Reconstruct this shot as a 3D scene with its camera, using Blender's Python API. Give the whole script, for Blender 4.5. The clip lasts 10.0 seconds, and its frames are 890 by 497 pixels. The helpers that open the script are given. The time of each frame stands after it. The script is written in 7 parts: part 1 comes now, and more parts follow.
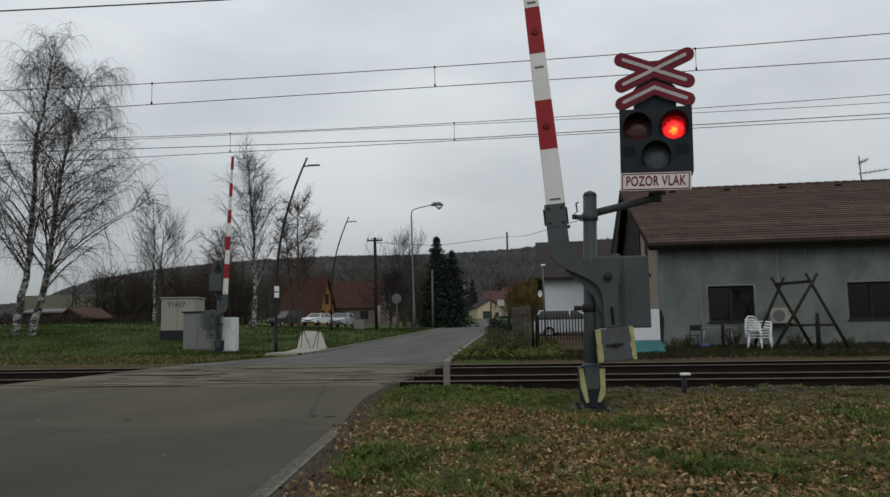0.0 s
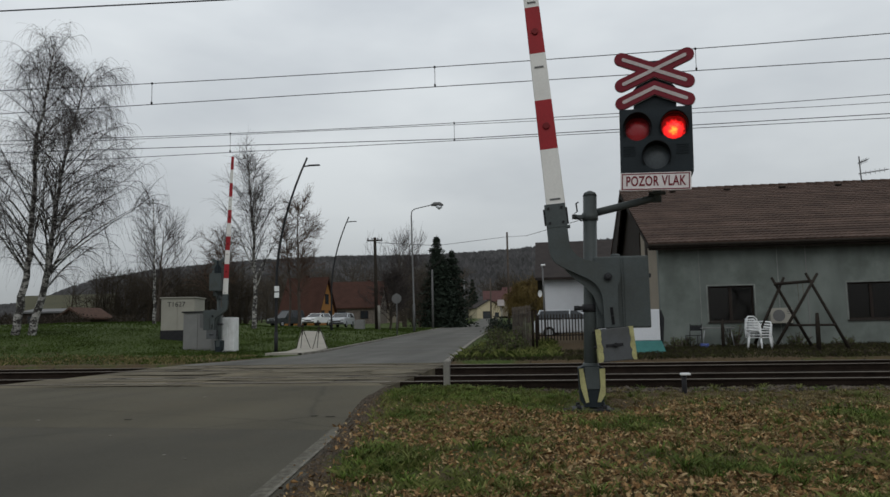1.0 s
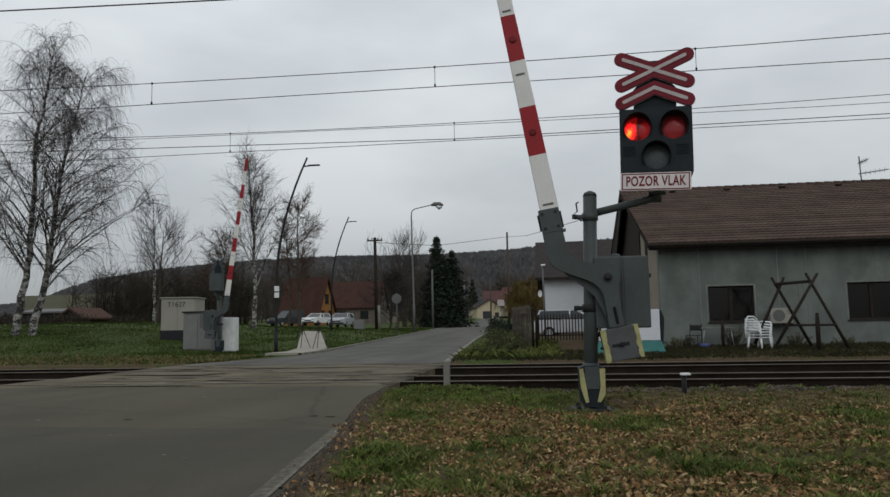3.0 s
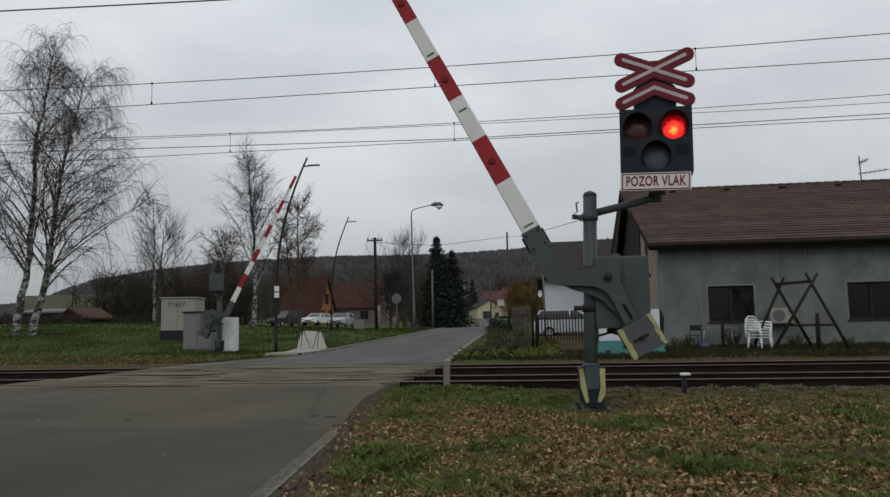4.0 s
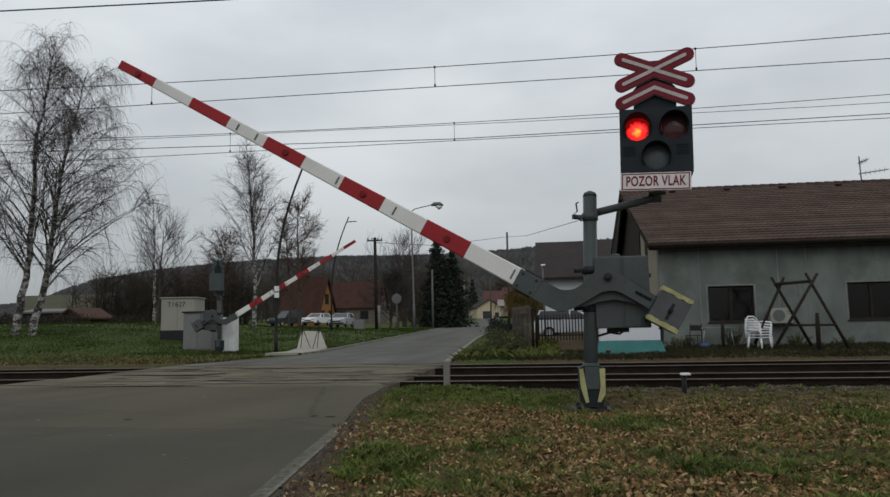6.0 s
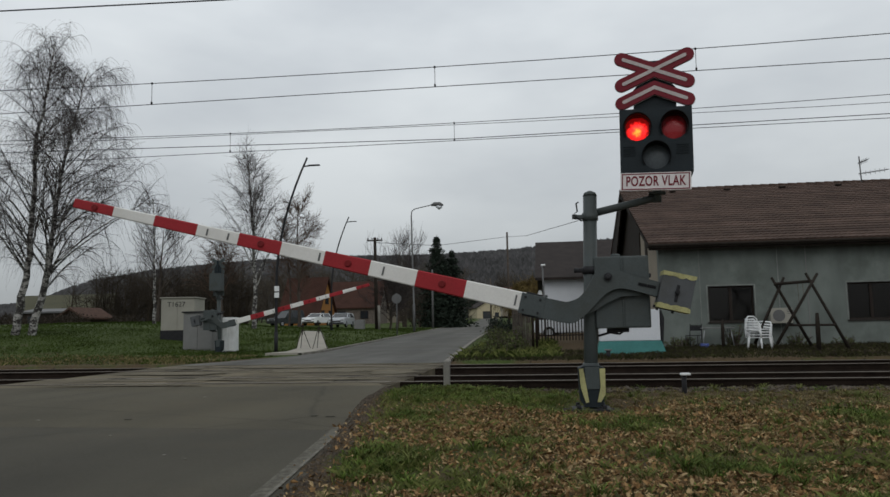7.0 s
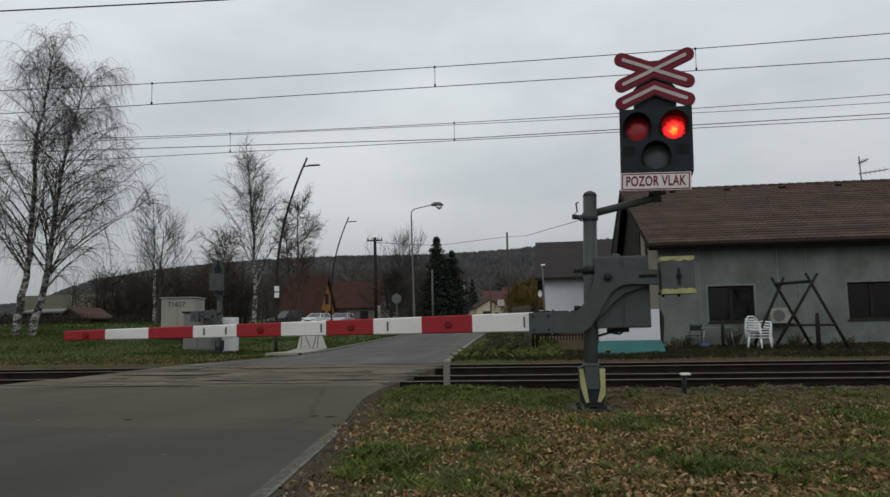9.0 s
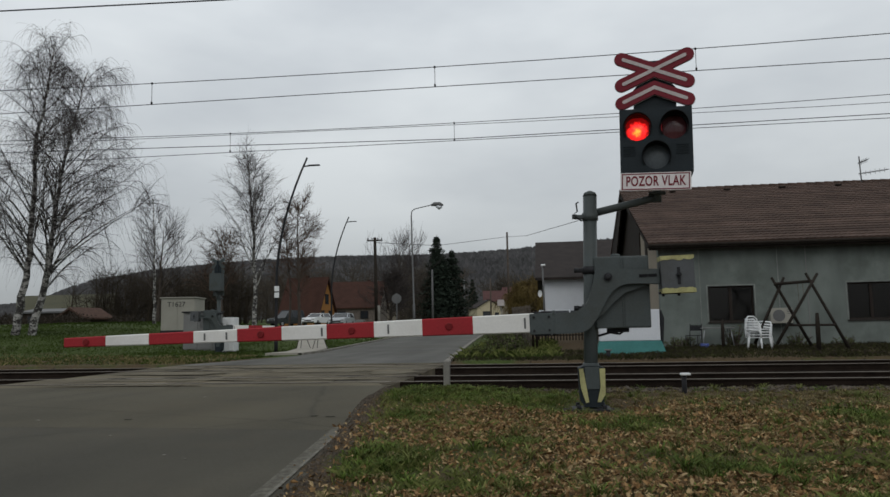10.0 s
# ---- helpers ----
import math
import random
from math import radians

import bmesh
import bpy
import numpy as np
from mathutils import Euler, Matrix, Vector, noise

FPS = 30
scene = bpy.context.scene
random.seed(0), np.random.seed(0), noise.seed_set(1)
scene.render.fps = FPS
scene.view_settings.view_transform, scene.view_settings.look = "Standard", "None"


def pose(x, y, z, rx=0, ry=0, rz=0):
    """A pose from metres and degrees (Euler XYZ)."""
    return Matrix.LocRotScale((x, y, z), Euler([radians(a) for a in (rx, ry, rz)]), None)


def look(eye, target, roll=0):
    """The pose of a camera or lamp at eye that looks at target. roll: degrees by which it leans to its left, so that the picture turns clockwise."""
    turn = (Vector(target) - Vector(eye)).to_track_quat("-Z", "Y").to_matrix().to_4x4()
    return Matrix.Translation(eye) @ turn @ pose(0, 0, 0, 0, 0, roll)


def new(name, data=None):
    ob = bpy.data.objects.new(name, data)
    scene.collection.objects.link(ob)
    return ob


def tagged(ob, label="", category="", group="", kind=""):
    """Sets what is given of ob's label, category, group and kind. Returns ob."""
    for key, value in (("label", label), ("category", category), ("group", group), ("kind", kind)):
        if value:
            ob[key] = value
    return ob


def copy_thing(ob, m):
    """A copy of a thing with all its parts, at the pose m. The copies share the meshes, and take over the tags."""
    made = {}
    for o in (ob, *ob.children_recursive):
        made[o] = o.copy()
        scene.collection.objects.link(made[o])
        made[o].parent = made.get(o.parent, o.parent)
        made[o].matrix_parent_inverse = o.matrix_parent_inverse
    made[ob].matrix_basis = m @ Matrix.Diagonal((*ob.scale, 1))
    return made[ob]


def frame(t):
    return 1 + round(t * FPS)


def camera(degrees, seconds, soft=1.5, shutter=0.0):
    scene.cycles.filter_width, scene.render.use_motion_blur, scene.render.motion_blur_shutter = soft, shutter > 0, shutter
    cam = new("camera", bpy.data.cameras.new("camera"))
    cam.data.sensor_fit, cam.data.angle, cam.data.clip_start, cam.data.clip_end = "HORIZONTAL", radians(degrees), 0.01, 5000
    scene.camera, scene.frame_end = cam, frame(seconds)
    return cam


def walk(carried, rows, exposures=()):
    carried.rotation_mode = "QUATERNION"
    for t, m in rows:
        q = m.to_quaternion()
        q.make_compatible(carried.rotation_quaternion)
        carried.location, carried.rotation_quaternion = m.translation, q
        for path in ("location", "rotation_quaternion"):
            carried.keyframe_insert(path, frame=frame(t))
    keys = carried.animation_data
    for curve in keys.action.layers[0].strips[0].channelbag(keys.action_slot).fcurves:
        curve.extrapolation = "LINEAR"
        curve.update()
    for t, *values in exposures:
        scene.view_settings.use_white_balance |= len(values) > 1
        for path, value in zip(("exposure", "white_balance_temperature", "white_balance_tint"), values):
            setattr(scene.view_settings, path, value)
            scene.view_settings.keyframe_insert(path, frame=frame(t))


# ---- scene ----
# ---------- camera ----------
cam = camera(62.45, 10.0, soft=1.5)
EYE = look((0, 0, 0.976), (-1.323, 9.855, 2.041), -1.06)
walk(cam, [(0, EYE), (10.0, EYE)], exposures=[(0, 0.0), (10.0, 0.0)])

# ---------- overcast daylight ----------
world = bpy.data.worlds.new("overcast_sky")
scene.world = world
world.use_nodes = True
wt = world.node_tree
wt.nodes.clear()
w_out = wt.nodes.new("ShaderNodeOutputWorld")
w_bg = wt.nodes.new("ShaderNodeBackground")
w_sky = wt.nodes.new("ShaderNodeTexSky")
w_sky.sky_type, w_sky.sun_disc = "NISHITA", False
w_sky.sun_elevation, w_sky.sun_rotation = radians(35), radians(160)
w_scale = wt.nodes.new("ShaderNodeVectorMath")
w_scale.operation = "SCALE"
w_scale.inputs["Scale"].default_value = 0.10
w_co = wt.nodes.new("ShaderNodeTexCoord")
w_map = wt.nodes.new("ShaderNodeMapping")
w_map.inputs["Scale"].default_value = (1.0, 1.0, 2.6)
w_noise = wt.nodes.new("ShaderNodeTexNoise")
w_noise.inputs["Scale"].default_value = 1.9
w_noise.inputs["Detail"].default_value = 5
w_noise.inputs["Roughness"].default_value = 0.5
w_ramp = wt.nodes.new("ShaderNodeValToRGB")
w_ramp.color_ramp.elements[0].position, w_ramp.color_ramp.elements[0].color = 0.30, (0.50, 0.535, 0.57, 1)
w_ramp.color_ramp.elements[1].position, w_ramp.color_ramp.elements[1].color = 0.70, (0.80, 0.84, 0.855, 1)
w_mix = wt.nodes.new("ShaderNodeMix")
w_mix.data_type = "RGBA"
w_mix.inputs["Factor"].default_value = 0.93
wt.links.new(w_sky.outputs["Color"], w_scale.inputs[0])
wt.links.new(w_co.outputs["Generated"], w_map.inputs["Vector"])
wt.links.new(w_map.outputs["Vector"], w_noise.inputs["Vector"])
wt.links.new(w_noise.outputs["Fac"], w_ramp.inputs["Fac"])
wt.links.new(w_scale.outputs["Vector"], w_mix.inputs[6])
wt.links.new(w_ramp.outputs["Color"], w_mix.inputs[7])
w_sep = wt.nodes.new("ShaderNodeSeparateXYZ")
w_fall = wt.nodes.new("ShaderNodeMapRange")
w_fall.interpolation_type = "LINEAR"
w_fall.inputs["From Min"].default_value, w_fall.inputs["From Max"].default_value = -0.02, 0.42
w_fall.inputs["To Min"].default_value, w_fall.inputs["To Max"].default_value = 0.55, 1.14
w_dim = wt.nodes.new("ShaderNodeVectorMath")
w_dim.operation = "SCALE"
wt.links.new(w_co.outputs["Generated"], w_sep.inputs[0])
wt.links.new(w_sep.outputs["Z"], w_fall.inputs["Value"])
wt.links.new(w_mix.outputs[2], w_dim.inputs[0])
wt.links.new(w_fall.outputs[0], w_dim.inputs["Scale"])
wt.links.new(w_dim.outputs["Vector"], w_bg.inputs["Color"])
w_bg.inputs["Strength"].default_value = 1.0
wt.links.new(w_bg.outputs["Background"], w_out.inputs["Surface"])

sun_data = bpy.data.lights.new("sun", "SUN")
sun_data.energy, sun_data.angle, sun_data.color = 0.4, radians(40), (1.0, 0.97, 0.93)
sun = new("sun", sun_data)
sun.matrix_world = look((10, -30, 30), (0, 8, 0))


# ---------- materials ----------
def mat(name, color, rough=0.7, metal=0.0, vary=0.25, size=3.0, fine=40.0, bump=0.15, dirt=None, dirt_amount=0.35, island=0.0, spec=0.16, streak=None, cracks=0.0):
    """A surface with two scales of colour variation, fine relief and optional dirt patches."""
    m = bpy.data.materials.new(name)
    m.use_nodes = True
    nt = m.node_tree
    b = nt.nodes["Principled BSDF"]
    b.inputs["Roughness"].default_value, b.inputs["Metallic"].default_value = rough, metal
    b.inputs["Specular IOR Level"].default_value = spec
    co = nt.nodes.new("ShaderNodeTexCoord")
    src = co.outputs["Object"]
    n1 = nt.nodes.new("ShaderNodeTexNoise")
    n1.inputs["Scale"].default_value, n1.inputs["Detail"].default_value = size, 6
    n2 = nt.nodes.new("ShaderNodeTexNoise")
    n2.inputs["Scale"].default_value, n2.inputs["Detail"].default_value = fine, 3
    nt.links.new(src, n1.inputs["Vector"])
    nt.links.new(src, n2.inputs["Vector"])
    add = nt.nodes.new("ShaderNodeMath")
    add.operation = "ADD"
    nt.links.new(n1.outputs["Fac"], add.inputs[0])
    nt.links.new(n2.outputs["Fac"], add.inputs[1])
    rng = nt.nodes.new("ShaderNodeMapRange")
    rng.inputs["From Min"].default_value, rng.inputs["From Max"].default_value = 0.7, 1.3
    rng.inputs["To Min"].default_value, rng.inputs["To Max"].default_value = 1 - vary, 1 + vary
    nt.links.new(add.outputs[0], rng.inputs["Value"])
    val = rng.outputs[0]
    if island:
        gi = nt.nodes.new("ShaderNodeNewGeometry")
        r2 = nt.nodes.new("ShaderNodeMapRange")
        r2.inputs["To Min"].default_value, r2.inputs["To Max"].default_value = 1 - island, 1 + island
        nt.links.new(gi.outputs["Random Per Island"], r2.inputs["Value"])
        mu = nt.nodes.new("ShaderNodeMath")
        mu.operation = "MULTIPLY"
        nt.links.new(val, mu.inputs[0])
        nt.links.new(r2.outputs[0], mu.inputs[1])
        val = mu.outputs[0]
    if streak:
        mp = nt.nodes.new("ShaderNodeMapping")
        mp.inputs["Scale"].default_value = streak
        n4 = nt.nodes.new("ShaderNodeTexNoise")
        n4.inputs["Scale"].default_value, n4.inputs["Detail"].default_value = 1.0, 5
        r4 = nt.nodes.new("ShaderNodeMapRange")
        r4.inputs["From Min"].default_value, r4.inputs["From Max"].default_value = 0.3, 0.7
        r4.inputs["To Min"].default_value, r4.inputs["To Max"].default_value = 0.78, 1.22
        m4 = nt.nodes.new("ShaderNodeMath")
        m4.operation = "MULTIPLY"
        nt.links.new(src, mp.inputs["Vector"])
        nt.links.new(mp.outputs["Vector"], n4.inputs["Vector"])
        nt.links.new(n4.outputs["Fac"], r4.inputs["Value"])
        nt.links.new(val, m4.inputs[0])
        nt.links.new(r4.outputs[0], m4.inputs[1])
        val = m4.outputs[0]
    if cracks:
        wn = nt.nodes.new("ShaderNodeTexNoise")
        wn.inputs["Scale"].default_value = 2.5
        wm = nt.nodes.new("ShaderNodeMix")
        wm.data_type = "RGBA"
        wm.inputs["Factor"].default_value = 0.12
        vo = nt.nodes.new("ShaderNodeTexVoronoi")
        vo.feature = "DISTANCE_TO_EDGE"
        vo.inputs["Scale"].default_value = cracks
        r5 = nt.nodes.new("ShaderNodeMapRange")
        r5.inputs["From Max"].default_value = 0.008
        r5.inputs["To Min"].default_value = 0.72
        m5 = nt.nodes.new("ShaderNodeMath")
        m5.operation = "MULTIPLY"
        nt.links.new(src, wn.inputs["Vector"])
        nt.links.new(src, wm.inputs[6])
        nt.links.new(wn.outputs["Color"], wm.inputs[7])
        nt.links.new(wm.outputs[2], vo.inputs["Vector"])
        nt.links.new(vo.outputs["Distance"], r5.inputs["Value"])
        nt.links.new(val, m5.inputs[0])
        nt.links.new(r5.outputs[0], m5.inputs[1])
        val = m5.outputs[0]
    sc = nt.nodes.new("ShaderNodeVectorMath")
    sc.operation = "SCALE"
    sc.inputs[0].default_value = color
    nt.links.new(val, sc.inputs["Scale"])
    out = sc.outputs["Vector"]
    if dirt:
        n3 = nt.nodes.new("ShaderNodeTexNoise")
        n3.inputs["Scale"].default_value, n3.inputs["Detail"].default_value = size * 0.6, 8
        n3.inputs["Roughness"].default_value = 0.65
        nt.links.new(src, n3.inputs["Vector"])
        r3 = nt.nodes.new("ShaderNodeMapRange")
        r3.inputs["From Min"].default_value, r3.inputs["From Max"].default_value = 0.48, 0.66
        r3.inputs["To Max"].default_value = dirt_amount
        nt.links.new(n3.outputs["Fac"], r3.inputs["Value"])
        mx = nt.nodes.new("ShaderNodeMix")
        mx.data_type = "RGBA"
        nt.links.new(r3.outputs[0], mx.inputs["Factor"])
        nt.links.new(out, mx.inputs[6])
        mx.inputs[7].default_value = (*dirt, 1)
        out = mx.outputs[2]
    nt.links.new(out, b.inputs["Base Color"])
    if bump:
        bp = nt.nodes.new("ShaderNodeBump")
        bp.inputs["Strength"].default_value, bp.inputs["Distance"].default_value = bump, 0.02
        nt.links.new(add.outputs[0], bp.inputs["Height"])
        nt.links.new(bp.outputs["Normal"], b.inputs["Normal"])
    return m


def glow(name, color, power, core=None):
    """A lit lamp panel: hot centre, deeper colour towards the rim."""
    m = bpy.data.materials.new(name)
    m.use_nodes = True
    nt = m.node_tree
    b = nt.nodes["Principled BSDF"]
    b.inputs["Base Color"].default_value = (0.1, 0.01, 0.01, 1)
    b.inputs["Emission Strength"].default_value = power
    co = nt.nodes.new("ShaderNodeTexCoord")
    le = nt.nodes.new("ShaderNodeVectorMath")
    le.operation = "LENGTH"
    nz = nt.nodes.new("ShaderNodeTexNoise")
    nz.inputs["Scale"].default_value = 26
    nt.links.new(co.outputs["UV"], le.inputs[0])
    nt.links.new(co.outputs["UV"], nz.inputs["Vector"])
    ad = nt.nodes.new("ShaderNodeMath")
    ad.operation = "MULTIPLY_ADD"
    nt.links.new(nz.outputs["Fac"], ad.inputs[0])
    ad.inputs[1].default_value = 0.11
    nt.links.new(le.outputs["Value"], ad.inputs[2])
    rp = nt.nodes.new("ShaderNodeValToRGB")
    rp.color_ramp.elements[0].position, rp.color_ramp.elements[0].color = 0.070, (*(core or color), 1)
    rp.color_ramp.elements[1].position, rp.color_ramp.elements[1].color = 0.115, (*color, 1)
    for at, k in ((0.165, 0.75), (0.19, 0.10)):
        e = rp.color_ramp.elements.new(at)
        e.color = (color[0] * k, color[1] * k * 0.6, color[2] * k * 0.6, 1)
    nt.links.new(ad.outputs[0], rp.inputs["Fac"])
    nt.links.new(rp.outputs["Color"], b.inputs["Emission Color"])
    return m


def glass(name, tint, gloss=0.12, body=None):
    m = bpy.data.materials.new(name)
    m.use_nodes = True
    nt = m.node_tree
    nt.nodes.remove(nt.nodes["Principled BSDF"])
    tr = nt.nodes.new("ShaderNodeBsdfTransparent")
    tr.inputs["Color"].default_value = (*tint, 1)
    gl = nt.nodes.new("ShaderNodeBsdfGlossy")
    gl.inputs["Roughness"].default_value = 0.12
    mx = nt.nodes.new("ShaderNodeMixShader")
    mx.inputs["Fac"].default_value = gloss
    through_it = tr.outputs[0]
    if body:
        df = nt.nodes.new("ShaderNodeBsdfDiffuse")
        df.inputs["Color"].default_value = (*body, 1)
        m2 = nt.nodes.new("ShaderNodeMixShader")
        m2.inputs["Fac"].default_value = 0.5
        nt.links.new(tr.outputs[0], m2.inputs[1])
        nt.links.new(df.outputs[0], m2.inputs[2])
        through_it = m2.outputs[0]
    nt.links.new(through_it, mx.inputs[1])
    nt.links.new(gl.outputs[0], mx.inputs[2])
    nt.links.new(mx.outputs[0], nt.nodes["Material Output"].inputs["Surface"])
    return m


def ground_mat():
    """Grass, bare brown soil and moss, mixed by patches of their own shape."""
    m = bpy.data.materials.new("grass_and_soil")
    m.use_nodes = True
    nt = m.node_tree
    b = nt.nodes["Principled BSDF"]
    b.inputs["Roughness"].default_value = 0.95
    b.inputs["Specular IOR Level"].default_value = 0.15
    co = nt.nodes.new("ShaderNodeTexCoord")

    def nz(scale, detail=6, rough=0.6):
        n = nt.nodes.new("ShaderNodeTexNoise")
        n.inputs["Scale"].default_value, n.inputs["Detail"].default_value, n.inputs["Roughness"].default_value = scale, detail, rough
        nt.links.new(co.outputs["Object"], n.inputs["Vector"])
        return n.outputs["Fac"]

    def ramp(fac, lo, hi, a, c):
        r = nt.nodes.new("ShaderNodeValToRGB")
        r.color_ramp.elements[0].position, r.color_ramp.elements[0].color = lo, (*a, 1)
        r.color_ramp.elements[1].position, r.color_ramp.elements[1].color = hi, (*c, 1)
        nt.links.new(fac, r.inputs["Fac"])
        return r.outputs["Color"]

    grass = ramp(nz(14), 0.3, 0.7, (0.026, 0.042, 0.009), (0.075, 0.100, 0.024))
    soil = ramp(nz(22), 0.3, 0.7, (0.036, 0.026, 0.014), (0.112, 0.078, 0.044))
    patch = nz(0.55, 8, 0.65)
    at = nt.nodes.new("ShaderNodeAttribute")
    at.attribute_name = "soil"
    ad = nt.nodes.new("ShaderNodeMath")
    ad.operation = "ADD"
    nt.links.new(patch, ad.inputs[0])
    nt.links.new(at.outputs["Fac"], ad.inputs[1])
    mr = nt.nodes.new("ShaderNodeMapRange")
    mr.inputs["From Min"].default_value, mr.inputs["From Max"].default_value = 0.52, 0.68
    nt.links.new(ad.outputs[0], mr.inputs["Value"])
    mx = nt.nodes.new("ShaderNodeMix")
    mx.data_type = "RGBA"
    nt.links.new(mr.outputs[0], mx.inputs["Factor"])
    nt.links.new(grass, mx.inputs[6])
    nt.links.new(soil, mx.inputs[7])
    nt.links.new(mx.outputs[2], b.inputs["Base Color"])
    bp = nt.nodes.new("ShaderNodeBump")
    bp.inputs["Strength"].default_value, bp.inputs["Distance"].default_value = 0.6, 0.05
    nt.links.new(nz(30), bp.inputs["Height"])
    nt.links.new(bp.outputs["Normal"], b.inputs["Normal"])
    return m


def birch_mat():
    """White bark with dark cracks and bands, darker low on the stem where the bark splits."""
    m = bpy.data.materials.new("birch_bark")
    m.use_nodes = True
    nt = m.node_tree
    b = nt.nodes["Principled BSDF"]
    b.inputs["Roughness"].default_value = 0.85
    co = nt.nodes.new("ShaderNodeTexCoord")
    mp = nt.nodes.new("ShaderNodeMapping")
    mp.inputs["Scale"].default_value = (2.2, 2.2, 3.4)
    n = nt.nodes.new("ShaderNodeTexNoise")
    n.inputs["Scale"].default_value, n.inputs["Detail"].default_value, n.inputs["Roughness"].default_value = 1.6, 7, 0.7
    nt.links.new(co.outputs["Object"], mp.inputs["Vector"])
    nt.links.new(mp.outputs["Vector"], n.inputs["Vector"])
    r = nt.nodes.new("ShaderNodeValToRGB")
    r.color_ramp.elements[0].position, r.color_ramp.elements[0].color = 0.47, (0.025, 0.022, 0.02, 1)
    r.color_ramp.elements[1].position, r.color_ramp.elements[1].color = 0.56, (0.34, 0.33, 0.31, 1)
    nt.links.new(n.outputs["Fac"], r.inputs["Fac"])
    nt.links.new(r.outputs["Color"], b.inputs["Base Color"])
    return m


M_GROUND = ground_mat()
M_ASPHALT = mat("worn_asphalt", (0.068, 0.060, 0.041), 0.9, vary=0.24, size=0.45, fine=60, bump=0.3, streak=(0.9, 0.16, 1.0), cracks=0.22, dirt=(0.086, 0.072, 0.046), dirt_amount=0.7, spec=0.22)
M_ASPHALT_NEW = mat("dark_patched_asphalt", (0.052, 0.047, 0.034), 0.88, vary=0.26, size=0.5, fine=75, bump=0.3, streak=(0.8, 0.14, 1.0), cracks=0.20, dirt=(0.076, 0.064, 0.042), dirt_amount=0.7, spec=0.25)
M_ASPHALT_FAR = mat("grey_asphalt", (0.098, 0.095, 0.086), 0.9, streak=(1.0, 0.08, 1.0), vary=0.22, size=0.5, fine=40, bump=0.2, spec=0.2, dirt=(0.075, 0.068, 0.055), dirt_amount=0.5)
M_PANEL = mat("crossing_concrete", (0.116, 0.098, 0.066), 0.9, streak=(0.35, 2.2, 1.0), cracks=0.55, vary=0.38, size=0.9, fine=30, bump=0.3, dirt=(0.045, 0.038, 0.028), dirt_amount=0.7)
M_LINE = mat("worn_white_line", (0.155, 0.146, 0.122), 0.85, vary=0.5, size=14, fine=90, dirt=(0.070, 0.062, 0.045), dirt_amount=0.95)
M_LINEWORN = mat("faded_white_line", (0.112, 0.104, 0.084), 0.85, vary=0.5, size=18, fine=110, dirt=(0.062, 0.055, 0.04), dirt_amount=0.95)
M_KERB = mat("pale_verge_stone", (0.22, 0.205, 0.18), 0.9, vary=0.3, size=4, fine=50, dirt=(0.08, 0.08, 0.05), dirt_amount=0.6)
M_RAIL = mat("rusty_rail_side", (0.018, 0.013, 0.010), 0.9, vary=0.4, size=4, fine=60, bump=0.2, spec=0.06)
M_RAILTOP = mat("polished_rail_head", (0.19, 0.168, 0.14), 0.5, 0.9, vary=0.2, size=2, fine=30, bump=0.03)
M_SLEEPER = mat("dark_sleeper", (0.032, 0.026, 0.021), 0.9, vary=0.35, size=5, fine=40, spec=0.08)
M_BALLAST = mat("dark_ballast", (0.038, 0.031, 0.025), 0.95, vary=0.4, size=6, fine=25, bump=0.8, island=0.4, spec=0.08)
M_STEEL = mat("grey_green_paint", (0.066, 0.077, 0.077), 0.5, vary=0.12, size=3, fine=50, bump=0.04, dirt=(0.05, 0.05, 0.042), dirt_amount=0.45)
M_STEEL_LIGHT = mat("grey_weight_paint", (0.085, 0.09, 0.095), 0.55, vary=0.12, size=4, fine=50, bump=0.04, dirt=(0.06, 0.058, 0.05), dirt_amount=0.4)
M_STEEL_DARK = mat("dark_metal", (0.022, 0.022, 0.024), 0.6, vary=0.25, size=5, fine=40, bump=0.06)
M_YELLOW = mat("worn_yellow_paint", (0.38, 0.36, 0.17), 0.7, vary=0.25, size=7, fine=60, dirt=(0.16, 0.15, 0.08), dirt_amount=0.6)
M_WHITE = mat("white_reflective_sheet", (0.70, 0.69, 0.66), 0.55, vary=0.06, size=2, fine=40, bump=0.02, dirt=(0.5, 0.48, 0.44), dirt_amount=0.4)
M_RED = mat("red_reflective_sheet", (0.30, 0.024, 0.03), 0.5, vary=0.12, size=2.5, fine=40, bump=0.02, dirt=(0.24, 0.03, 0.03), dirt_amount=0.5)
M_REDDARK = mat("dark_red_reflector", (0.16, 0.012, 0.014), 0.4, vary=0.2, size=10, fine=60)
M_SIGNRED = mat("cross_red", (0.155, 0.014, 0.024), 0.5, vary=0.12, size=3, fine=40, bump=0.02)
M_SIGNGREY = mat("cross_grey_stripe", (0.46, 0.41, 0.40), 0.5, vary=0.15, size=4, fine=40)
M_SIGNWHITE = mat("sign_white", (0.68, 0.64, 0.63), 0.5, vary=0.08, size=4, fine=50)
M_BLACK = mat("black_signal_paint", (0.017, 0.023, 0.027), 0.6, vary=0.2, size=5, fine=50, bump=0.04)
M_HOOD = mat("matt_black_hood", (0.008, 0.008, 0.009), 0.7, vary=0.2, size=5, fine=50)
M_HOODRED = mat("hood_lining", (0.05, 0.02, 0.02), 0.5, vary=0.2, size=5, fine=50)
M_CONCRETE = mat("weathered_concrete", (0.20, 0.19, 0.17), 0.9, vary=0.22, size=3, fine=40, dirt=(0.12, 0.11, 0.09), dirt_amount=0.6)
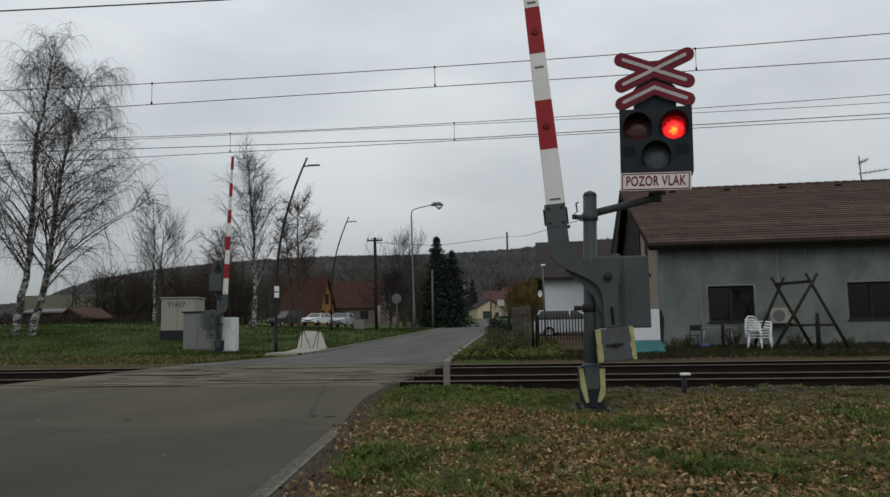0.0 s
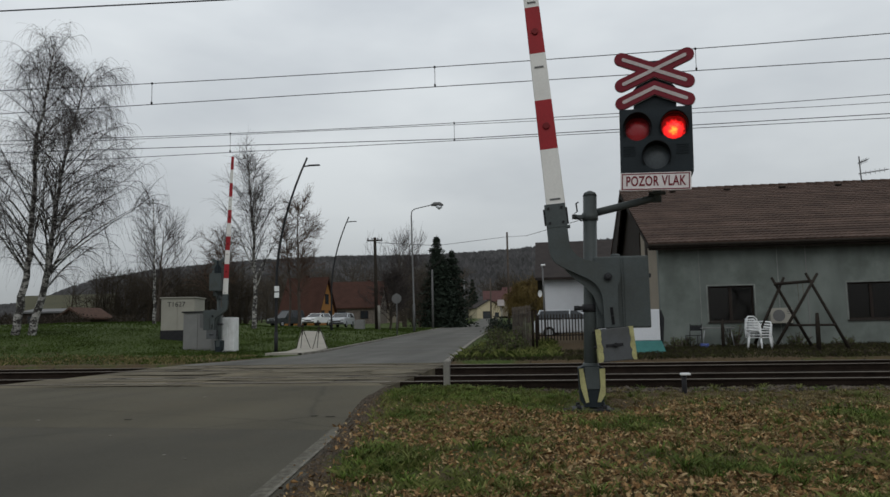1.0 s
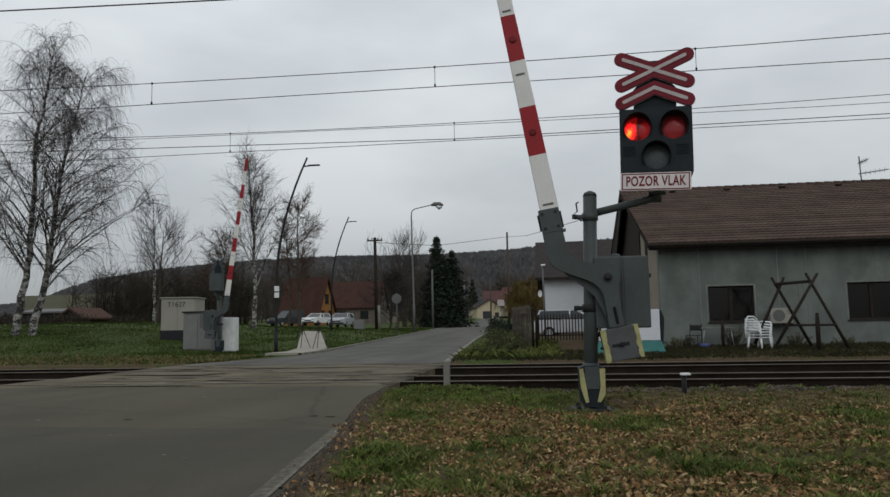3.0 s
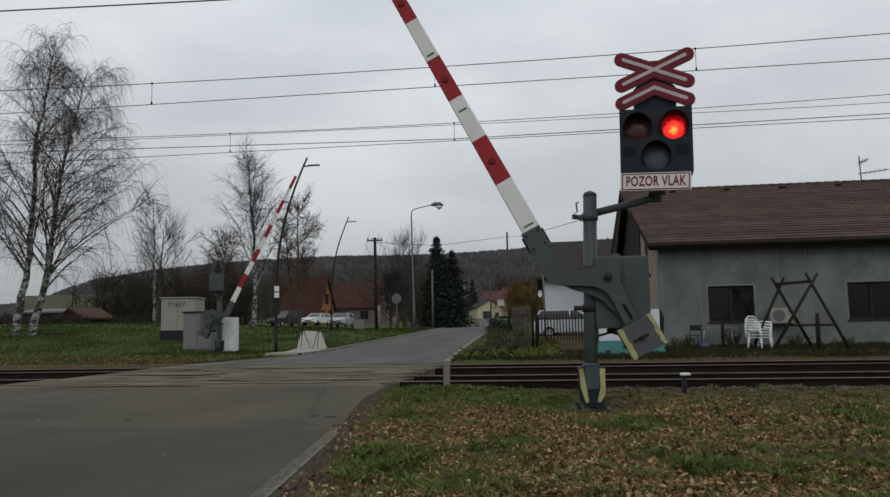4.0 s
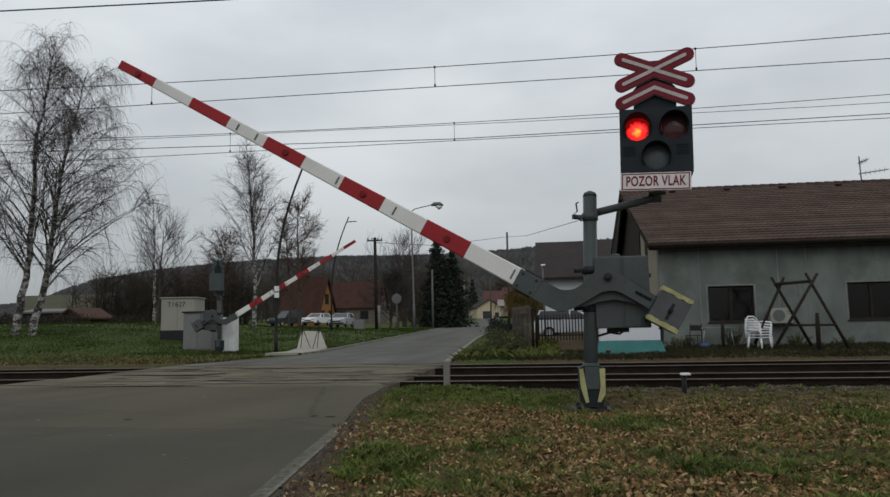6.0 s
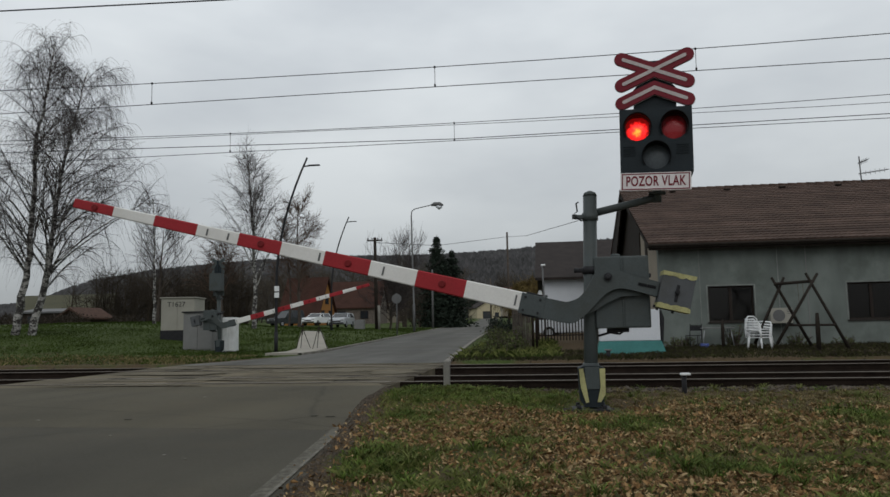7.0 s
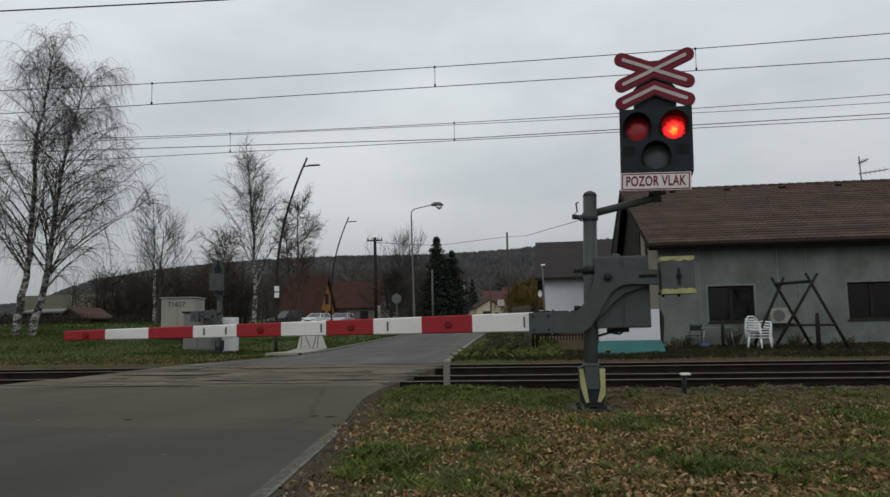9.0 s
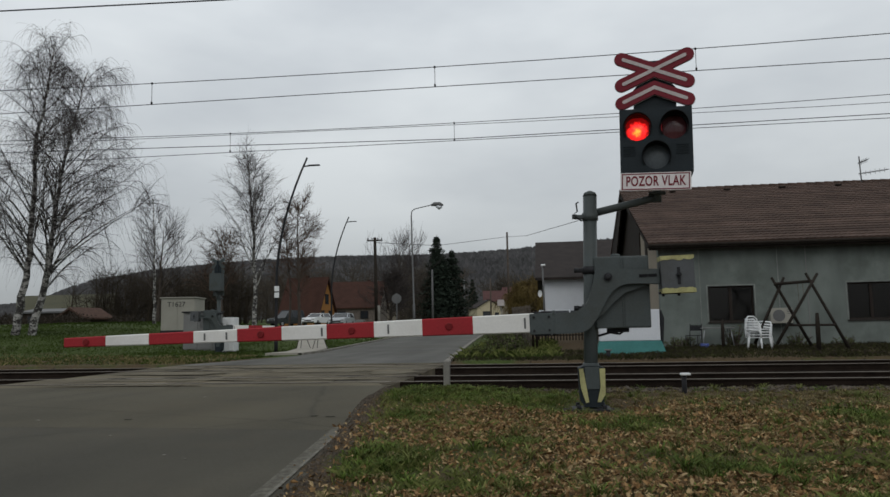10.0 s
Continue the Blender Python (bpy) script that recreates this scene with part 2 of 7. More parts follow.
M_WIRE = mat("dark_wire", (0.04, 0.04, 0.045), 0.7, 0.0, vary=0.1, bump=0)
M_HOUSE = mat("grey_cement_render", (0.158, 0.178, 0.164), 0.92, vary=0.20, size=0.8, fine=70, bump=0.1, dirt=(0.098, 0.112, 0.100), dirt_amount=0.85, streak=(1.3, 1.0, 0.35), spec=0.08)
M_SURROUND = mat("pale_plaster", (0.21, 0.225, 0.21), 0.9, vary=0.3, size=3, fine=40, dirt=(0.13, 0.14, 0.13), dirt_amount=0.7)
M_CREAM = mat("cream_render", (0.27, 0.235, 0.185), 0.92, vary=0.12, size=1.5, fine=30)
M_TILE = mat("brown_roof_tile", (0.078, 0.053, 0.043), 0.85, vary=0.34, size=1.4, fine=30, bump=0.25, island=0.2, spec=0.08)
M_WOODDARK = mat("dark_stained_wood", (0.027, 0.022, 0.018), 0.85, vary=0.35, size=4, fine=50, spec=0.1)
M_WOODGREY = mat("grey_weathered_wood", (0.125, 0.105, 0.09), 0.9, vary=0.4, size=4, fine=50, streak=(5.0, 5.0, 0.6))
M_FRAME = mat("brown_window_frame", (0.022, 0.016, 0.013), 0.6, vary=0.2)
# Darkness of the unlit room is put into pane tint and wall colour.
M_PANE = glass("window_glass", (0.30, 0.28, 0.26), 0.03)
M_ROOM = mat("unlit_room_shade", (0.03, 0.026, 0.022), 0.9, vary=0.5, size=1.5)
M_WHITEWALL = mat("white_wall_render", (0.62, 0.64, 0.67), 0.9, vary=0.06, size=1.5, fine=20)
M_PLASTIC = mat("white_plastic", (0.72, 0.73, 0.73), 0.45, vary=0.05, size=5, fine=40, dirt=(0.45, 0.45, 0.42), dirt_amount=0.4)
M_TEAL = mat("teal_paint", (0.05, 0.17, 0.16), 0.7, vary=0.2, size=3, fine=40)
M_BIRCH = birch_mat()
M_BARK = mat("grey_brown_bark", (0.075, 0.06, 0.05), 0.95, vary=0.35, size=4, fine=40, bump=0.5)
M_TWIG = mat("dark_twigs", (0.048, 0.040, 0.038), 0.9, vary=0.3, size=2, bump=0)
M_TWIGRED = mat("reddish_twigs", (0.085, 0.055, 0.04), 0.9, vary=0.3, size=2, bump=0)
M_THICKET = mat("brown_thicket", (0.036, 0.029, 0.021), 0.95, vary=0.4, size=2, bump=0)
M_BELT = mat("grey_brown_belt", (0.070, 0.059, 0.047), 0.95, vary=0.4, size=0.4, fine=3, bump=0, spec=0.0)
M_NEEDLE = mat("spruce_needles", (0.018, 0.026, 0.018), 0.9, vary=0.4, size=3, fine=30, bump=0)
M_SHRUB = mat("shrub_leaves", (0.07, 0.085, 0.028), 0.85, vary=0.45, size=3, bump=0, island=0.5)
M_WILLOW = mat("yellow_twigs", (0.115, 0.082, 0.028), 0.9, vary=0.3, size=2, bump=0)
M_GRASS = mat("grass_blades", (0.072, 0.106, 0.020), 0.85, vary=0.45, size=1.3, fine=8, bump=0, island=0.6, spec=0.12)
M_GRASSPALE = mat("pale_grass_blades", (0.118, 0.130, 0.040), 0.85, vary=0.35, size=1.3, fine=8, bump=0, island=0.4, spec=0.1)
M_ROUGH = mat("rough_winter_grass", (0.034, 0.035, 0.015), 0.9, vary=0.5, size=0.8, fine=6, bump=0, island=0.5, spec=0.05)
M_GRASSBANK = mat("bank_grass_blades", (0.037, 0.057, 0.012), 0.85, vary=0.5, size=0.35, fine=3, bump=0, island=0.3, spec=0.05)
M_DRYGRASS = mat("dry_grass_blades", (0.150, 0.122, 0.058), 0.9, vary=0.35, size=1.5, bump=0, island=0.5, spec=0.1)
M_LEAF = mat("fallen_leaves", (0.182, 0.108, 0.048), 0.85, vary=0.45, size=2.5, fine=20, bump=0, island=0.65, spec=0.15)
M_LEAFPALE = mat("pale_fallen_leaves", (0.31, 0.222, 0.115), 0.85, vary=0.3, size=2, fine=20, bump=0, island=0.45, spec=0.15)
# Hill and far wood greys are lifted: distance haze put into the colour.
M_HILL = mat("bare_winter_forest_hazed", (0.055, 0.055, 0.057), 0.98, vary=0.22, size=0.02, fine=0.2, bump=0, spec=0.0)
M_FARTREES = mat("bare_hill_woods_hazed", (0.094, 0.093, 0.094), 0.98, vary=0.30, size=0.02, fine=0.12, bump=0, island=0.22, spec=0.0)
M_FIELD = mat("stubble_field", (0.055, 0.052, 0.026), 0.95, vary=0.15, size=0.05, fine=0.5, bump=0)
M_CABINET = mat("pale_beige_cabinet", (0.30, 0.29, 0.25), 0.8, vary=0.08, size=1.5, fine=30, dirt=(0.28, 0.27, 0.23), dirt_amount=0.5)
M_CABGREY = mat("grey_concrete_cabinet", (0.19, 0.19, 0.185), 0.85, vary=0.12, size=2, fine=30, dirt=(0.16, 0.16, 0.15), dirt_amount=0.5)
M_ORANGE = mat("orange_render", (0.31, 0.145, 0.045), 0.9, vary=0.12, size=1.5, fine=30)
M_ROOFRED = mat("red_brown_tiles", (0.046, 0.021, 0.015), 0.85, vary=0.3, size=1.2, fine=20)
M_ROOFFAR = mat("pale_red_tiles", (0.085, 0.043, 0.040), 0.85, vary=0.25, size=1.2, fine=20)
M_PALEYELLOW = mat("pale_yellow_render", (0.48, 0.42, 0.29), 0.9, vary=0.1, size=1.5, fine=30)
M_ROOFDARK = mat("dark_brown_tiles", (0.028, 0.022, 0.02), 0.85, vary=0.35, size=1.6, fine=20)
M_CARWHITE = mat("white_car_paint", (0.86, 0.87, 0.88), 0.2, vary=0.02, bump=0, spec=0.5)
M_CARSILVER = mat("silver_car_paint", (0.55, 0.57, 0.60), 0.3, 0.2, vary=0.03, bump=0, spec=0.5)
# Grey of the van, with the shade around it put into the paint.
M_CARGREY = mat("shaded_grey_car_paint", (0.05, 0.055, 0.055), 0.35, 0.2, vary=0.05, bump=0)
M_CARGLASS = mat("dark_car_glass", (0.02, 0.024, 0.028), 0.12, vary=0.05, bump=0, spec=0.5)
M_TYRE = mat("rubber_tyre", (0.02, 0.02, 0.02), 0.85, vary=0.2)
M_ALU = mat("galvanised_steel", (0.35, 0.36, 0.37), 0.5, 0.6, vary=0.1, size=6)
M_LAMPGREY = mat("grey_lamp_post", (0.13, 0.13, 0.13), 0.6, 0.2, vary=0.1)


# ---------- mesh helpers ----------
def box(bm, c, s, bevel=0.0, m=None):
    """A box with centre c and size s, its edges bevelled, placed by m."""
    g = bmesh.ops.create_cube(bm, size=1.0)
    vs = g["verts"]
    for v in vs:
        v.co = Vector((v.co.x * s[0], v.co.y * s[1], v.co.z * s[2]))
    if bevel:
        es = list({e for v in vs for e in v.link_edges})
        r = bmesh.ops.bevel(bm, geom=es, offset=bevel, segments=2, affect="EDGES", profile=0.6)
        vs = list({v for f in r["faces"] for v in f.verts} | {v for v in vs if v.is_valid})
    t = Matrix.Translation(c)
    if m is not None:
        t = m @ t
    for v in vs:
        v.co = t @ v.co
    return vs


def span(bm, lo, hi, bevel=0.0):
    """A box from its low corner to its high corner."""
    return box(bm, [(a + b) / 2 for a, b in zip(lo, hi)], [b - a for a, b in zip(lo, hi)], bevel)


def tube(bm, pts, radii, n=10, caps=True):
    """A round tube along points."""
    pts = [Vector(p) for p in pts]
    if not hasattr(radii, "__len__"):
        radii = [radii] * len(pts)
    rings, ref = [], None
    for i, p in enumerate(pts):
        d = (pts[min(i + 1, len(pts) - 1)] - pts[max(i - 1, 0)]).normalized()
        if ref is None:
            ref = Vector((1, 0, 0)) if abs(d.x) < 0.8 else Vector((0, 1, 0))
        u = (ref - d * ref.dot(d)).normalized()
        w = d.cross(u)
        ref = u
        rings.append([bm.verts.new(p + (u * math.cos(a) + w * math.sin(a)) * radii[i]) for a in (2 * math.pi * k / n for k in range(n))])
    for a, b in zip(rings, rings[1:]):
        for k in range(n):
            f = bm.faces.new((a[k], a[(k + 1) % n], b[(k + 1) % n], b[k]))
            f.smooth = n > 5
    if caps:
        bm.faces.new(rings[0][::-1])
        bm.faces.new(rings[-1])
    return rings


def prism(bm, outline, y0, y1):
    """An outline in x and z, extruded from y0 to y1."""
    a = [bm.verts.new((x, y0, z)) for x, z in outline]
    b = [bm.verts.new((x, y1, z)) for x, z in outline]
    bm.faces.new(a)
    bm.faces.new(b[::-1])
    n = len(a)
    for i in range(n):
        bm.faces.new((a[i], b[i], b[(i + 1) % n], a[(i + 1) % n]))


def link(name, bm, material, m=None):
    bmesh.ops.recalc_face_normals(bm, faces=bm.faces)
    me = bpy.data.meshes.new(name)
    bm.to_mesh(me)
    bm.free()
    me.materials.append(material)
    ob = new(name, me)
    if m is not None:
        ob.matrix_world = m
    return ob


def raw(name, verts, faces, material):
    me = bpy.data.meshes.new(name)
    me.from_pydata(verts, [], faces)
    me.materials.append(material)
    return new(name, me)


def part(name, bm, material, parent, label="", m=None):
    """One mesh under a thing or a part; m is its pose in its parent's space."""
    ob = link(name, bm, material)
    ob.parent = parent
    if m is not None:
        ob.matrix_basis = m
    return tagged(ob, label)


def thing(name, m, label, category, group="", kind=""):
    ob = new(name)
    ob.empty_display_size = 0.2
    ob.matrix_basis = m
    return tagged(ob, label, category, group, kind)


def smooth(x, lo=0.0, hi=1.0):
    t = min(1.0, max(0.0, (x - lo) / (hi - lo)))
    return t * t * (3 - 2 * t)


def line(x, rows):
    """Straight interpolation in rows of (x, value)."""
    if x <= rows[0][0]:
        return rows[0][1]
    for (a, u), (b, v) in zip(rows, rows[1:]):
        if x <= b:
            return u + (v - u) * (x - a) / (b - a)
    return rows[-1][1]


# ---------- the lie of the land ----------
RISE = [(-40, 0), (20, 0), (29, 0.04), (42, 0.23), (71, 0.75), (130, 1.5), (170, 2.75), (260, 3.4), (420, 7)]
ROAD_R = [(-30, -0.2), (0, -1.1), (4.3, -1.55), (6.3, -1.84), (8.4, -2.21), (10.0, -2.48), (12.4, -2.66), (20, -2.8), (29, -3.43), (42, -4.07), (71, -5.05), (130, -8.4), (170, -10.7), (200, -16), (230, -28)]
ROAD_L = [(-30, -9.4), (0, -10.3), (12, -10.6), (20.6, -10.8), (23, -9.9), (26, -9.2), (29, -9.04), (42, -9.69), (71, -10.74), (130, -13.55), (170, -14.6), (200, -20), (230, -31)]
CROSS_L, CROSS_R = -10.7, -2.65


def terrain(x, y):
    """Height of the ground before roads and tracks are cut into it."""
    z = line(y, RISE)
    z += 0.9 * smooth(-x, 14, 28) * smooth(y, 23, 33) * (1 - 0.55 * smooth(y, 48, 68)) + 0.3 * smooth(-x, 24, 50) * smooth(y, 35, 80)
    z += 0.45 * smooth(-x, 10.2, 14) * smooth(y, 31, 44) * (1 - 0.8 * smooth(y, 52, 70))
    z -= 0.10 * (1 - smooth(math.hypot(x - 0.52, y - 9.05), 0.45, 0.95))
    z += 0.12 * smooth(x, 0, 6) * smooth(y, 21, 27)
    z += 0.5 * smooth(x, -4, 3) * smooth(y, 28, 40)
    z -= 0.05 * smooth(x, -2.2, 0) * (1 - smooth(y, 12, 20)) * smooth(y, 8, 11)
    return z


def humps(x, y):
    """Tussocks and hollows of the rough verge before the rails."""
    if not (2 < y < 12.6 and x > -3):
        return 0.0
    k = smooth(x - line(y, ROAD_R), 0.15, 0.9) * (1 - smooth(y, 11.6, 12.5)) * smooth(math.hypot(x - 0.52, y - 9.1), 0.3, 0.8)
    return k * (0.05 * noise.noise((x * 1.3, y * 1.1, 40)) + 0.035 * noise.noise((x * 3.4, y * 2.8, 41)) + 0.012 * noise.noise((x * 9, y * 8, 42)))


def ground_z(x, y):
    z = terrain(x, y) + 0.02 * noise.noise((x * 0.9, y * 0.9, 0)) + 0.012 * noise.noise((x * 3.1, y * 3.1, 5)) + humps(x, y)
    r, l = line(y, ROAD_R), line(y, ROAD_L)
    if y < 235:
        z -= 0.12 * smooth(r - 0.02 - x, 0, 0.4) * smooth(x - (l + 0.02), 0, 0.4)
    out = max(smooth(x, CROSS_R - 0.1, CROSS_R + 0.4), smooth(-x, -CROSS_L - 0.1, -CROSS_L + 0.4))
    z -= 0.40 * smooth(y, 11.9, 13.0) * (1 - smooth(y, 20.2, 21.0)) * (0.35 + 0.65 * out)
    return z


def steps(stops):
    """Grid lines: rows of (start, end, step)."""
    v = []
    for a, b, s in stops:
        n = max(1, round((b - a) / s))
        v += [a + (b - a) * i / n for i in range(n)]
    return v + [stops[-1][1]]


xs = steps([(-700, -120, 40), (-120, -40, 5), (-40, -14, 1), (-14, -4, 0.4), (-4, 8, 0.15), (8, 16, 0.4), (16, 60, 2), (60, 500, 40)])
ys = steps([(-40, 2, 2), (2, 13, 0.15), (13, 36, 0.4), (36, 110, 2), (110, 250, 8), (250, 420, 17)])
gv = [(x, y, ground_z(x, y)) for y in ys for x in xs]
nx = len(xs)
gf = [(j * nx + i, j * nx + i + 1, (j + 1) * nx + i + 1, (j + 1) * nx + i) for j in range(len(ys) - 1) for i in range(nx - 1)]
ground = raw("ground", gv, gf, M_GROUND)
for f in ground.data.polygons:
    f.use_smooth = True
soil = ground.data.attributes.new("soil", "FLOAT", "POINT")


GREEN = [(-1.5, 11.0, 1.4, 1.3, 1.0), (-0.3, 10.2, 0.6, 0.9, 0.9), (-1.35, 5.4, 0.45, 0.6, 0.9), (0.75, 7.3, 0.5, 0.6, 0.45), (3.4, 7.9, 0.8, 0.5, 0.6), (2.4, 5.4, 0.9, 0.4, 0.35), (-1.5, 8.2, 0.3, 0.5, 0.5), (-0.25, 6.2, 0.25, 0.3, 0.7), (1.3, 5.1, 0.9, 0.4, 0.6), (3.0, 6.3, 0.8, 0.4, 0.55), (-0.5, 4.5, 0.5, 0.35, 0.55), (2.2, 4.3, 0.8, 0.3, 0.5), (0.3, 8.6, 0.6, 0.4, 0.6)]


def green(x, y):
    """Tussocks and mossy patches where the grass has kept its colour."""
    n = 0.55 * noise.noise((x * 1.1, y * 0.9, 9)) + 0.45 * noise.noise((x * 2.9, y * 2.4, 4))
    g = 0.0
    for cx, cy, rx, ry, a in GREEN:
        g = max(g, a * (1 - smooth(math.hypot((x - cx) / rx, (y - cy) / ry) + 0.7 * n, 0.55, 1.15)))
    return max(g, 0.35 * smooth(n, 0.15, 0.5))


def soil_at(x, y):
    """How bare the soil is: worn verges beside the road and the strips along the track."""
    s = -0.02
    if y < 11.2 and x > -3.5:
        s += 0.17 - 0.25 * green(x, y)
    s += 0.24 * smooth(y, 7.6, 9.6) * (1 - smooth(y, 13, 14)) * smooth(x, 0.2, 1.4)
    s += 0.22 * (1 - smooth(abs(x - line(y, ROAD_R)), 0.05, 0.55)) * (1 - smooth(y, 20, 26))
    s += 0.3 * smooth(y, 12.2, 12.8) * (1 - smooth(y, 20.3, 20.9))
    s += 0.18 * smooth(y, 20.3, 20.9) * (1 - smooth(y, 23, 26)) * smooth(-x, 6, 10)
    s += 0.28 * smooth(y, 20.4, 21.0) * (1 - smooth(y, 45, 50)) * smooth(x, -2, 0)
    s -= 0.10 * smooth(y, 26, 34) * smooth(-x, 8, 11)
    return s


for i, (x, y, z) in enumerate(gv):
    soil.data[i].value = soil_at(x, y)
tagged(ground, "grassy ground with bare brown soil and a rising bank", "ground", kind="structure")


# ---------- roads and crossing ----------
def ribbon(name, y0, y1, step, left, right, lift, material, label, category, thick=0.08, cross=7):
    n = max(1, round((y1 - y0) / step))
    v, f = [], []
    w = cross + 1
    for j in range(n + 1):
        y = y0 + (y1 - y0) * j / n
        l, r = left(y), right(y)
        for i in range(w):
            x = l + (r - l) * i / cross
            crown = 0.03 * (1 - (2 * i / cross - 1) ** 2) if lift < 0.003 else 0
            v.append((x, y, line(y, RISE) + lift + crown * (1 - smooth(y, 9, 12) * (1 - smooth(y, 20, 24)))))
    top = len(v)
    v += [(x, y, z - thick) for x, y, z in v]
    for j in range(n):
        for i in range(cross):
            a = j * w + i
            f.append((a, a + 1, a + w + 1, a + w))
        for a in (j * w, j * w + cross):
            f.append((a, a + w, a + w + top, a + top))
    for j in (0, n):
        for i in range(cross):
            a = j * w + i
            f.append((a, a + 1, a + 1 + top, a + top))
    ob = raw(name, v, f, material)
    return tagged(ob, label, category, kind="structure")


wob = lambda y, k: 0.07 * noise.noise((y * 1.3, k, 0)) + 0.03 * noise.noise((y * 5, k, 2))
seam = 7.06
ribbon("road", -30, seam, 0.25, lambda y: line(y, ROAD_L), lambda y: line(y, ROAD_R) + wob(y, 1), 0.0, M_ASPHALT_NEW, "dark relaid stretch of the asphalt road", "road")
ribbon("road", seam + 0.004, 12.55, 0.25, lambda y: line(y, ROAD_L), lambda y: line(y, ROAD_R) + wob(y, 1), 0.0, M_ASPHALT, "worn dark grey asphalt road before the rails", "road")
ribbon("road", 20.35, 240, 1.2, lambda y: line(y, ROAD_L) + 0.5 * wob(y, 2), lambda y: line(y, ROAD_R) + 0.6 * wob(y, 3), 0.0, M_ASPHALT_FAR, "grey asphalt village road beyond the rails", "road")
ribbon("edge_line", 1.0, 7.2, 0.2, lambda y: line(y, [(1, -1.52), (4.27, -1.755), (7.2, -2.11)]), lambda y: line(y, [(1, -1.425), (4.27, -1.665), (7.2, -2.015)]), 0.012, M_LINEWORN, "faded body of the edge line painted on asphalt", "road marking", 0.008, 1)
ribbon("edge_line", 1.0, 7.2, 0.2, lambda y: line(y, [(1, -1.425), (4.27, -1.665), (7.2, -2.015)]), lambda y: line(y, [(1, -1.40), (4.27, -1.64), (7.2, -1.99)]), 0.012, M_LINE, "brighter rim of the worn edge line on asphalt", "road marking", 0.008, 1)
ribbon("kerb", 27, 170, 1.5, lambda y: line(y, ROAD_L) - 0.16, lambda y: line(y, ROAD_L) - 0.01, 0.07, M_KERB, "low pale kerb along the road", "kerb", 0.2, 1)
ribbon("kerb", 20.5, 60, 1.0, lambda y: line(y, ROAD_R) + 0.01, lambda y: line(y, ROAD_R) + 0.17, 0.045, M_KERB, "low pale kerb along the road", "kerb", 0.2, 1)

Y1, GAUGE, SEP = 13.39, 1.507, 4.327
RAILS = [Y1, Y1 + GAUGE, Y1 + SEP, Y1 + SEP + GAUGE]
TRACK_L, TRACK_R = -140.0, 90.0


def rail(y, k):
    prof = [(-0.075, -0.172), (0.075, -0.172), (0.075, -0.160), (0.012, -0.140), (0.010, -0.045), (0.034, -0.035), (0.034, -0.006), (0.026, 0.0), (-0.026, 0.0), (-0.034, -0.006), (-0.034, -0.035), (-0.010, -0.045), (-0.012, -0.140), (-0.075, -0.160)]
    n = 24
    v = [(TRACK_L + (TRACK_R - TRACK_L) * j / n, y + a, b + 0.004) for j in range(n + 1) for a, b in prof]
    c = len(prof)
    f = [(j * c + i, j * c + (i + 1) % c, (j + 1) * c + (i + 1) % c, (j + 1) * c + i) for j in range(n) for i in range(c)]
    top = thing("rail", pose(0, 0, 0), "rusty steel rail with a polished running surface", "rail", "rails of the two tracks")
    for nm, m, keep in (("rail_body", M_RAIL, False), ("running_surface", M_RAILTOP, True)):
        faces = [q for i, q in enumerate(f) if (i % c in (6, 7, 8)) == keep]
        used = sorted({i for q in faces for i in q})
        at = {i: j for j, i in enumerate(used)}
        ob = raw(nm, [v[i] for i in used], [tuple(at[i] for i in q) for q in faces], m)
        ob.parent = top


for k, y in enumerate(RAILS):
    rail(y, k)


def ballast_bed():
    bx = steps([(TRACK_L, -40, 4), (-40, -14, 1.0), (-14, 14, 0.18), (14, TRACK_R, 4)])
    by = steps([(12.25, 20.75, 0.16)])
    v, f = [], []
    for y in by:
        for x in bx:
            edge = min(smooth(y, 12.25, 12.9), 1 - smooth(y, 20.1, 20.75))
            low = 1.0 if (x > CROSS_R + 0.2 or x < CROSS_L - 0.2) else 0.0
            z = -0.36 + 0.17 * edge + 0.05 * noise.noise((x * 7, y * 7, 0)) * edge - (1 - low) * 0.05
            v.append((x, y, z))
    n = len(bx)
    f = [(j * n + i, j * n + i + 1, (j + 1) * n + i + 1, (j + 1) * n + i) for j in range(len(by) - 1) for i in range(n - 1)]
    tagged(raw("ballast", v, f, M_BALLAST), "dark crushed stone ballast under the rails", "ballast", kind="structure")


ballast_bed()


def crossing_panels():
    """Road panels between and beside the rails, with open flangeways."""
    owner = thing("crossing_deck", pose(0, 0, 0), "worn concrete and asphalt crossing deck between rails", "road", kind="structure")
    bands = [(12.55, Y1 - 0.05), (Y1 + 0.09, RAILS[1] - 0.09), (RAILS[1] + 0.05, RAILS[2] - 0.05), (RAILS[2] + 0.09, RAILS[3] - 0.09), (RAILS[3] + 0.05, 20.35)]
    rnd = random.Random(4)
    for y0, y1 in bands:
        x = CROSS_L
        while x < CROSS_R - 0.1:
            x1 = min(x + 1.34, CROSS_R)
            bm = bmesh.new()
            lift = rnd.uniform(-0.012, 0.006)
            span(bm, (x + 0.006, y0, -0.16), (x1 - 0.006, y1, lift), 0.008)
            part("panel", bm, M_PANEL, owner)
            x = x1


crossing_panels()


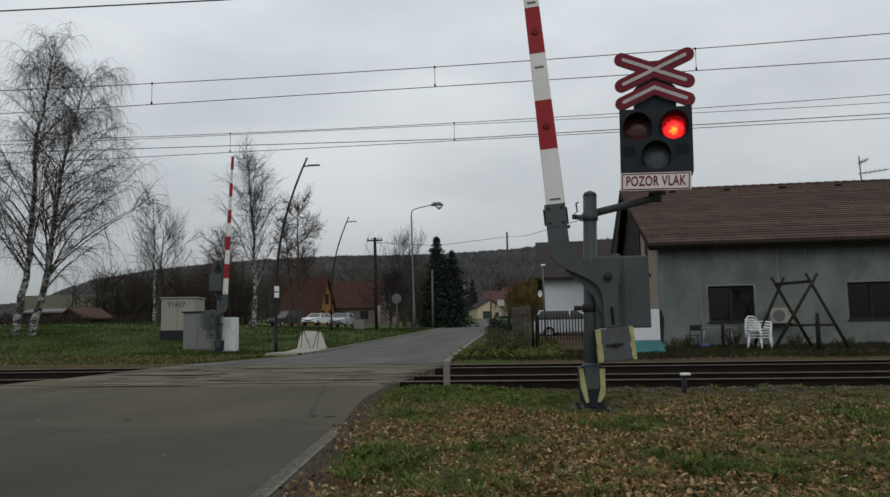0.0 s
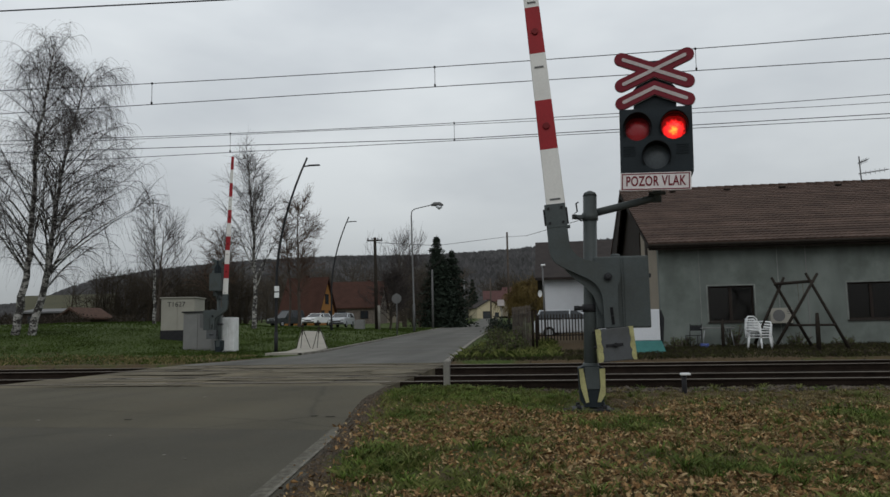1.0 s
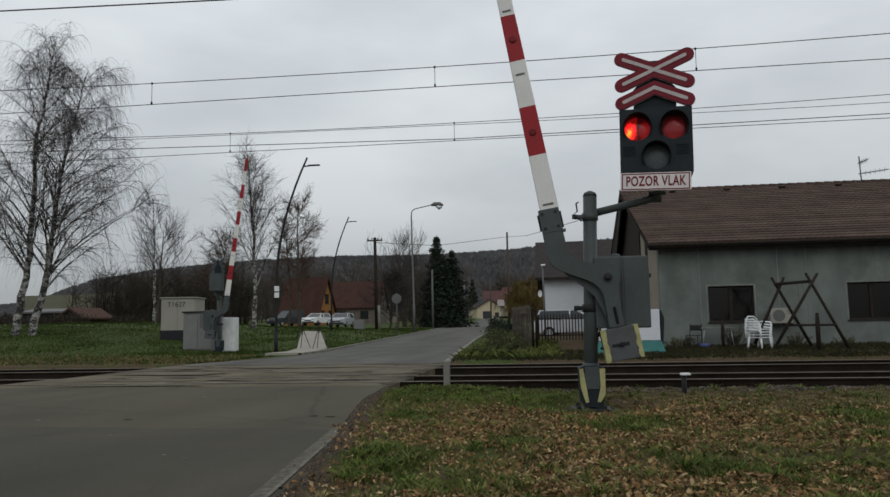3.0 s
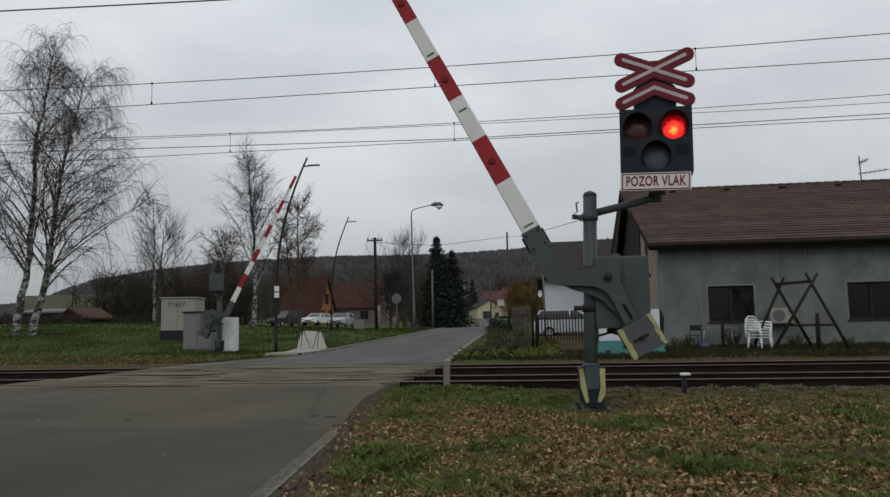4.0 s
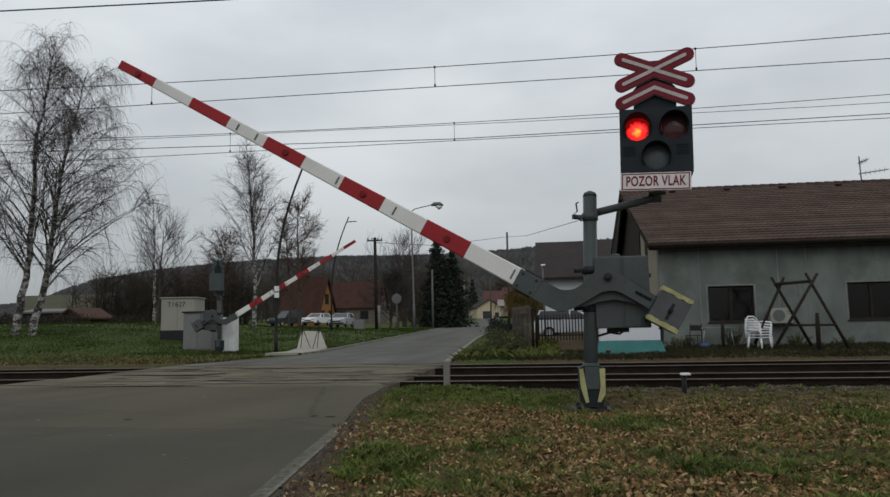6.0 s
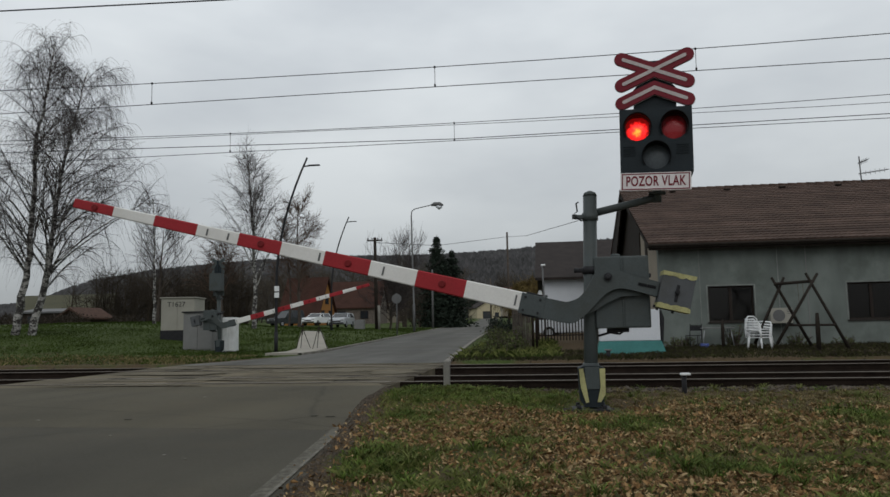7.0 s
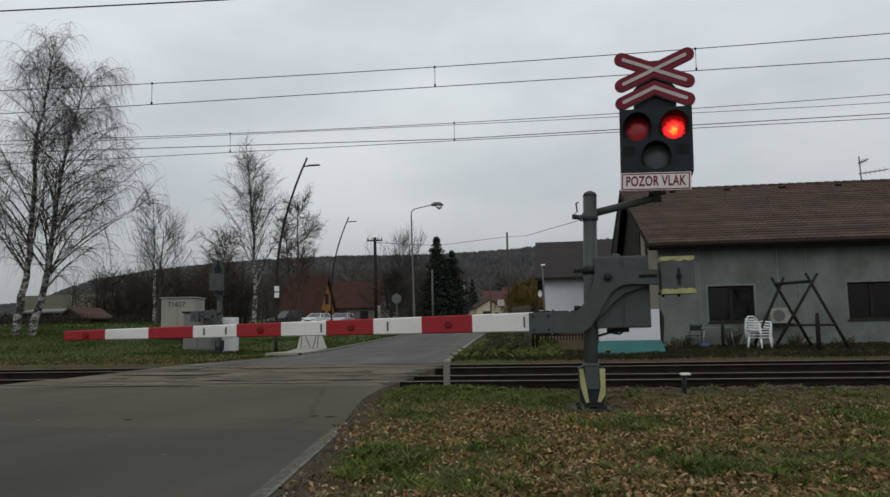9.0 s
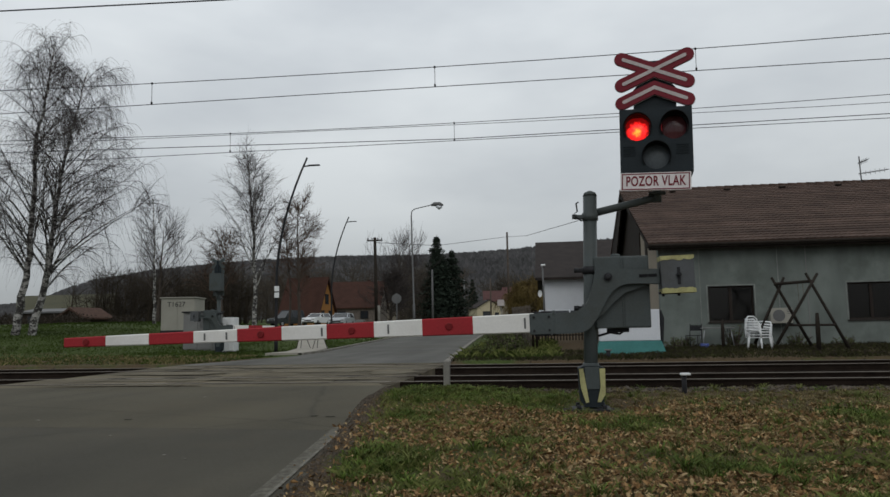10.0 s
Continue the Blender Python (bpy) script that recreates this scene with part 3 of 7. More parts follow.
# ---------- wear on road and deck ----------
def blot(name, cx, cy, rx, ry, z, material, label, seed, n=26):
    """A thin ragged patch of worn or spilled material lying on the road."""
    rnd = random.Random(seed)
    top = []
    for i in range(n):
        a = 2 * math.pi * i / n
        k = 1 + 0.45 * noise.noise((math.cos(a) * 1.7 + seed, math.sin(a) * 1.7, 0)) + rnd.uniform(-0.12, 0.12)
        top.append((cx + rx * k * math.cos(a), cy + ry * k * math.sin(a)))
    v = [(x, y, z) for x, y in top] + [(x, y, z - 0.004) for x, y in top]
    f = [tuple(range(n))] + [(i, (i + 1) % n, n + (i + 1) % n, n + i) for i in range(n)]
    tagged(raw(name, v, f, material), label, "road wear", kind="structure")


M_DUST = mat("pale_dusty_asphalt", (0.135, 0.118, 0.085), 0.95, vary=0.35, size=3, fine=40, bump=0.3, dirt=(0.08, 0.07, 0.05), dirt_amount=0.6)
M_TAR = mat("dark_tar_patch", (0.030, 0.026, 0.021), 0.8, vary=0.3, size=4, fine=50, bump=0.2)
for i, (cx, cy, rx, ry) in enumerate([(-7.6, 14.2, 1.7, 0.24), (-4.4, 14.1, 1.1, 0.20), (-8.6, 16.3, 1.2, 0.42), (-5.2, 16.7, 1.4, 0.36), (-3.4, 16.0, 0.5, 0.5), (-6.4, 18.5, 1.9, 0.22), (-9.6, 18.4, 0.7, 0.25), (-4.0, 19.7, 1.0, 0.16), (-7.8, 12.85, 1.6, 0.12)]):
    blot("dust_patch", cx, cy, rx, ry, 0.0125 + 0.0005 * i, M_DUST, "pale dusty worn patch on the crossing deck", 50 + i)
rnd = random.Random(61)
for i in range(16):
    y = rnd.choice((RAILS[0] + 0.13, RAILS[1] - 0.13, RAILS[1] + 0.1, RAILS[2] - 0.1, RAILS[2] + 0.13, RAILS[3] + 0.1))
    blot("tar_patch", rnd.uniform(-9.8, -3.2), y + rnd.uniform(-0.05, 0.05), rnd.uniform(0.15, 0.55), rnd.uniform(0.025, 0.06), 0.018 + 0.0004 * i, M_TAR, "broken dark edge along the rail groove", 80 + i, 14)
M_SOIL = mat("dark_soil", (0.045, 0.036, 0.024), 0.95, vary=0.4, size=5, fine=40, bump=0.4)
for i, (y, r) in enumerate([(12.75, 0.22), (13.05, 0.14), (14.2, 0.2), (14.55, 0.12), (15.6, 0.25), (16.6, 0.3), (17.2, 0.16), (18.4, 0.2), (19.6, 0.3), (20.1, 0.2)]):
    blot("soil_patch", CROSS_R + 0.04 - 0.6 * r, y, r * 0.8, 0.4 * r, 0.0235 + 0.0004 * i, M_SOIL, "soil and grit spilled over the deck edge", 150 + i, 16)
crown = lambda x, y: 0.03 * (1 - (2 * (x - line(y, ROAD_L)) / (line(y, ROAD_R) - line(y, ROAD_L)) - 1) ** 2) * (1 - smooth(y, 9, 12))
for i, (x, y, r) in enumerate([(-2.62, 8.15, 0.03), (-2.42, 8.1, 0.03), (-4.6, 7.7, 0.025)]):
    blot("tar_patch", x, y, r * 1.6, r, crown(x, y) + 0.006, M_TAR, "small dark stain on the asphalt", 110 + i, 12)
for i, (x, y, r) in enumerate([(-4.05, 6.5, 0.012), (-3.0, 5.55, 0.010), (-2.75, 5.4, 0.009), (-5.6, 7.6, 0.014), (-5.0, 10.4, 0.02)]):
    blot("chip", x, y, r * 1.5, r, crown(x, y) + 0.007, M_KERB, "small pale fleck on the asphalt", 130 + i, 9)


# ---------- hills and field ----------
def hills():
    SKY = [(-800, 14), (-600, 19), (-500, 22), (-460, 24), (-443, 27), (-425, 34), (-395, 42), (-340, 49), (-300, 52), (-240, 55), (-170, 56), (-120, 55), (-75, 55), (-26, 57), (40, 62), (140, 66), (500, 60)]
    hx = steps([(-900, -500, 16), (-500, 60, 3.2), (60, 600, 16)])
    hy = steps([(240, 400, 20), (400, 600, 10), (600, 720, 30)])
    v = []
    for y in hy:
        for x in hx:
            top = line(x * 600 / y, SKY)
            t = smooth(y, 240, 600)
            z = 4 + (top - 4) * t if y <= 600 else top - (y - 600) * 0.2
            z += (1.6 * noise.noise((x * 0.11, y * 0.11, 0)) + 1.3 * noise.noise((x * 0.33, y * 0.3, 3))) * (0.15 + t)
            v.append((x, y, z))
    n = len(hx)
    f = [(j * n + i, j * n + i + 1, (j + 1) * n + i + 1, (j + 1) * n + i) for j in range(len(hy) - 1) for i in range(n - 1)]
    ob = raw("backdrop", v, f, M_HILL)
    tagged(ob, "dark wooded winter hills on the horizon", "hills", kind="structure")
    rnd = random.Random(77)
    tv, tf = [], []
    for _ in range(26000):
        x, y = rnd.uniform(-520, 120), rnd.uniform(300, 612)
        t = smooth(y, 240, 600)
        z = 4 + (line(x * 600 / y, SKY) - 4) * t
        h, w = rnd.uniform(2.4, 5.2), rnd.uniform(0.8, 1.7)
        b = len(tv)
        lean = rnd.uniform(-0.5, 0.5)
        tv += [(x - w, y + rnd.uniform(-0.3, 0.3), z - 1.5), (x + w, y + rnd.uniform(-0.3, 0.3), z - 1.5), (x + w * 0.8, y, z + h * rnd.uniform(0.5, 0.8)), (x + lean, y + 0.2, z + h), (x - w * 0.8, y, z + h * rnd.uniform(0.5, 0.8))]
        tf.append((b, b + 1, b + 2, b + 3, b + 4))
    tagged(raw("far_woods", tv, tf, M_FARTREES), "bare winter woods covering the hills, greyed for haze", "woods", kind="stuff")
    bm = bmesh.new()
    rows = [[bm.verts.new((x * y / 300, y, 8.3 + (y - 205) * 0.097)) for x in (-234, -222, -210, -200, -186)] for y in (205, 260, 320)]
    for a, b in zip(rows, rows[1:]):
        for i in range(4):
            bm.faces.new((a[i], a[i + 1], b[i + 1], b[i]))
    tagged(link("field", bm, M_FIELD), "pale stubble field below the hills", "field", kind="structure")


hills()


# ---------- level crossing barrier ----------
def turn2(pts, deg):
    c, s = math.cos(radians(deg)), math.sin(radians(deg))
    return [(x * c - z * s, x * s + z * c) for x, z in pts]


def rounded(pts, first, last):
    """The same outline with a smooth curve between two of its points."""
    out = list(pts[:first])
    for i in range(first, last):
        p = [Vector(pts[max(0, i + k)]) for k in (-1, 0, 1, 2)]
        for t in (0.0, 0.25, 0.5, 0.75):
            q = 0.5 * (2 * p[1] + (p[2] - p[0]) * t + (2 * p[0] - 5 * p[1] + 4 * p[2] - p[3]) * t * t + (3 * p[1] - p[0] - 3 * p[2] + p[3]) * t ** 3)
            out.append((q.x, q.y))
    return out + list(pts[last:])


BOOM_AT = (0.222, -0.20, 1.578)
STRIPES = [0.898, 1.636, 2.259, 2.862, 3.466, 4.048, 4.635, 5.218, 5.827, 6.425, 7.01]
BOOM_OFF = 0.505


def barrier(m):
    """Post, drive cabinet and a swinging arm that carries the striped boom and the counterweight."""
    top = thing("level_crossing_barrier", m, "grey-green level crossing barrier with red and white boom", "barrier", "barriers of the crossing")
    bm = bmesh.new()
    tube(bm, [(-0.02, 0, 0.0), (0.065, 0, 2.60)], 0.083, 20)
    tube(bm, [(0.065, 0, 2.60), (0.066, 0, 2.64), (0.067, 0, 2.665)], [0.088, 0.07, 0.02], 20)
    tube(bm, [(-0.005, 0, 0.46), (0.0, 0, 0.56)], [0.115, 0.092], 20)
    part("post", bm, M_STEEL, top)
    bm = bmesh.new()
    box(bm, (-0.02, -0.02, 0.012), (0.46, 0.42, 0.035), 0.006)
    for sx in (-0.17, 0.13):
        for sy in (-0.17, 0.13):
            tube(bm, [(sx, sy, 0.02), (sx, sy, 0.075)], 0.026, 6)
    part("base_plate", bm, M_STEEL_DARK, top, "dark bolted base plate")
    bm = bmesh.new()
    span(bm, (-0.36, -0.34, -0.35), (0.34, 0.30, -0.006), 0.03)
    part("foundation", bm, M_SLEEPER, top, "dark stained concrete foundation")
    # split guard round the foot, with two yellow edges
    bm = bmesh.new()
    prism(bm, [(-0.16, 0.50), (-0.145, 0.12), (-0.09, 0.05), (0.08, 0.05), (0.13, 0.12), (0.15, 0.50), (0.09, 0.53), (-0.1, 0.53)], -0.16, 0.14)
    guard = part("foot_guard", bm, M_BLACK, top, "dark foot guard with yellow edges")
    bm = bmesh.new()
    box(bm, (0.0, -0.168, 0.39), (0.17, 0.012, 0.26), 0.004)
    part("cover", bm, M_STEEL, guard)
    for sx, pts in ((-1, [(-0.155, 0.50), (-0.105, 0.50), (-0.075, 0.30), (-0.048, 0.11), (-0.085, 0.10), (-0.14, 0.28)]), (1, [(0.15, 0.50), (0.085, 0.50), (0.09, 0.28), (0.05, 0.11), (0.09, 0.11), (0.145, 0.20)])):
        bm = bmesh.new()
        prism(bm, pts, -0.185, -0.155)
        part("yellow_stripe", bm, M_YELLOW, guard, "worn yellow stripe")
    # drive cabinet beside the post
    bm = bmesh.new()
    span(bm, (0.075, -0.10, 0.97), (0.72, 0.24, 1.835), 0.018)
    cab = part("drive_cabinet", bm, M_STEEL, top)
    bm = bmesh.new()
    span(bm, (0.42, -0.108, 0.985), (0.70, -0.099, 1.815), 0.004)
    part("door", bm, M_STEEL, cab)
    bm = bmesh.new()
    span(bm, (0.392, -0.112, 0.98), (0.408, -0.098, 1.82), 0.004)
    part("hinge_strip", bm, M_STEEL, cab)
    bm = bmesh.new()
    tube(bm, [(0.34, 0, 1.83), (0.34, 0, 1.865), (0.34, 0, 1.872)], [0.06, 0.055, 0.03], 12)
    part("vent_cap", bm, M_STEEL, cab)
    bm = bmesh.new()
    box(bm, (0.735, 0.03, 1.60), (0.04, 0.05, 0.05), 0.008)
    part("lock", bm, M_STEEL_DARK, cab)
    bm = bmesh.new()
    box(bm, (0.34, 0.05, 0.945), (0.26, 0.1, 0.05), 0.01)
    tube(bm, [(0.40, 0.05, 0.93), (0.36, 0.05, 0.90), (0.25, 0.05, 0.92), (0.1, 0.03, 0.88)], 0.014, 8)
    part("cable_gland", bm, M_STEEL_DARK, cab, "dark cable gland and hose")
    # clamps that hold the cabinet and the lamp bracket
    for z, w in ((2.34, 0.13), (1.68, 0.11), (1.22, 0.11)):
        bm = bmesh.new()
        cx = -0.02 + 0.0327 * z
        tube(bm, [(cx, 0, z - 0.045), (cx, 0, z + 0.045)], 0.098, 18)
        box(bm, (cx - 0.135, -0.02, z), (0.11, 0.07, 0.05), 0.008)
        tube(bm, [(cx - w - 0.09, -0.06, z), (cx - w - 0.03, -0.06, z)], 0.03, 8)
        part("clamp", bm, M_STEEL_DARK if z < 2 else M_STEEL, top)
    bm = bmesh.new()
    tube(bm, [(-0.08, -0.07, 2.52), (-0.11, -0.08, 2.50), (-0.10, -0.09, 2.40), (-0.15, -0.08, 2.36), (-0.05, -0.09, 2.28)], 0.010, 6)
    part("cable", bm, M_STEEL_DARK, top)
    # swinging arm: pivot is its origin, boom towards -x, level
    bm = bmesh.new()
    upper = [(-0.945, -0.415), (-0.63, -0.408), (-0.455, -0.412), (-0.33, -0.36), (-0.25, -0.275), (-0.18, -0.085), (-0.14, 0.07), (-0.07, 0.135), (0.06, 0.138), (0.14, 0.09), (0.60, 0.075)]
    lower = [(0.60, -0.105), (0.37, -0.09), (0.17, -0.10), (0.03, -0.19), (-0.075, -0.36), (-0.18, -0.53), (-0.28, -0.63), (-0.45, -0.655), (-0.63, -0.655), (-0.945, -0.64)]
    prism(bm, turn2(rounded(upper, 2, 9) + rounded(lower, 1, 7), -0.8), -0.045, 0.045)
    bmesh.ops.bevel(bm, geom=[e for e in bm.edges if abs(e.verts[0].co.y - e.verts[1].co.y) < 1e-6], offset=0.008, segments=2, affect="EDGES")
    arm = part("boom_arm", bm, M_STEEL, top, m=pose(*BOOM_AT))
    bm = bmesh.new()
    tube(bm, [(0, 0.03, 0), (0, -0.075, 0)], 0.048, 16)
    tube(bm, [(0, -0.07, 0), (0, -0.09, 0), (0, -0.098, 0)], [0.04, 0.036, 0.015], 16)
    part("pivot_bolt", bm, M_STEEL_DARK, arm)
    bm = bmesh.new()
    prism(bm, turn2([(-0.19, -0.52), (-0.06, -0.43), (0.06, -0.30), (0.20, -0.19), (0.44, -0.115), (0.44, -0.06), (0.10, -0.06), (-0.10, -0.30)], -0.8), 0.026, 0.041)
    part("stiffening_web", bm, M_STEEL, arm)
    bm = bmesh.new()
    span(bm, (-0.95, -0.05, -0.645), (-0.66, 0.05, -0.395), 0.006)
    box(bm, (-0.66, 0, -0.39), (0.03, 0.11, 0.05), 0.004)
    part("boom_socket", bm, M_STEEL, arm)
    for x in (-0.90, -0.72):
        for z in (-0.60, -0.44):
            bm = bmesh.new()
            tube(bm, [(x, -0.048, z), (x, -0.064, z)], 0.016, 6)
            part("bolt", bm, M_STEEL_DARK, arm)
    for z in (-0.385, -0.655):
        bm = bmesh.new()
        box(bm, (-0.80, 0, z), (0.20, 0.05, 0.022), 0.005)
        part("lug", bm, M_STEEL_DARK, arm)
    for x in (0.36, 0.465):
        bm = bmesh.new()
        span(bm, (x, -0.053, -0.022), (x + 0.10, -0.04, 0.012))
        part("slot", bm, M_HOOD, arm)
    bm = bmesh.new()
    span(bm, (0.605, -0.12, -0.222), (0.985, 0.13, 0.203), 0.012)
    part("counterweight", bm, M_STEEL_LIGHT, arm, "grey counterweight block")
    rnd = random.Random(3)
    for z0, z1 in ((0.16, 0.208), (-0.227, -0.172)):
        bm = bmesh.new()
        edge = [(0.605 + 0.038 * i, (z0 if z1 > 0 else z1) + rnd.uniform(-0.012, 0.012)) for i in range(11)]
        rim = [(0.987, z1), (0.603, z1)] if z1 > 0 else [(0.987, z0), (0.603, z0)]
        prism(bm, edge + rim, -0.126, 0.136)
        part("yellow_stripe", bm, M_YELLOW, arm, "worn yellow edge stripe")
    bm = bmesh.new()
    span(bm, (0.785, -0.127, -0.13), (0.82, -0.118, 0.07))
    part("slot", bm, M_STEEL_DARK, arm)
    bm = bmesh.new()
    tube(bm, [(0.802, -0.11, -0.015), (0.802, -0.155, -0.015)], 0.030, 6)
    tube(bm, [(0.802, -0.15, -0.015), (0.802, -0.185, -0.015)], 0.016, 10)
    part("clamp_nut", bm, M_STEEL_DARK, arm)
    bm = bmesh.new()
    for x in (0.63, 0.81):
        tube(bm, [(x, 0.0, -0.20), (x, 0.0, -0.26)], 0.016, 8)
    span(bm, (0.58, -0.03, -0.235), (0.83, 0.03, -0.205), 0.004)
    part("stop_bolts", bm, M_STEEL_DARK, arm)
    # striped boom
    s0, s1 = STRIPES[0], STRIPES[-1]
    tall = lambda s: 0.232 + (0.124 - 0.232) * (s - s0) / (s1 - s0)
    deep = lambda s: 0.060 + (0.038 - 0.060) * (s - s0) / (s1 - s0)
    for i, (a, b) in enumerate(zip(STRIPES, STRIPES[1:])):
        bm = bmesh.new()
        ring = []
        for s in (a, b):
            h, d, e = tall(s) / 2, deep(s) / 2, 0.012
            ring.append([bm.verts.new((-s, y, -BOOM_OFF + z)) for y, z in ((-d, -h + e), (-d, h - e), (-d + e, h), (d - e, h), (d, h - e), (d, -h + e), (d - e, -h), (-d + e, -h))])
        for k in range(8):
            bm.faces.new((ring[0][k], ring[0][(k + 1) % 8], ring[1][(k + 1) % 8], ring[1][k]))
        bm.faces.new(ring[0])
        bm.faces.new(ring[1])
        red = i % 2 == 1
        part("red_stripe" if red else "white_stripe", bm, M_RED if red else M_WHITE, arm, "red boom stripe" if red else "white boom stripe")
        mid = (a + b) / 2
        if red and i != 7:
            bm = bmesh.new()
            y = -deep(mid) / 2
            r = 0.045
            tube(bm, [(-mid + 0.02, -y + 0.008, -BOOM_OFF), (-mid + 0.02, y - 0.012, -BOOM_OFF), (-mid + 0.02, y - 0.016, -BOOM_OFF)], [r, r, r * 0.8], 16)
            part("reflector", bm, M_REDDARK, arm, "dark red round reflector")
        if i in (0, 2, 4, 6):
            for s in ((a + 0.11,) if i < 2 else (a + 0.06,) if i == 4 else (b - 0.18,) if i == 2 else (a + 0.14, b - 0.15)):
                bm = bmesh.new()
                y = -deep(s) / 2
                h = tall(s) * 0.28
                span(bm, (-s - 0.011, y - 0.006, -BOOM_OFF - h), (-s + 0.011, y + 0.003, -BOOM_OFF + h))
                part("slot", bm, M_LAMPGREY, arm)
    return top, arm


NEAR, ARM_NEAR = barrier(pose(0.53, 9.13, -0.045))
FAR = copy_thing(NEAR, pose(-14.0, 30.4, 0.06) @ Matrix.Diagonal((-1, 1, 1, 1)))
ARM_FAR = [o for o in FAR.children if o.name.startswith("boom_arm")][0]
for o in FAR.children_recursive:
    if o.name.startswith("yellow_stripe"):
        bpy.data.objects.remove(o)
bm = bmesh.new()
span(bm, (0.10, 0.245, 1.02), (0.66, 0.262, 1.78), 0.006)
part("back_cover", bm, M_STEEL_DARK, FAR, "dark rear cover")
bm = bmesh.new()
tube(bm, [(0.02, 0.1, 2.3), (0.05, 0.13, 1.95), (0.30, 0.2, 1.9), (0.32, 0.2, 1.83)], 0.02, 6)
part("cable", bm, M_STEEL_DARK, FAR)
tagged(FAR, "grey-green crossing barrier across the rails, seen from behind")


# ---------- warning signal ----------
def bar_with_round_ends(bm, a, b, w, y0, y1):
    a, b = Vector((a[0], a[1])), Vector((b[0], b[1]))
    d = (b - a).normalized()
    n = Vector((-d.y, d.x))
    pts = []
    for c, s in ((b, 1), (a, -1)):
        for k in range(9):
            t = math.pi * (k / 8 - 0.5)
            q = c + d * s * math.cos(t) * w / 2 - n * s * math.sin(t) * w / 2 * -1
            pts.append((q.x, q.y))
    prism(bm, pts, y0, y1)


def bent_bar(bm, a, c, b, w, y0, y1):
    """A chevron with rounded ends."""
    pts = []
    up = lambda p, q: Vector((-(q[1] - p[1]), q[0] - p[0])).normalized()
    n1, n2 = up(a, c), up(c, b)
    nm = (n1 + n2).normalized() / max(0.6, (n1 + n2).normalized().dot(n1))
    a, c, b = Vector(a), Vector(c), Vector(b)
    d1, d2 = (a - c).normalized(), (b - c).normalized()
    pts.append(c + nm * w / 2)
    for k in range(9):
        t = math.pi * k / 8
        pts.append(b + (n2 * math.cos(t) + d2 * math.sin(t)) * w / 2)
    pts.append(c - nm * w / 2)
    for k in range(9):
        t = math.pi * k / 8
        pts.append(a + (-n1 * math.cos(t) + d1 * math.sin(t)) * w / 2)
    prism(bm, [(p.x, p.y) for p in pts], y0, y1)


M_LENS = glass("red_signal_lens", (0.95, 0.55, 0.55), 0.03, (0.095, 0.045, 0.05))
M_LENSWHITE = mat("dull_clear_lens", (0.095, 0.108, 0.118), 0.25, vary=0.15, size=6, fine=40, bump=0.05)
# Steps of lamp brightness, each put into the colour of one drum side.
M_LIT = glow("lit_red_lamp", (1.0, 0.035, 0.03), 3.2, (1.0, 0.62, 0.06))
M_HALF = glow("half_lit_red_lamp", (0.60, 0.02, 0.025), 0.6)
M_FADING = glow("fading_red_lamp", (0.42, 0.02, 0.03), 0.45)
M_UNLIT = mat("unlit_red_lamp", (0.20, 0.095, 0.10), 0.5, vary=0.15, size=8)


def lens_disc(bm, x, z, r, y, dome=0.03, n=28):
    rings = []
    for k in range(5):
        t = k / 4
        rr = r * (1 - t) if k < 4 else 0
        yy = y - dome * (1 - (rr / r) ** 2)
        rings.append([bm.verts.new((x + rr * math.cos(a), yy, z + rr * math.sin(a))) for a in (2 * math.pi * i / n for i in range(n))] if rr else [bm.verts.new((x, yy, z))])
    for p, q in zip(rings, rings[1:]):
        for i in range(n):
            f = bm.faces.new((p[i], p[(i + 1) % n], q[(i + 1) % n], q[i]) if len(q) > 1 else (p[i], p[(i + 1) % n], q[0]))
            f.smooth = True


def ring_plate(bm, w, h, holes, y0, y1):
    """A front plate with round holes cut through it."""
    # built as strips between the hole circles and a cell round each
    n = 32
    cells = []
    for (hx, hz, r, x0, x1, z0, z1) in holes:
        inner_f, outer_f, inner_b, outer_b = [], [], [], []
        corners = [math.atan2(zz - hz, xx - hx) % (2 * math.pi) for xx in (x0, x1) for zz in (z0, z1)]
        turns = sorted([2 * math.pi * k / 28 + 0.013 for k in range(28)] + corners)
        for a in turns:
            c, s = math.cos(a), math.sin(a)
            sx = ((x1 - hx) if c > 0 else (hx - x0)) / max(1e-6, abs(c))
            sz = ((z1 - hz) if s > 0 else (hz - z0)) / max(1e-6, abs(s))
            d = min(sx, sz)
            inner_f.append(bm.verts.new((hx + r * c, y0, hz + r * s)))
            outer_f.append(bm.verts.new((hx + d * c, y0, hz + d * s)))
            inner_b.append(bm.verts.new((hx + r * c, y1, hz + r * s)))
        for k in range(n):
            j = (k + 1) % n
            bm.faces.new((inner_f[k], inner_f[j], outer_f[j], outer_f[k]))
            bm.faces.new((inner_f[k], inner_b[k], inner_b[j], inner_f[j]))


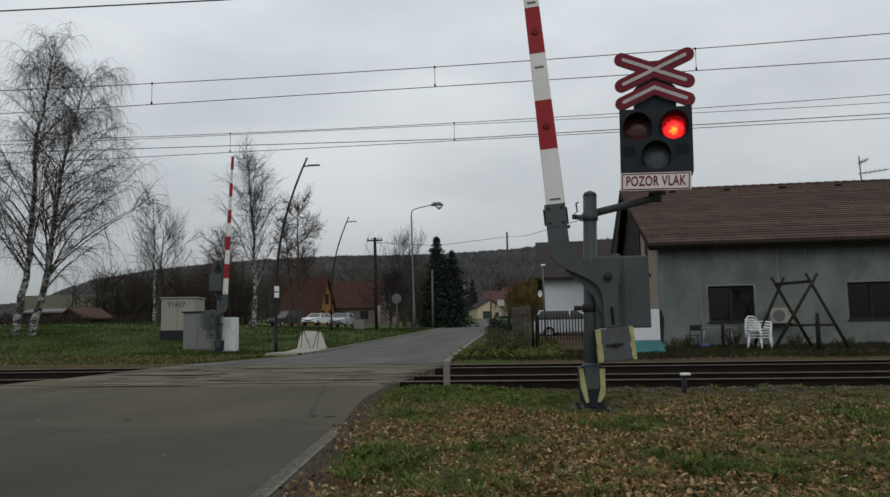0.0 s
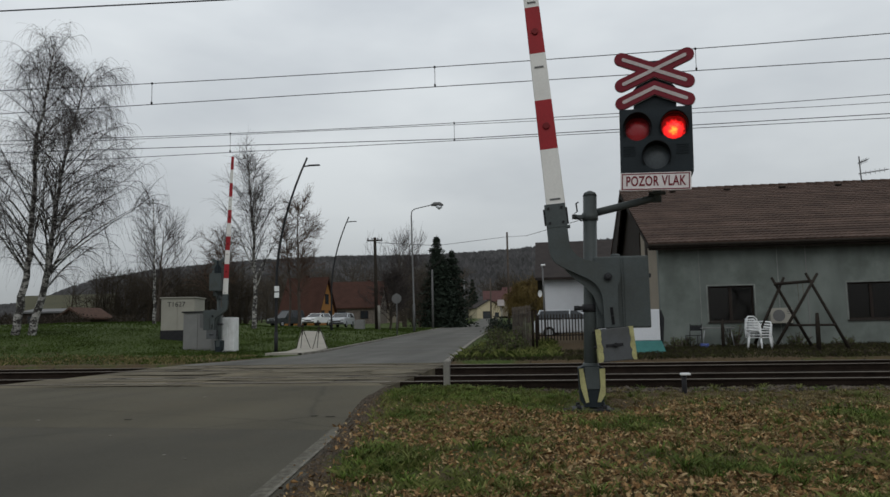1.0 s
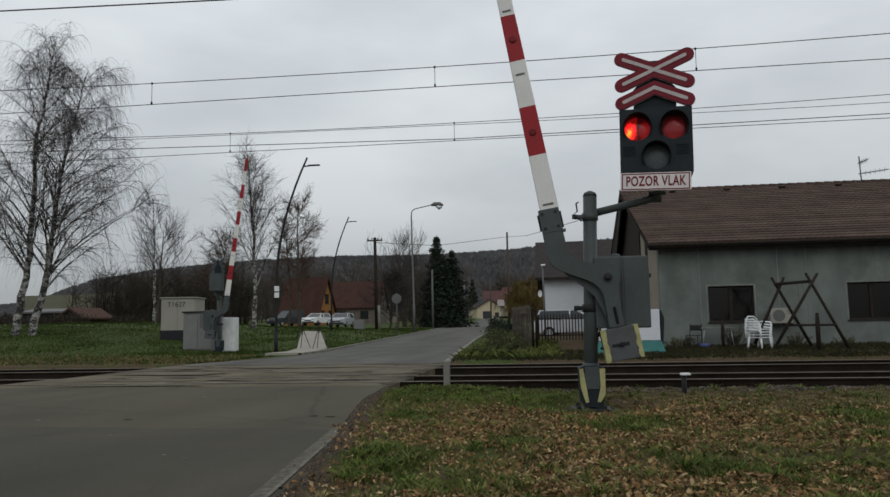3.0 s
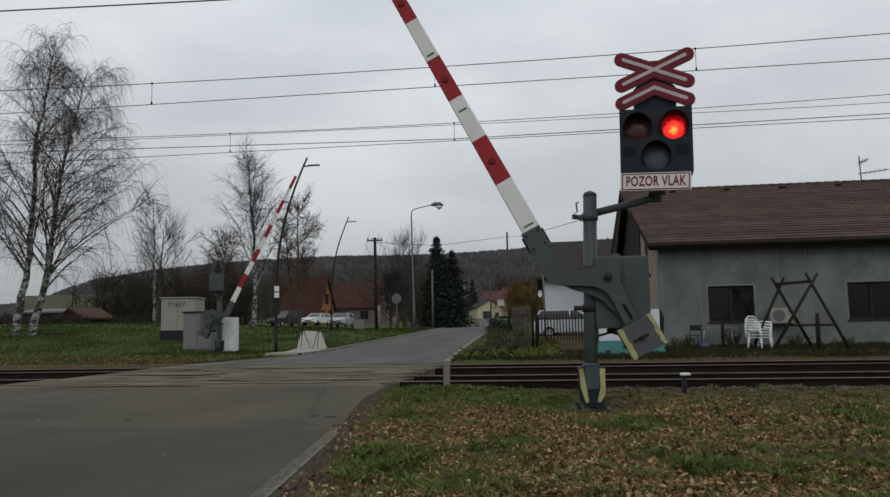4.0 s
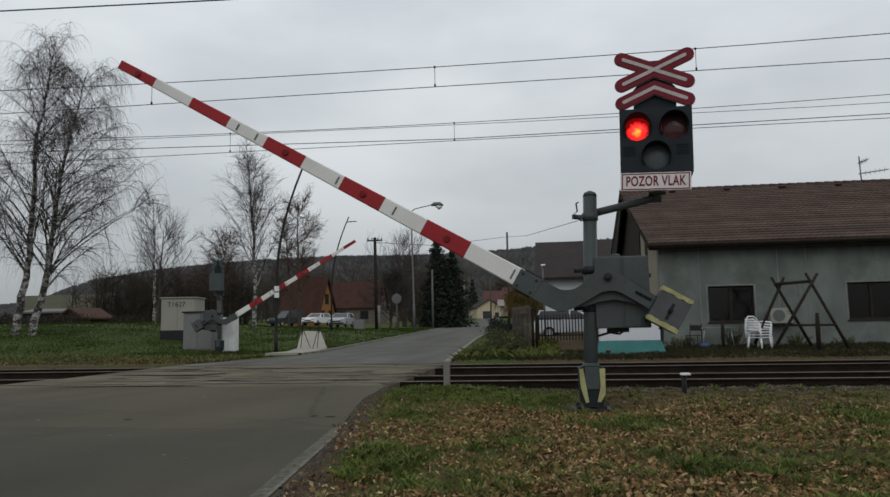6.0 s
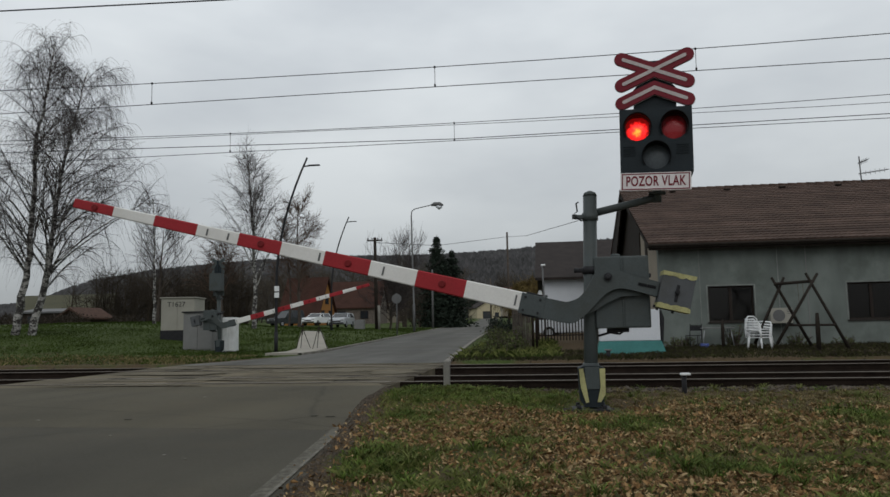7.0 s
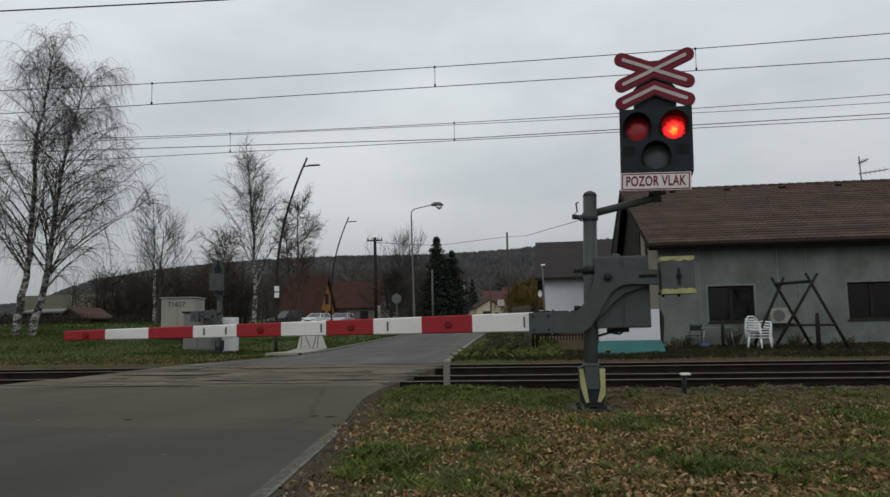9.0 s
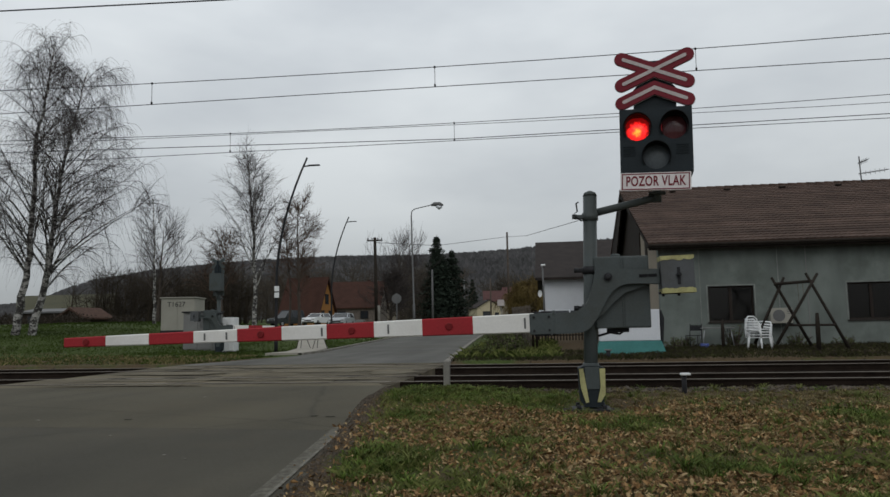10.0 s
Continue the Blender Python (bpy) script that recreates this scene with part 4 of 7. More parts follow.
def signal(m, face_away=False):
    top = thing("crossing_signal", m, "black crossing warning signal with flashing red lamps and cross", "railway signal", "signals of the crossing")
    # origin: centre of the housing's lower edge; housing 0.84 wide, 0.78 high
    w, h = 0.84, 0.785
    bm = bmesh.new()
    span(bm, (-w / 2, 0.45, 0), (w / 2, 0.47, h), 0.005)
    for lo, hi in (((-w / 2, -0.02, 0), (-w / 2 + 0.012, 0.45, h)), ((w / 2 - 0.012, -0.02, 0), (w / 2, 0.45, h)), ((-w / 2 + 0.012, -0.02, 0), (w / 2 - 0.012, 0.45, 0.012)), ((-w / 2 + 0.012, -0.02, h - 0.012), (w / 2 - 0.012, 0.45, h))):
        span(bm, lo, hi)
    house_part = part("housing", bm, M_STEEL if face_away else M_BLACK, top, "grey back of the housing" if face_away else "black sheet metal housing")
    zr, zw, r = 0.545, 0.19, 0.152
    bm = bmesh.new()
    ring_plate(bm, w, h, [(-0.212, zr, r, -w / 2 + 0.012, 0, 0.385, h - 0.012), (0.212, zr, r, 0, w / 2 - 0.012, 0.385, h - 0.012), (0.0, zw, r, -0.2, 0.2, 0.012, 0.385)], -0.022, 0.045)
    for sx in (-1, 1):
        x0, x1 = sorted((sx * 0.2, sx * (w / 2 - 0.012)))
        span(bm, (x0, -0.022, 0.012), (x1, -0.012, 0.385))
        for k in range(5):
            span(bm, (x0 + 0.03, -0.032, 0.215 + 0.026 * k), (x1 - 0.04, -0.0215, 0.225 + 0.026 * k))
    part("front_plate", bm, M_BLACK, house_part)
    drums = []
    for x, z, kind_of in ((-0.212, zr, 0), (0.212, zr, 0), (0.0, zw, 1)):
        bm = bmesh.new()
        lens_disc(bm, x, z, r * 1.02, 0.030)
        part("lens", bm, M_LENS if kind_of == 0 else M_LENSWHITE, top, "red signal lens" if kind_of == 0 else "dull colourless signal lens")
        # hood: upper arc that reaches forward
        bm = bmesh.new()
        n, R = 30, r + 0.016
        a0, a1 = radians(-35), radians(215)
        grid = []
        for k in range(n + 1):
            a = a0 + (a1 - a0) * k / n
            reach = 0.04 + 0.10 * max(0.0, math.sin(a)) ** 0.8
            c, s = math.cos(a), math.sin(a)
            grid.append([bm.verts.new((x + q * c, y, z + q * s)) for q, y in ((R, -0.02), (R, -0.02 - reach), (R - 0.009, -0.02 - reach), (R - 0.009, -0.02))])
        for g, q in zip(grid, grid[1:]):
            for i in range(4):
                f = bm.faces.new((g[i], g[(i + 1) % 4], q[(i + 1) % 4], q[i]))
                f.smooth = True
        part("hood", bm, M_HOOD, top, "black visor hood")
        if kind_of == 0 and not face_away:
            # added revolving drum behind the lens: lit, half lit and dark sides imitate the flashing
            bm = bmesh.new()
            q = 0.1365
            uv = bm.loops.layers.uv.new("UVMap")
            for i in range(4):
                rot = Matrix.Rotation(-math.pi / 2 * i, 3, "Z")
                quad = [Vector((-q, -q, -0.155)), Vector((q, -q, -0.155)), Vector((q, -q, 0.155)), Vector((-q, -q, 0.155))]
                f = bm.faces.new([bm.verts.new(rot @ p) for p in quad])
                f.material_index = (0, 3, 2, 1)[i]
                for lp, p in zip(f.loops, quad):
                    lp[uv].uv = (p.x, p.z + 0.018)
            for zz in (-0.155, 0.155):
                f = bm.faces.new([bm.verts.new((a * q, b * q, zz)) for a, b in ((-1, -1), (1, -1), (1, 1), (-1, 1))])
                f.material_index = 2
            drum = part("stand_in_lamp_drum", bm, M_LIT, top, "added revolving drum standing in for the flashing red lamp", m=pose(x, 0.225, z))
            drum.data.materials.append(M_HALF)
            drum.data.materials.append(M_UNLIT)
            drum.data.materials.append(M_FADING)
            drums.append(drum)
    if not face_away:
        # Unseen plate added between the drums to stop stray glow.
        bm = bmesh.new()
        span(bm, (-0.004, 0.06, 0.39), (0.004, 0.44, zr + 0.17))
        part("glow_shield", bm, M_BLACK, top)
    # warning cross and chevron on a back plate
    bm = bmesh.new()
    prism(bm, [(-0.25, h), (0.25, h), (0.25, h + 0.26), (0.12, h + 0.40), (-0.12, h + 0.40), (-0.25, h + 0.26)], 0.06, 0.085)
    span(bm, (-0.06, 0.085, h - 0.05), (0.06, 0.13, h + 0.62))
    part("back_plate", bm, M_BLACK, top)
    cz = 1.265
    for nm, a, b in (("cross_arm", (-0.385, cz + 0.165), (0.385, cz - 0.165)), ("cross_arm", (-0.385, cz - 0.165), (0.385, cz + 0.165))):
        y = 0.0 if a[1] > b[1] else 0.002
        bm = bmesh.new()
        bar_with_round_ends(bm, a, b, 0.16, y, y + 0.026)
        arm_bar = part(nm, bm, M_STEEL if face_away else M_SIGNRED, top, "dark red cross arm with pale centre stripe")
        bm = bmesh.new()
        k = 0.93
        bar_with_round_ends(bm, (a[0] * k, cz + (a[1] - cz) * k), (b[0] * k, cz + (b[1] - cz) * k), 0.042, -0.006 if a[1] > b[1] else -0.008, 0.001)
        part("stripe", bm, M_SIGNGREY, arm_bar)
        bm = bmesh.new()
        bar_with_round_ends(bm, a, b, 0.172, y + 0.026, y + 0.032)
        part("rim", bm, M_STEEL if face_away else M_SIGNGREY, arm_bar)
    bm = bmesh.new()
    bent_bar(bm, (-0.385, 0.875), (0, 1.045), (0.385, 0.875), 0.155, 0.0, 0.026)
    chev = part("chevron", bm, M_STEEL if face_away else M_SIGNRED, top, "dark red chevron with pale centre stripe")
    bm = bmesh.new()
    bent_bar(bm, (-0.385, 0.875), (0, 1.045), (0.385, 0.875), 0.167, 0.026, 0.032)
    part("rim", bm, M_STEEL if face_away else M_SIGNGREY, chev)
    bm = bmesh.new()
    bent_bar(bm, (-0.36, 0.887), (0, 1.045), (0.36, 0.887), 0.042, -0.004, 0.0)
    part("stripe", bm, M_SIGNGREY, chev)
    # text board
    bm = bmesh.new()
    span(bm, (-0.405, -0.05, -0.215), (0.405, -0.035, 0.0), 0.002)
    board = part("text_board", bm, M_STEEL if face_away else M_SIGNWHITE, top, "plain dark back of a board" if face_away else "white board with red words POZOR VLAK", m=pose(-0.017, 0, -0.008, ry=1.1))
    bm = bmesh.new()
    for lo, hi in (((-0.388, -0.054, -0.205), (0.388, -0.05, -0.193)), ((-0.388, -0.054, -0.022), (0.388, -0.05, -0.010)), ((-0.388, -0.054, -0.193), (-0.376, -0.05, -0.022)), ((0.376, -0.054, -0.193), (0.388, -0.05, -0.022))):
        span(bm, lo, hi)
    part("border", bm, M_SIGNRED, board)
    if not face_away:
        cu = bpy.data.curves.new("words", "FONT")
        cu.body, cu.size, cu.align_x, cu.align_y, cu.extrude = "POZOR VLAK", 0.165, "CENTER", "CENTER", 0.002
        cu.space_character = 1.08
        cu.offset = 0.0032
        cu.materials.append(M_SIGNRED)
        words = new("lettering", cu)
        words.parent = board
        words.matrix_basis = Matrix.Translation((0, -0.053, -0.108)) @ Matrix.Rotation(math.pi / 2, 4, "X") @ Matrix.Diagonal((0.64, 1.0, 1, 1))
    bm = bmesh.new()
    tube(bm, [(0.0, 0.20, -0.02), (0.0, 0.20, -0.325)], 0.052, 14)
    box(bm, (0, 0.16, -0.225), (0.2, 0.1, 0.03), 0.005)
    part("socket", bm, M_STEEL, top)
    if not face_away:
        bm = bmesh.new()
        tube(bm, [(0.03, 0.20, -0.262), (-0.25, 0.21, -0.322), (-0.55, 0.22, -0.386), (-0.84, 0.23, -0.448)], [0.045, 0.046, 0.047, 0.048], 14)
        part("bracket_arm", bm, M_STEEL, top)
    return top, drums


SIGNAL, DRUMS = signal(pose(1.375, 8.88, 2.765, ry=1.2, rz=-7))
SIGNAL_FAR, _ = signal(pose(-14.05, 30.3, 2.72, rz=180) @ Matrix.Diagonal((0.62, 0.7, 0.95, 1)), True)
bm = bmesh.new()
tube(bm, [(0, -0.2, -0.3), (0, -0.2, -0.02)], 0.06, 12)
part("neck", bm, M_STEEL, SIGNAL_FAR)


# ---------- overhead wires ----------
def wire(name, pts, r, label, group, m=M_WIRE):
    bm = bmesh.new()
    tube(bm, pts, r, 5)
    return tagged(link(name, bm, m), label, "wire", group)


def catenary(y, droppers, hi):
    xs_ = [-120 + 2.0 * i for i in range(96)]
    wire("contact_wire", [(x, y, 5.77) for x in (-120, -60, 0, 70)], 0.0085, "taut copper contact wire over the track", "overhead line wires")
    sag = lambda x: hi + 0.0011 * min(abs(x + 1.5), 30) ** 2
    wire("carrier_wire", [(x, y, sag(x)) for x in xs_ if x < 70], 0.0085, "carrier wire above the contact wire", "overhead line wires")
    for x in droppers:
        wire("dropper", [(x, y, 5.77), (x, y, sag(x))], 0.006, "thin vertical dropper between two wires", "overhead line droppers")
        bm = bmesh.new()
        box(bm, (x, y, 5.80), (0.036, 0.025, 0.055), 0.006)
        tagged(link("wire_clamp", bm, M_STEEL_DARK), "small dark clamp on the contact wire", "clamp", "overhead line clamps")
        bm = bmesh.new()
        box(bm, (x, y, sag(x)), (0.036, 0.025, 0.045), 0.006)
        tagged(link("wire_clamp", bm, M_STEEL_DARK), "small dark clamp on the carrier wire", "clamp", "overhead line clamps")


catenary(Y1 + GAUGE / 2, (-8.1, -2.04, 3.02), 6.18)
catenary(Y1 + SEP + GAUGE / 2, (-8.28, -2.18), 6.24)


# ---------- grey house with a tiled roof ----------
def wall_with_openings(bm, x0, x1, z0, z1, y0, y1, holes):
    """A thick wall in the x-z plane with real openings; holes are x0, x1, z0, z1 in order of x."""
    gx = sorted({x0, x1, *[h[0] for h in holes], *[h[1] for h in holes]})
    gz = sorted({z0, z1, *[h[2] for h in holes], *[h[3] for h in holes]})
    nodes = {(i, j, k): bm.verts.new((x, (y0, y1)[k], z)) for i, x in enumerate(gx) for j, z in enumerate(gz) for k in (0, 1)}

    def solid(i, j):
        if not (0 <= i < len(gx) - 1 and 0 <= j < len(gz) - 1):
            return False
        x, z = (gx[i] + gx[i + 1]) / 2, (gz[j] + gz[j + 1]) / 2
        return not any(a < x < b and c < z < d for a, b, c, d in holes)

    for i in range(len(gx) - 1):
        for j in range(len(gz) - 1):
            if not solid(i, j):
                continue
            for k in (0, 1):
                bm.faces.new([nodes[p] for p in ((i, j, k), (i + 1, j, k), (i + 1, j + 1, k), (i, j + 1, k))])
            for di, dj, e in ((-1, 0, ((i, j), (i, j + 1))), (1, 0, ((i + 1, j), (i + 1, j + 1))), (0, -1, ((i, j), (i + 1, j))), (0, 1, ((i, j + 1), (i + 1, j + 1)))):
                if not solid(i + di, j + dj):
                    (p, q), (r, s) = e
                    bm.faces.new([nodes[n] for n in ((p, q, 0), (r, s, 0), (r, s, 1), (p, q, 1))])


def window_in(parent, x0, x1, z0, z1, y, deep=0.3, bars=1, name="window_1"):
    """Frame, mullion, panes and sill, set back in an opening that faces -y."""
    bm = bmesh.new()
    t = 0.06
    for lo, hi in (((x0, z0), (x0 + t, z1)), ((x1 - t, z0), (x1, z1)), ((x0 + t, z0), (x1 - t, z0 + t)), ((x0 + t, z1 - t), (x1 - t, z1))):
        span(bm, (lo[0], y + 0.10, lo[1]), (hi[0], y + 0.17, hi[1]))
    for i in range(bars):
        xm = x0 + (x1 - x0) * (i + 1) / (bars + 1)
        span(bm, (xm - 0.05, y + 0.095, z0 + t), (xm + 0.05, y + 0.165, z1 - t))
    fr = part("window_frame", bm, M_FRAME, parent, "dark brown window frame")
    for i in range(bars + 1):
        a = x0 + (x1 - x0) * i / (bars + 1) + 0.055
        b = x0 + (x1 - x0) * (i + 1) / (bars + 1) - 0.055
        bm = bmesh.new()
        span(bm, (a, y + 0.13, z0 + t), (b, y + 0.138, z1 - t))
        pane = part("pane", bm, M_PANE, fr)
    bm = bmesh.new()
    span(bm, (x0 - 0.05, y - 0.05, z0 - 0.045), (x1 + 0.05, y + 0.10, z0 - 0.003))
    part("window_sill", bm, M_FRAME, parent, "brown window sill")
    bm = bmesh.new()
    for lo, hi in (((x0 - 0.05, z0), (x0, z1 + 0.05)), ((x1, z0), (x1 + 0.05, z1 + 0.05)), ((x0, z1), (x1, z1 + 0.05))):
        span(bm, (lo[0], y - 0.012, lo[1]), (hi[0], y + 0.02, hi[1]), 0.004)
    part("window_surround", bm, M_SURROUND, parent, "paler plaster round the window")


HX0, HX1, HY0, HY1, HZ = 4.08, 24.0, 27.0, 43.4, 3.78
EAVE, RIDGE = (26.45, 3.77), (35.2, 7.20)


def big_house():
    top = thing("house", pose(0, 0, 0), "single-storey grey rendered house with brown tiled roof", "house")
    bm = bmesh.new()
    wins = [(5.72, 7.28, 0.98, 2.24), (10.36, 11.95, 0.98, 2.26), (15.0, 16.6, 0.98, 2.26)]
    wall_with_openings(bm, HX0, HX1, -0.1, HZ + 0.18, HY0, HY0 + 0.35, wins)
    front = part("front_wall", bm, M_HOUSE, top, "patchy grey cement render")
    bm = bmesh.new()
    prism(bm, [(HY0 + 0.352, -0.1), (HY1, -0.1), (HY1, HZ + 0.05), (RIDGE[0], RIDGE[1] - 0.27), (HY0 + 0.352, HZ + 0.14)], 0, 0.35)
    for v in bm.verts:
        v.co = Vector((HX0 + v.co.y, v.co.x, v.co.z))
    part("gable_wall", bm, M_CREAM, top, "cream rendered gable wall")
    bm = bmesh.new()
    prism(bm, [(31.6, 2.4), (43.2, 2.4), (43.2, 3.9), (RIDGE[0], RIDGE[1] - 0.3), (31.6, 5.6)], 0, 1)
    for v in bm.verts:
        v.co = Vector((HX0 - 0.05 if v.co.y < 0.5 else HX0 - 0.004, v.co.x, v.co.z))
    part("gable_cladding", bm, M_WOODDARK, top, "dark wooden gable cladding")
    bm = bmesh.new()
    span(bm, (HX0 - 0.03, 29.6, 3.0), (HX0 - 0.004, 30.2, 4.6))
    part("shutter", bm, M_WOODDARK, top, "dark wooden shutter")
    bm = bmesh.new()
    span(bm, (HX0 + 0.36, HY1 - 0.3, -0.1), (HX1, HY1, HZ))
    span(bm, (HX1 - 0.3, HY0 + 0.36, -0.1), (HX1, HY1 - 0.31, HZ))
    part("back_wall", bm, M_HOUSE, top)
    # Inner wall and floor, coloured near black to stand for room shade.
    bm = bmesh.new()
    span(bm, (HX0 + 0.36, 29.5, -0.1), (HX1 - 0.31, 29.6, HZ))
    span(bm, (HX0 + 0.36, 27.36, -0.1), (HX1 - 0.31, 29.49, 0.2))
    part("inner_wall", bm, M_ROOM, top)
    for i, (a, b, c, d) in enumerate(wins):
        window_in(top, a, b, c, d, HY0)
    for x in (5.45, 8.1, 9.05, 12.9):
        bm = bmesh.new()
        span(bm, (x, HY0 - 0.012, 0.2), (x + 0.03, HY0 - 0.003, 3.7))
        part("render_joint", bm, M_SURROUND if x < 9 else M_CABGREY, top)
    bm = bmesh.new()
    span(bm, (HX0 - 0.01, HY0 - 0.03, -0.1), (HX1, HY0 - 0.003, 0.18))
    part("plinth", bm, M_SURROUND, top, "paler concrete plinth")
    # roof: battens of overlapping pantiles as one stepped and waved sheet each side
    x0, x1 = 3.68, 24.3
    L = math.hypot(RIDGE[0] - EAVE[0], RIDGE[1] - EAVE[1])
    rows = 27
    u = ((RIDGE[0] - EAVE[0]) / L, (RIDGE[1] - EAVE[1]) / L)
    nrm = (-u[1], u[0])
    n = int((x1 - x0) / 0.0375)
    v, f = [], []
    rnd = random.Random(8)
    for j in range(rows):
        s0, s1 = L * j / rows, L * (j + 1) / rows + 0.05
        for s, hgt in ((s0, -0.03), (s0, 0.040), (s1, 0.012)):
            for i in range(n + 1):
                x = x0 + (x1 - x0) * i / n
                wv = 0.009 * math.cos(2 * math.pi * x / 0.225)
                k = hgt + (wv if hgt > 0 else 0)
                v.append((x, EAVE[0] + u[0] * s + nrm[0] * k, EAVE[1] + u[1] * s + nrm[1] * k))
        b = j * 3 * (n + 1)
        for q in (0, 1):
            for i in range(n):
                a = b + q * (n + 1) + i
                f.append((a, a + 1, a + n + 2, a + n + 1))
    tiles = raw("roof_tiles", v, f, M_TILE)
    tiles.parent = top
    tagged(tiles, "weathered brown roof tiles in rows", kind="stuff")
    bm = bmesh.new()
    prism(bm, [(EAVE[0] + 0.05, EAVE[1] - 0.10), (RIDGE[0], RIDGE[1] - 0.12), (43.95, 3.60), (43.95, 3.45), (RIDGE[0], RIDGE[1] - 0.27), (EAVE[0] + 0.05, EAVE[1] - 0.24)], 0, 1)
    for w in bm.verts:
        w.co = Vector((x0 + 0.02 if w.co.y < 0.5 else x1, w.co.x, w.co.z))
    roof = part("roof", bm, M_WOODDARK, top, "dark boarded roof underside and verge")
    bm = bmesh.new()
    prism(bm, [(RIDGE[0] + 0.02, RIDGE[1] + 0.0), (44.0, 3.72), (44.0, 3.62), (RIDGE[0] + 0.02, RIDGE[1] - 0.11)], 0, 1)
    for w in bm.verts:
        w.co = Vector((x0 if w.co.y < 0.5 else x1, w.co.x, w.co.z))
    part("back_slope", bm, M_TILE, roof)
    bm = bmesh.new()
    x = x0
    while x < x1:
        tube(bm, [(x, RIDGE[0], RIDGE[1] + 0.0), (x + 0.42, RIDGE[0], RIDGE[1] - 0.012)], [0.11, 0.095], 8)
        x += 0.4
    part("ridge_tiles", bm, M_TILE, roof, "rounded ridge tiles")
    bm = bmesh.new()
    for w in (0, 1):
        span(bm, (x0 - 0.03, EAVE[0] - 0.06, EAVE[1] - 0.16), (x1, EAVE[0] + 0.05, EAVE[1] - 0.05)) if w == 0 else None
    tube(bm, [(x0, EAVE[0] - 0.06, EAVE[1] - 0.085), (x1, EAVE[0] - 0.06, EAVE[1] - 0.085)], 0.05, 8)
    part("gutter", bm, M_WOODDARK, roof, "dark brown gutter")
    for i in range(8):
        bm = bmesh.new()
        x = 6.0 + 2.4 * i
        q = L - 0.75
        c = (x, EAVE[0] + u[0] * q, EAVE[1] + u[1] * q + 0.07)
        box(bm, c, (0.26, 0.2, 0.07), 0.02)
        part("vent_tile", bm, M_WOODDARK, roof)
    bm = bmesh.new()
    prism(bm, [(RIDGE[0] + 0.05, RIDGE[1] - 0.14), (44.0, 3.58), (44.0, 2.9), (38.0, 4.6), (RIDGE[0] + 0.05, RIDGE[1] - 0.9)], 0, 1)
    for w in bm.verts:
        w.co = Vector((x0 + 0.02 if w.co.y < 0.5 else x0 + 0.08, w.co.x, w.co.z))
    part("verge_board", bm, M_WOODDARK, roof, "deep dark verge boards")
    return top


big_house()


# ---------- more wires ----------
wire("feeder_wire", [(-60, 21.5, 8.6), (-17.6, 21.5, 6.95), (-2.55, 21.5, 6.61), (9.7, 21.5, 6.68), (40, 21.5, 8.0)], 0.012, "dark feeder wire beyond the tracks", "overhead line wires")
wire("feeder_wire", [(-60, 11.5, 8.4), (-9.55, 11.5, 6.78), (-5.35, 11.5, 6.65), (10, 11.5, 6.45)], 0.013, "dark feeder wire before the tracks", "overhead line wires")


wire("feeder_wire", [(-31.85, 20.60, 7.15), (-11.16, 20.60, 6.88), (-1.07, 20.60, 6.78), (7.46, 20.60, 6.74), (13.92, 20.60, 6.78)], 0.008, "thin feeder wire beyond the tracks", "overhead line wires")


# ---------- lamps, poles and signs ----------
def curved_lamp(x, y, lean, height):
    z = terrain(x, y) - 0.05
    top = thing("street_lamp", pose(x, y, z), "slender dark curved street lamp on the grass", "street lamp", "curved street lamps")
    bm = bmesh.new()
    pts = [(lean * (max(0.0, t - 0.35) / 0.65) ** 1.9, 0, height * t) for t in [i / 14 for i in range(15)]]
    tube(bm, pts, [0.07 - 0.03 * i / 14 for i in range(15)], 10)
    part("pole", bm, M_STEEL_DARK, top)
    bm = bmesh.new()
    tube(bm, [(0, 0, 0), (0, 0, 0.9)], 0.082, 10)
    part("sleeve", bm, M_STEEL_DARK, top)
    bm = bmesh.new()
    hx, hz = lean * 0.92, height - 0.38
    tube(bm, [(hx - 0.05, 0, hz), (hx + 0.22, 0, hz + 0.02)], 0.03, 8)
    box(bm, (hx + 0.42, 0, hz + 0.03), (0.5, 0.16, 0.05), 0.02)
    part("lamp_head", bm, M_STEEL_DARK, top)
    return top


lamp_a = curved_lamp(-11.3, 30, 1.35, 8.35)
for dz in (0.0, 0.27):
    bm = bmesh.new()
    box(bm, (0.06, -0.12, 2.72 - dz), (0.2, 0.05, 0.22), 0.01)
    part("plate", bm, M_PLASTIC, lamp_a, "small white plate")
curved_lamp(-15.1, 51, 1.3, 8.2)


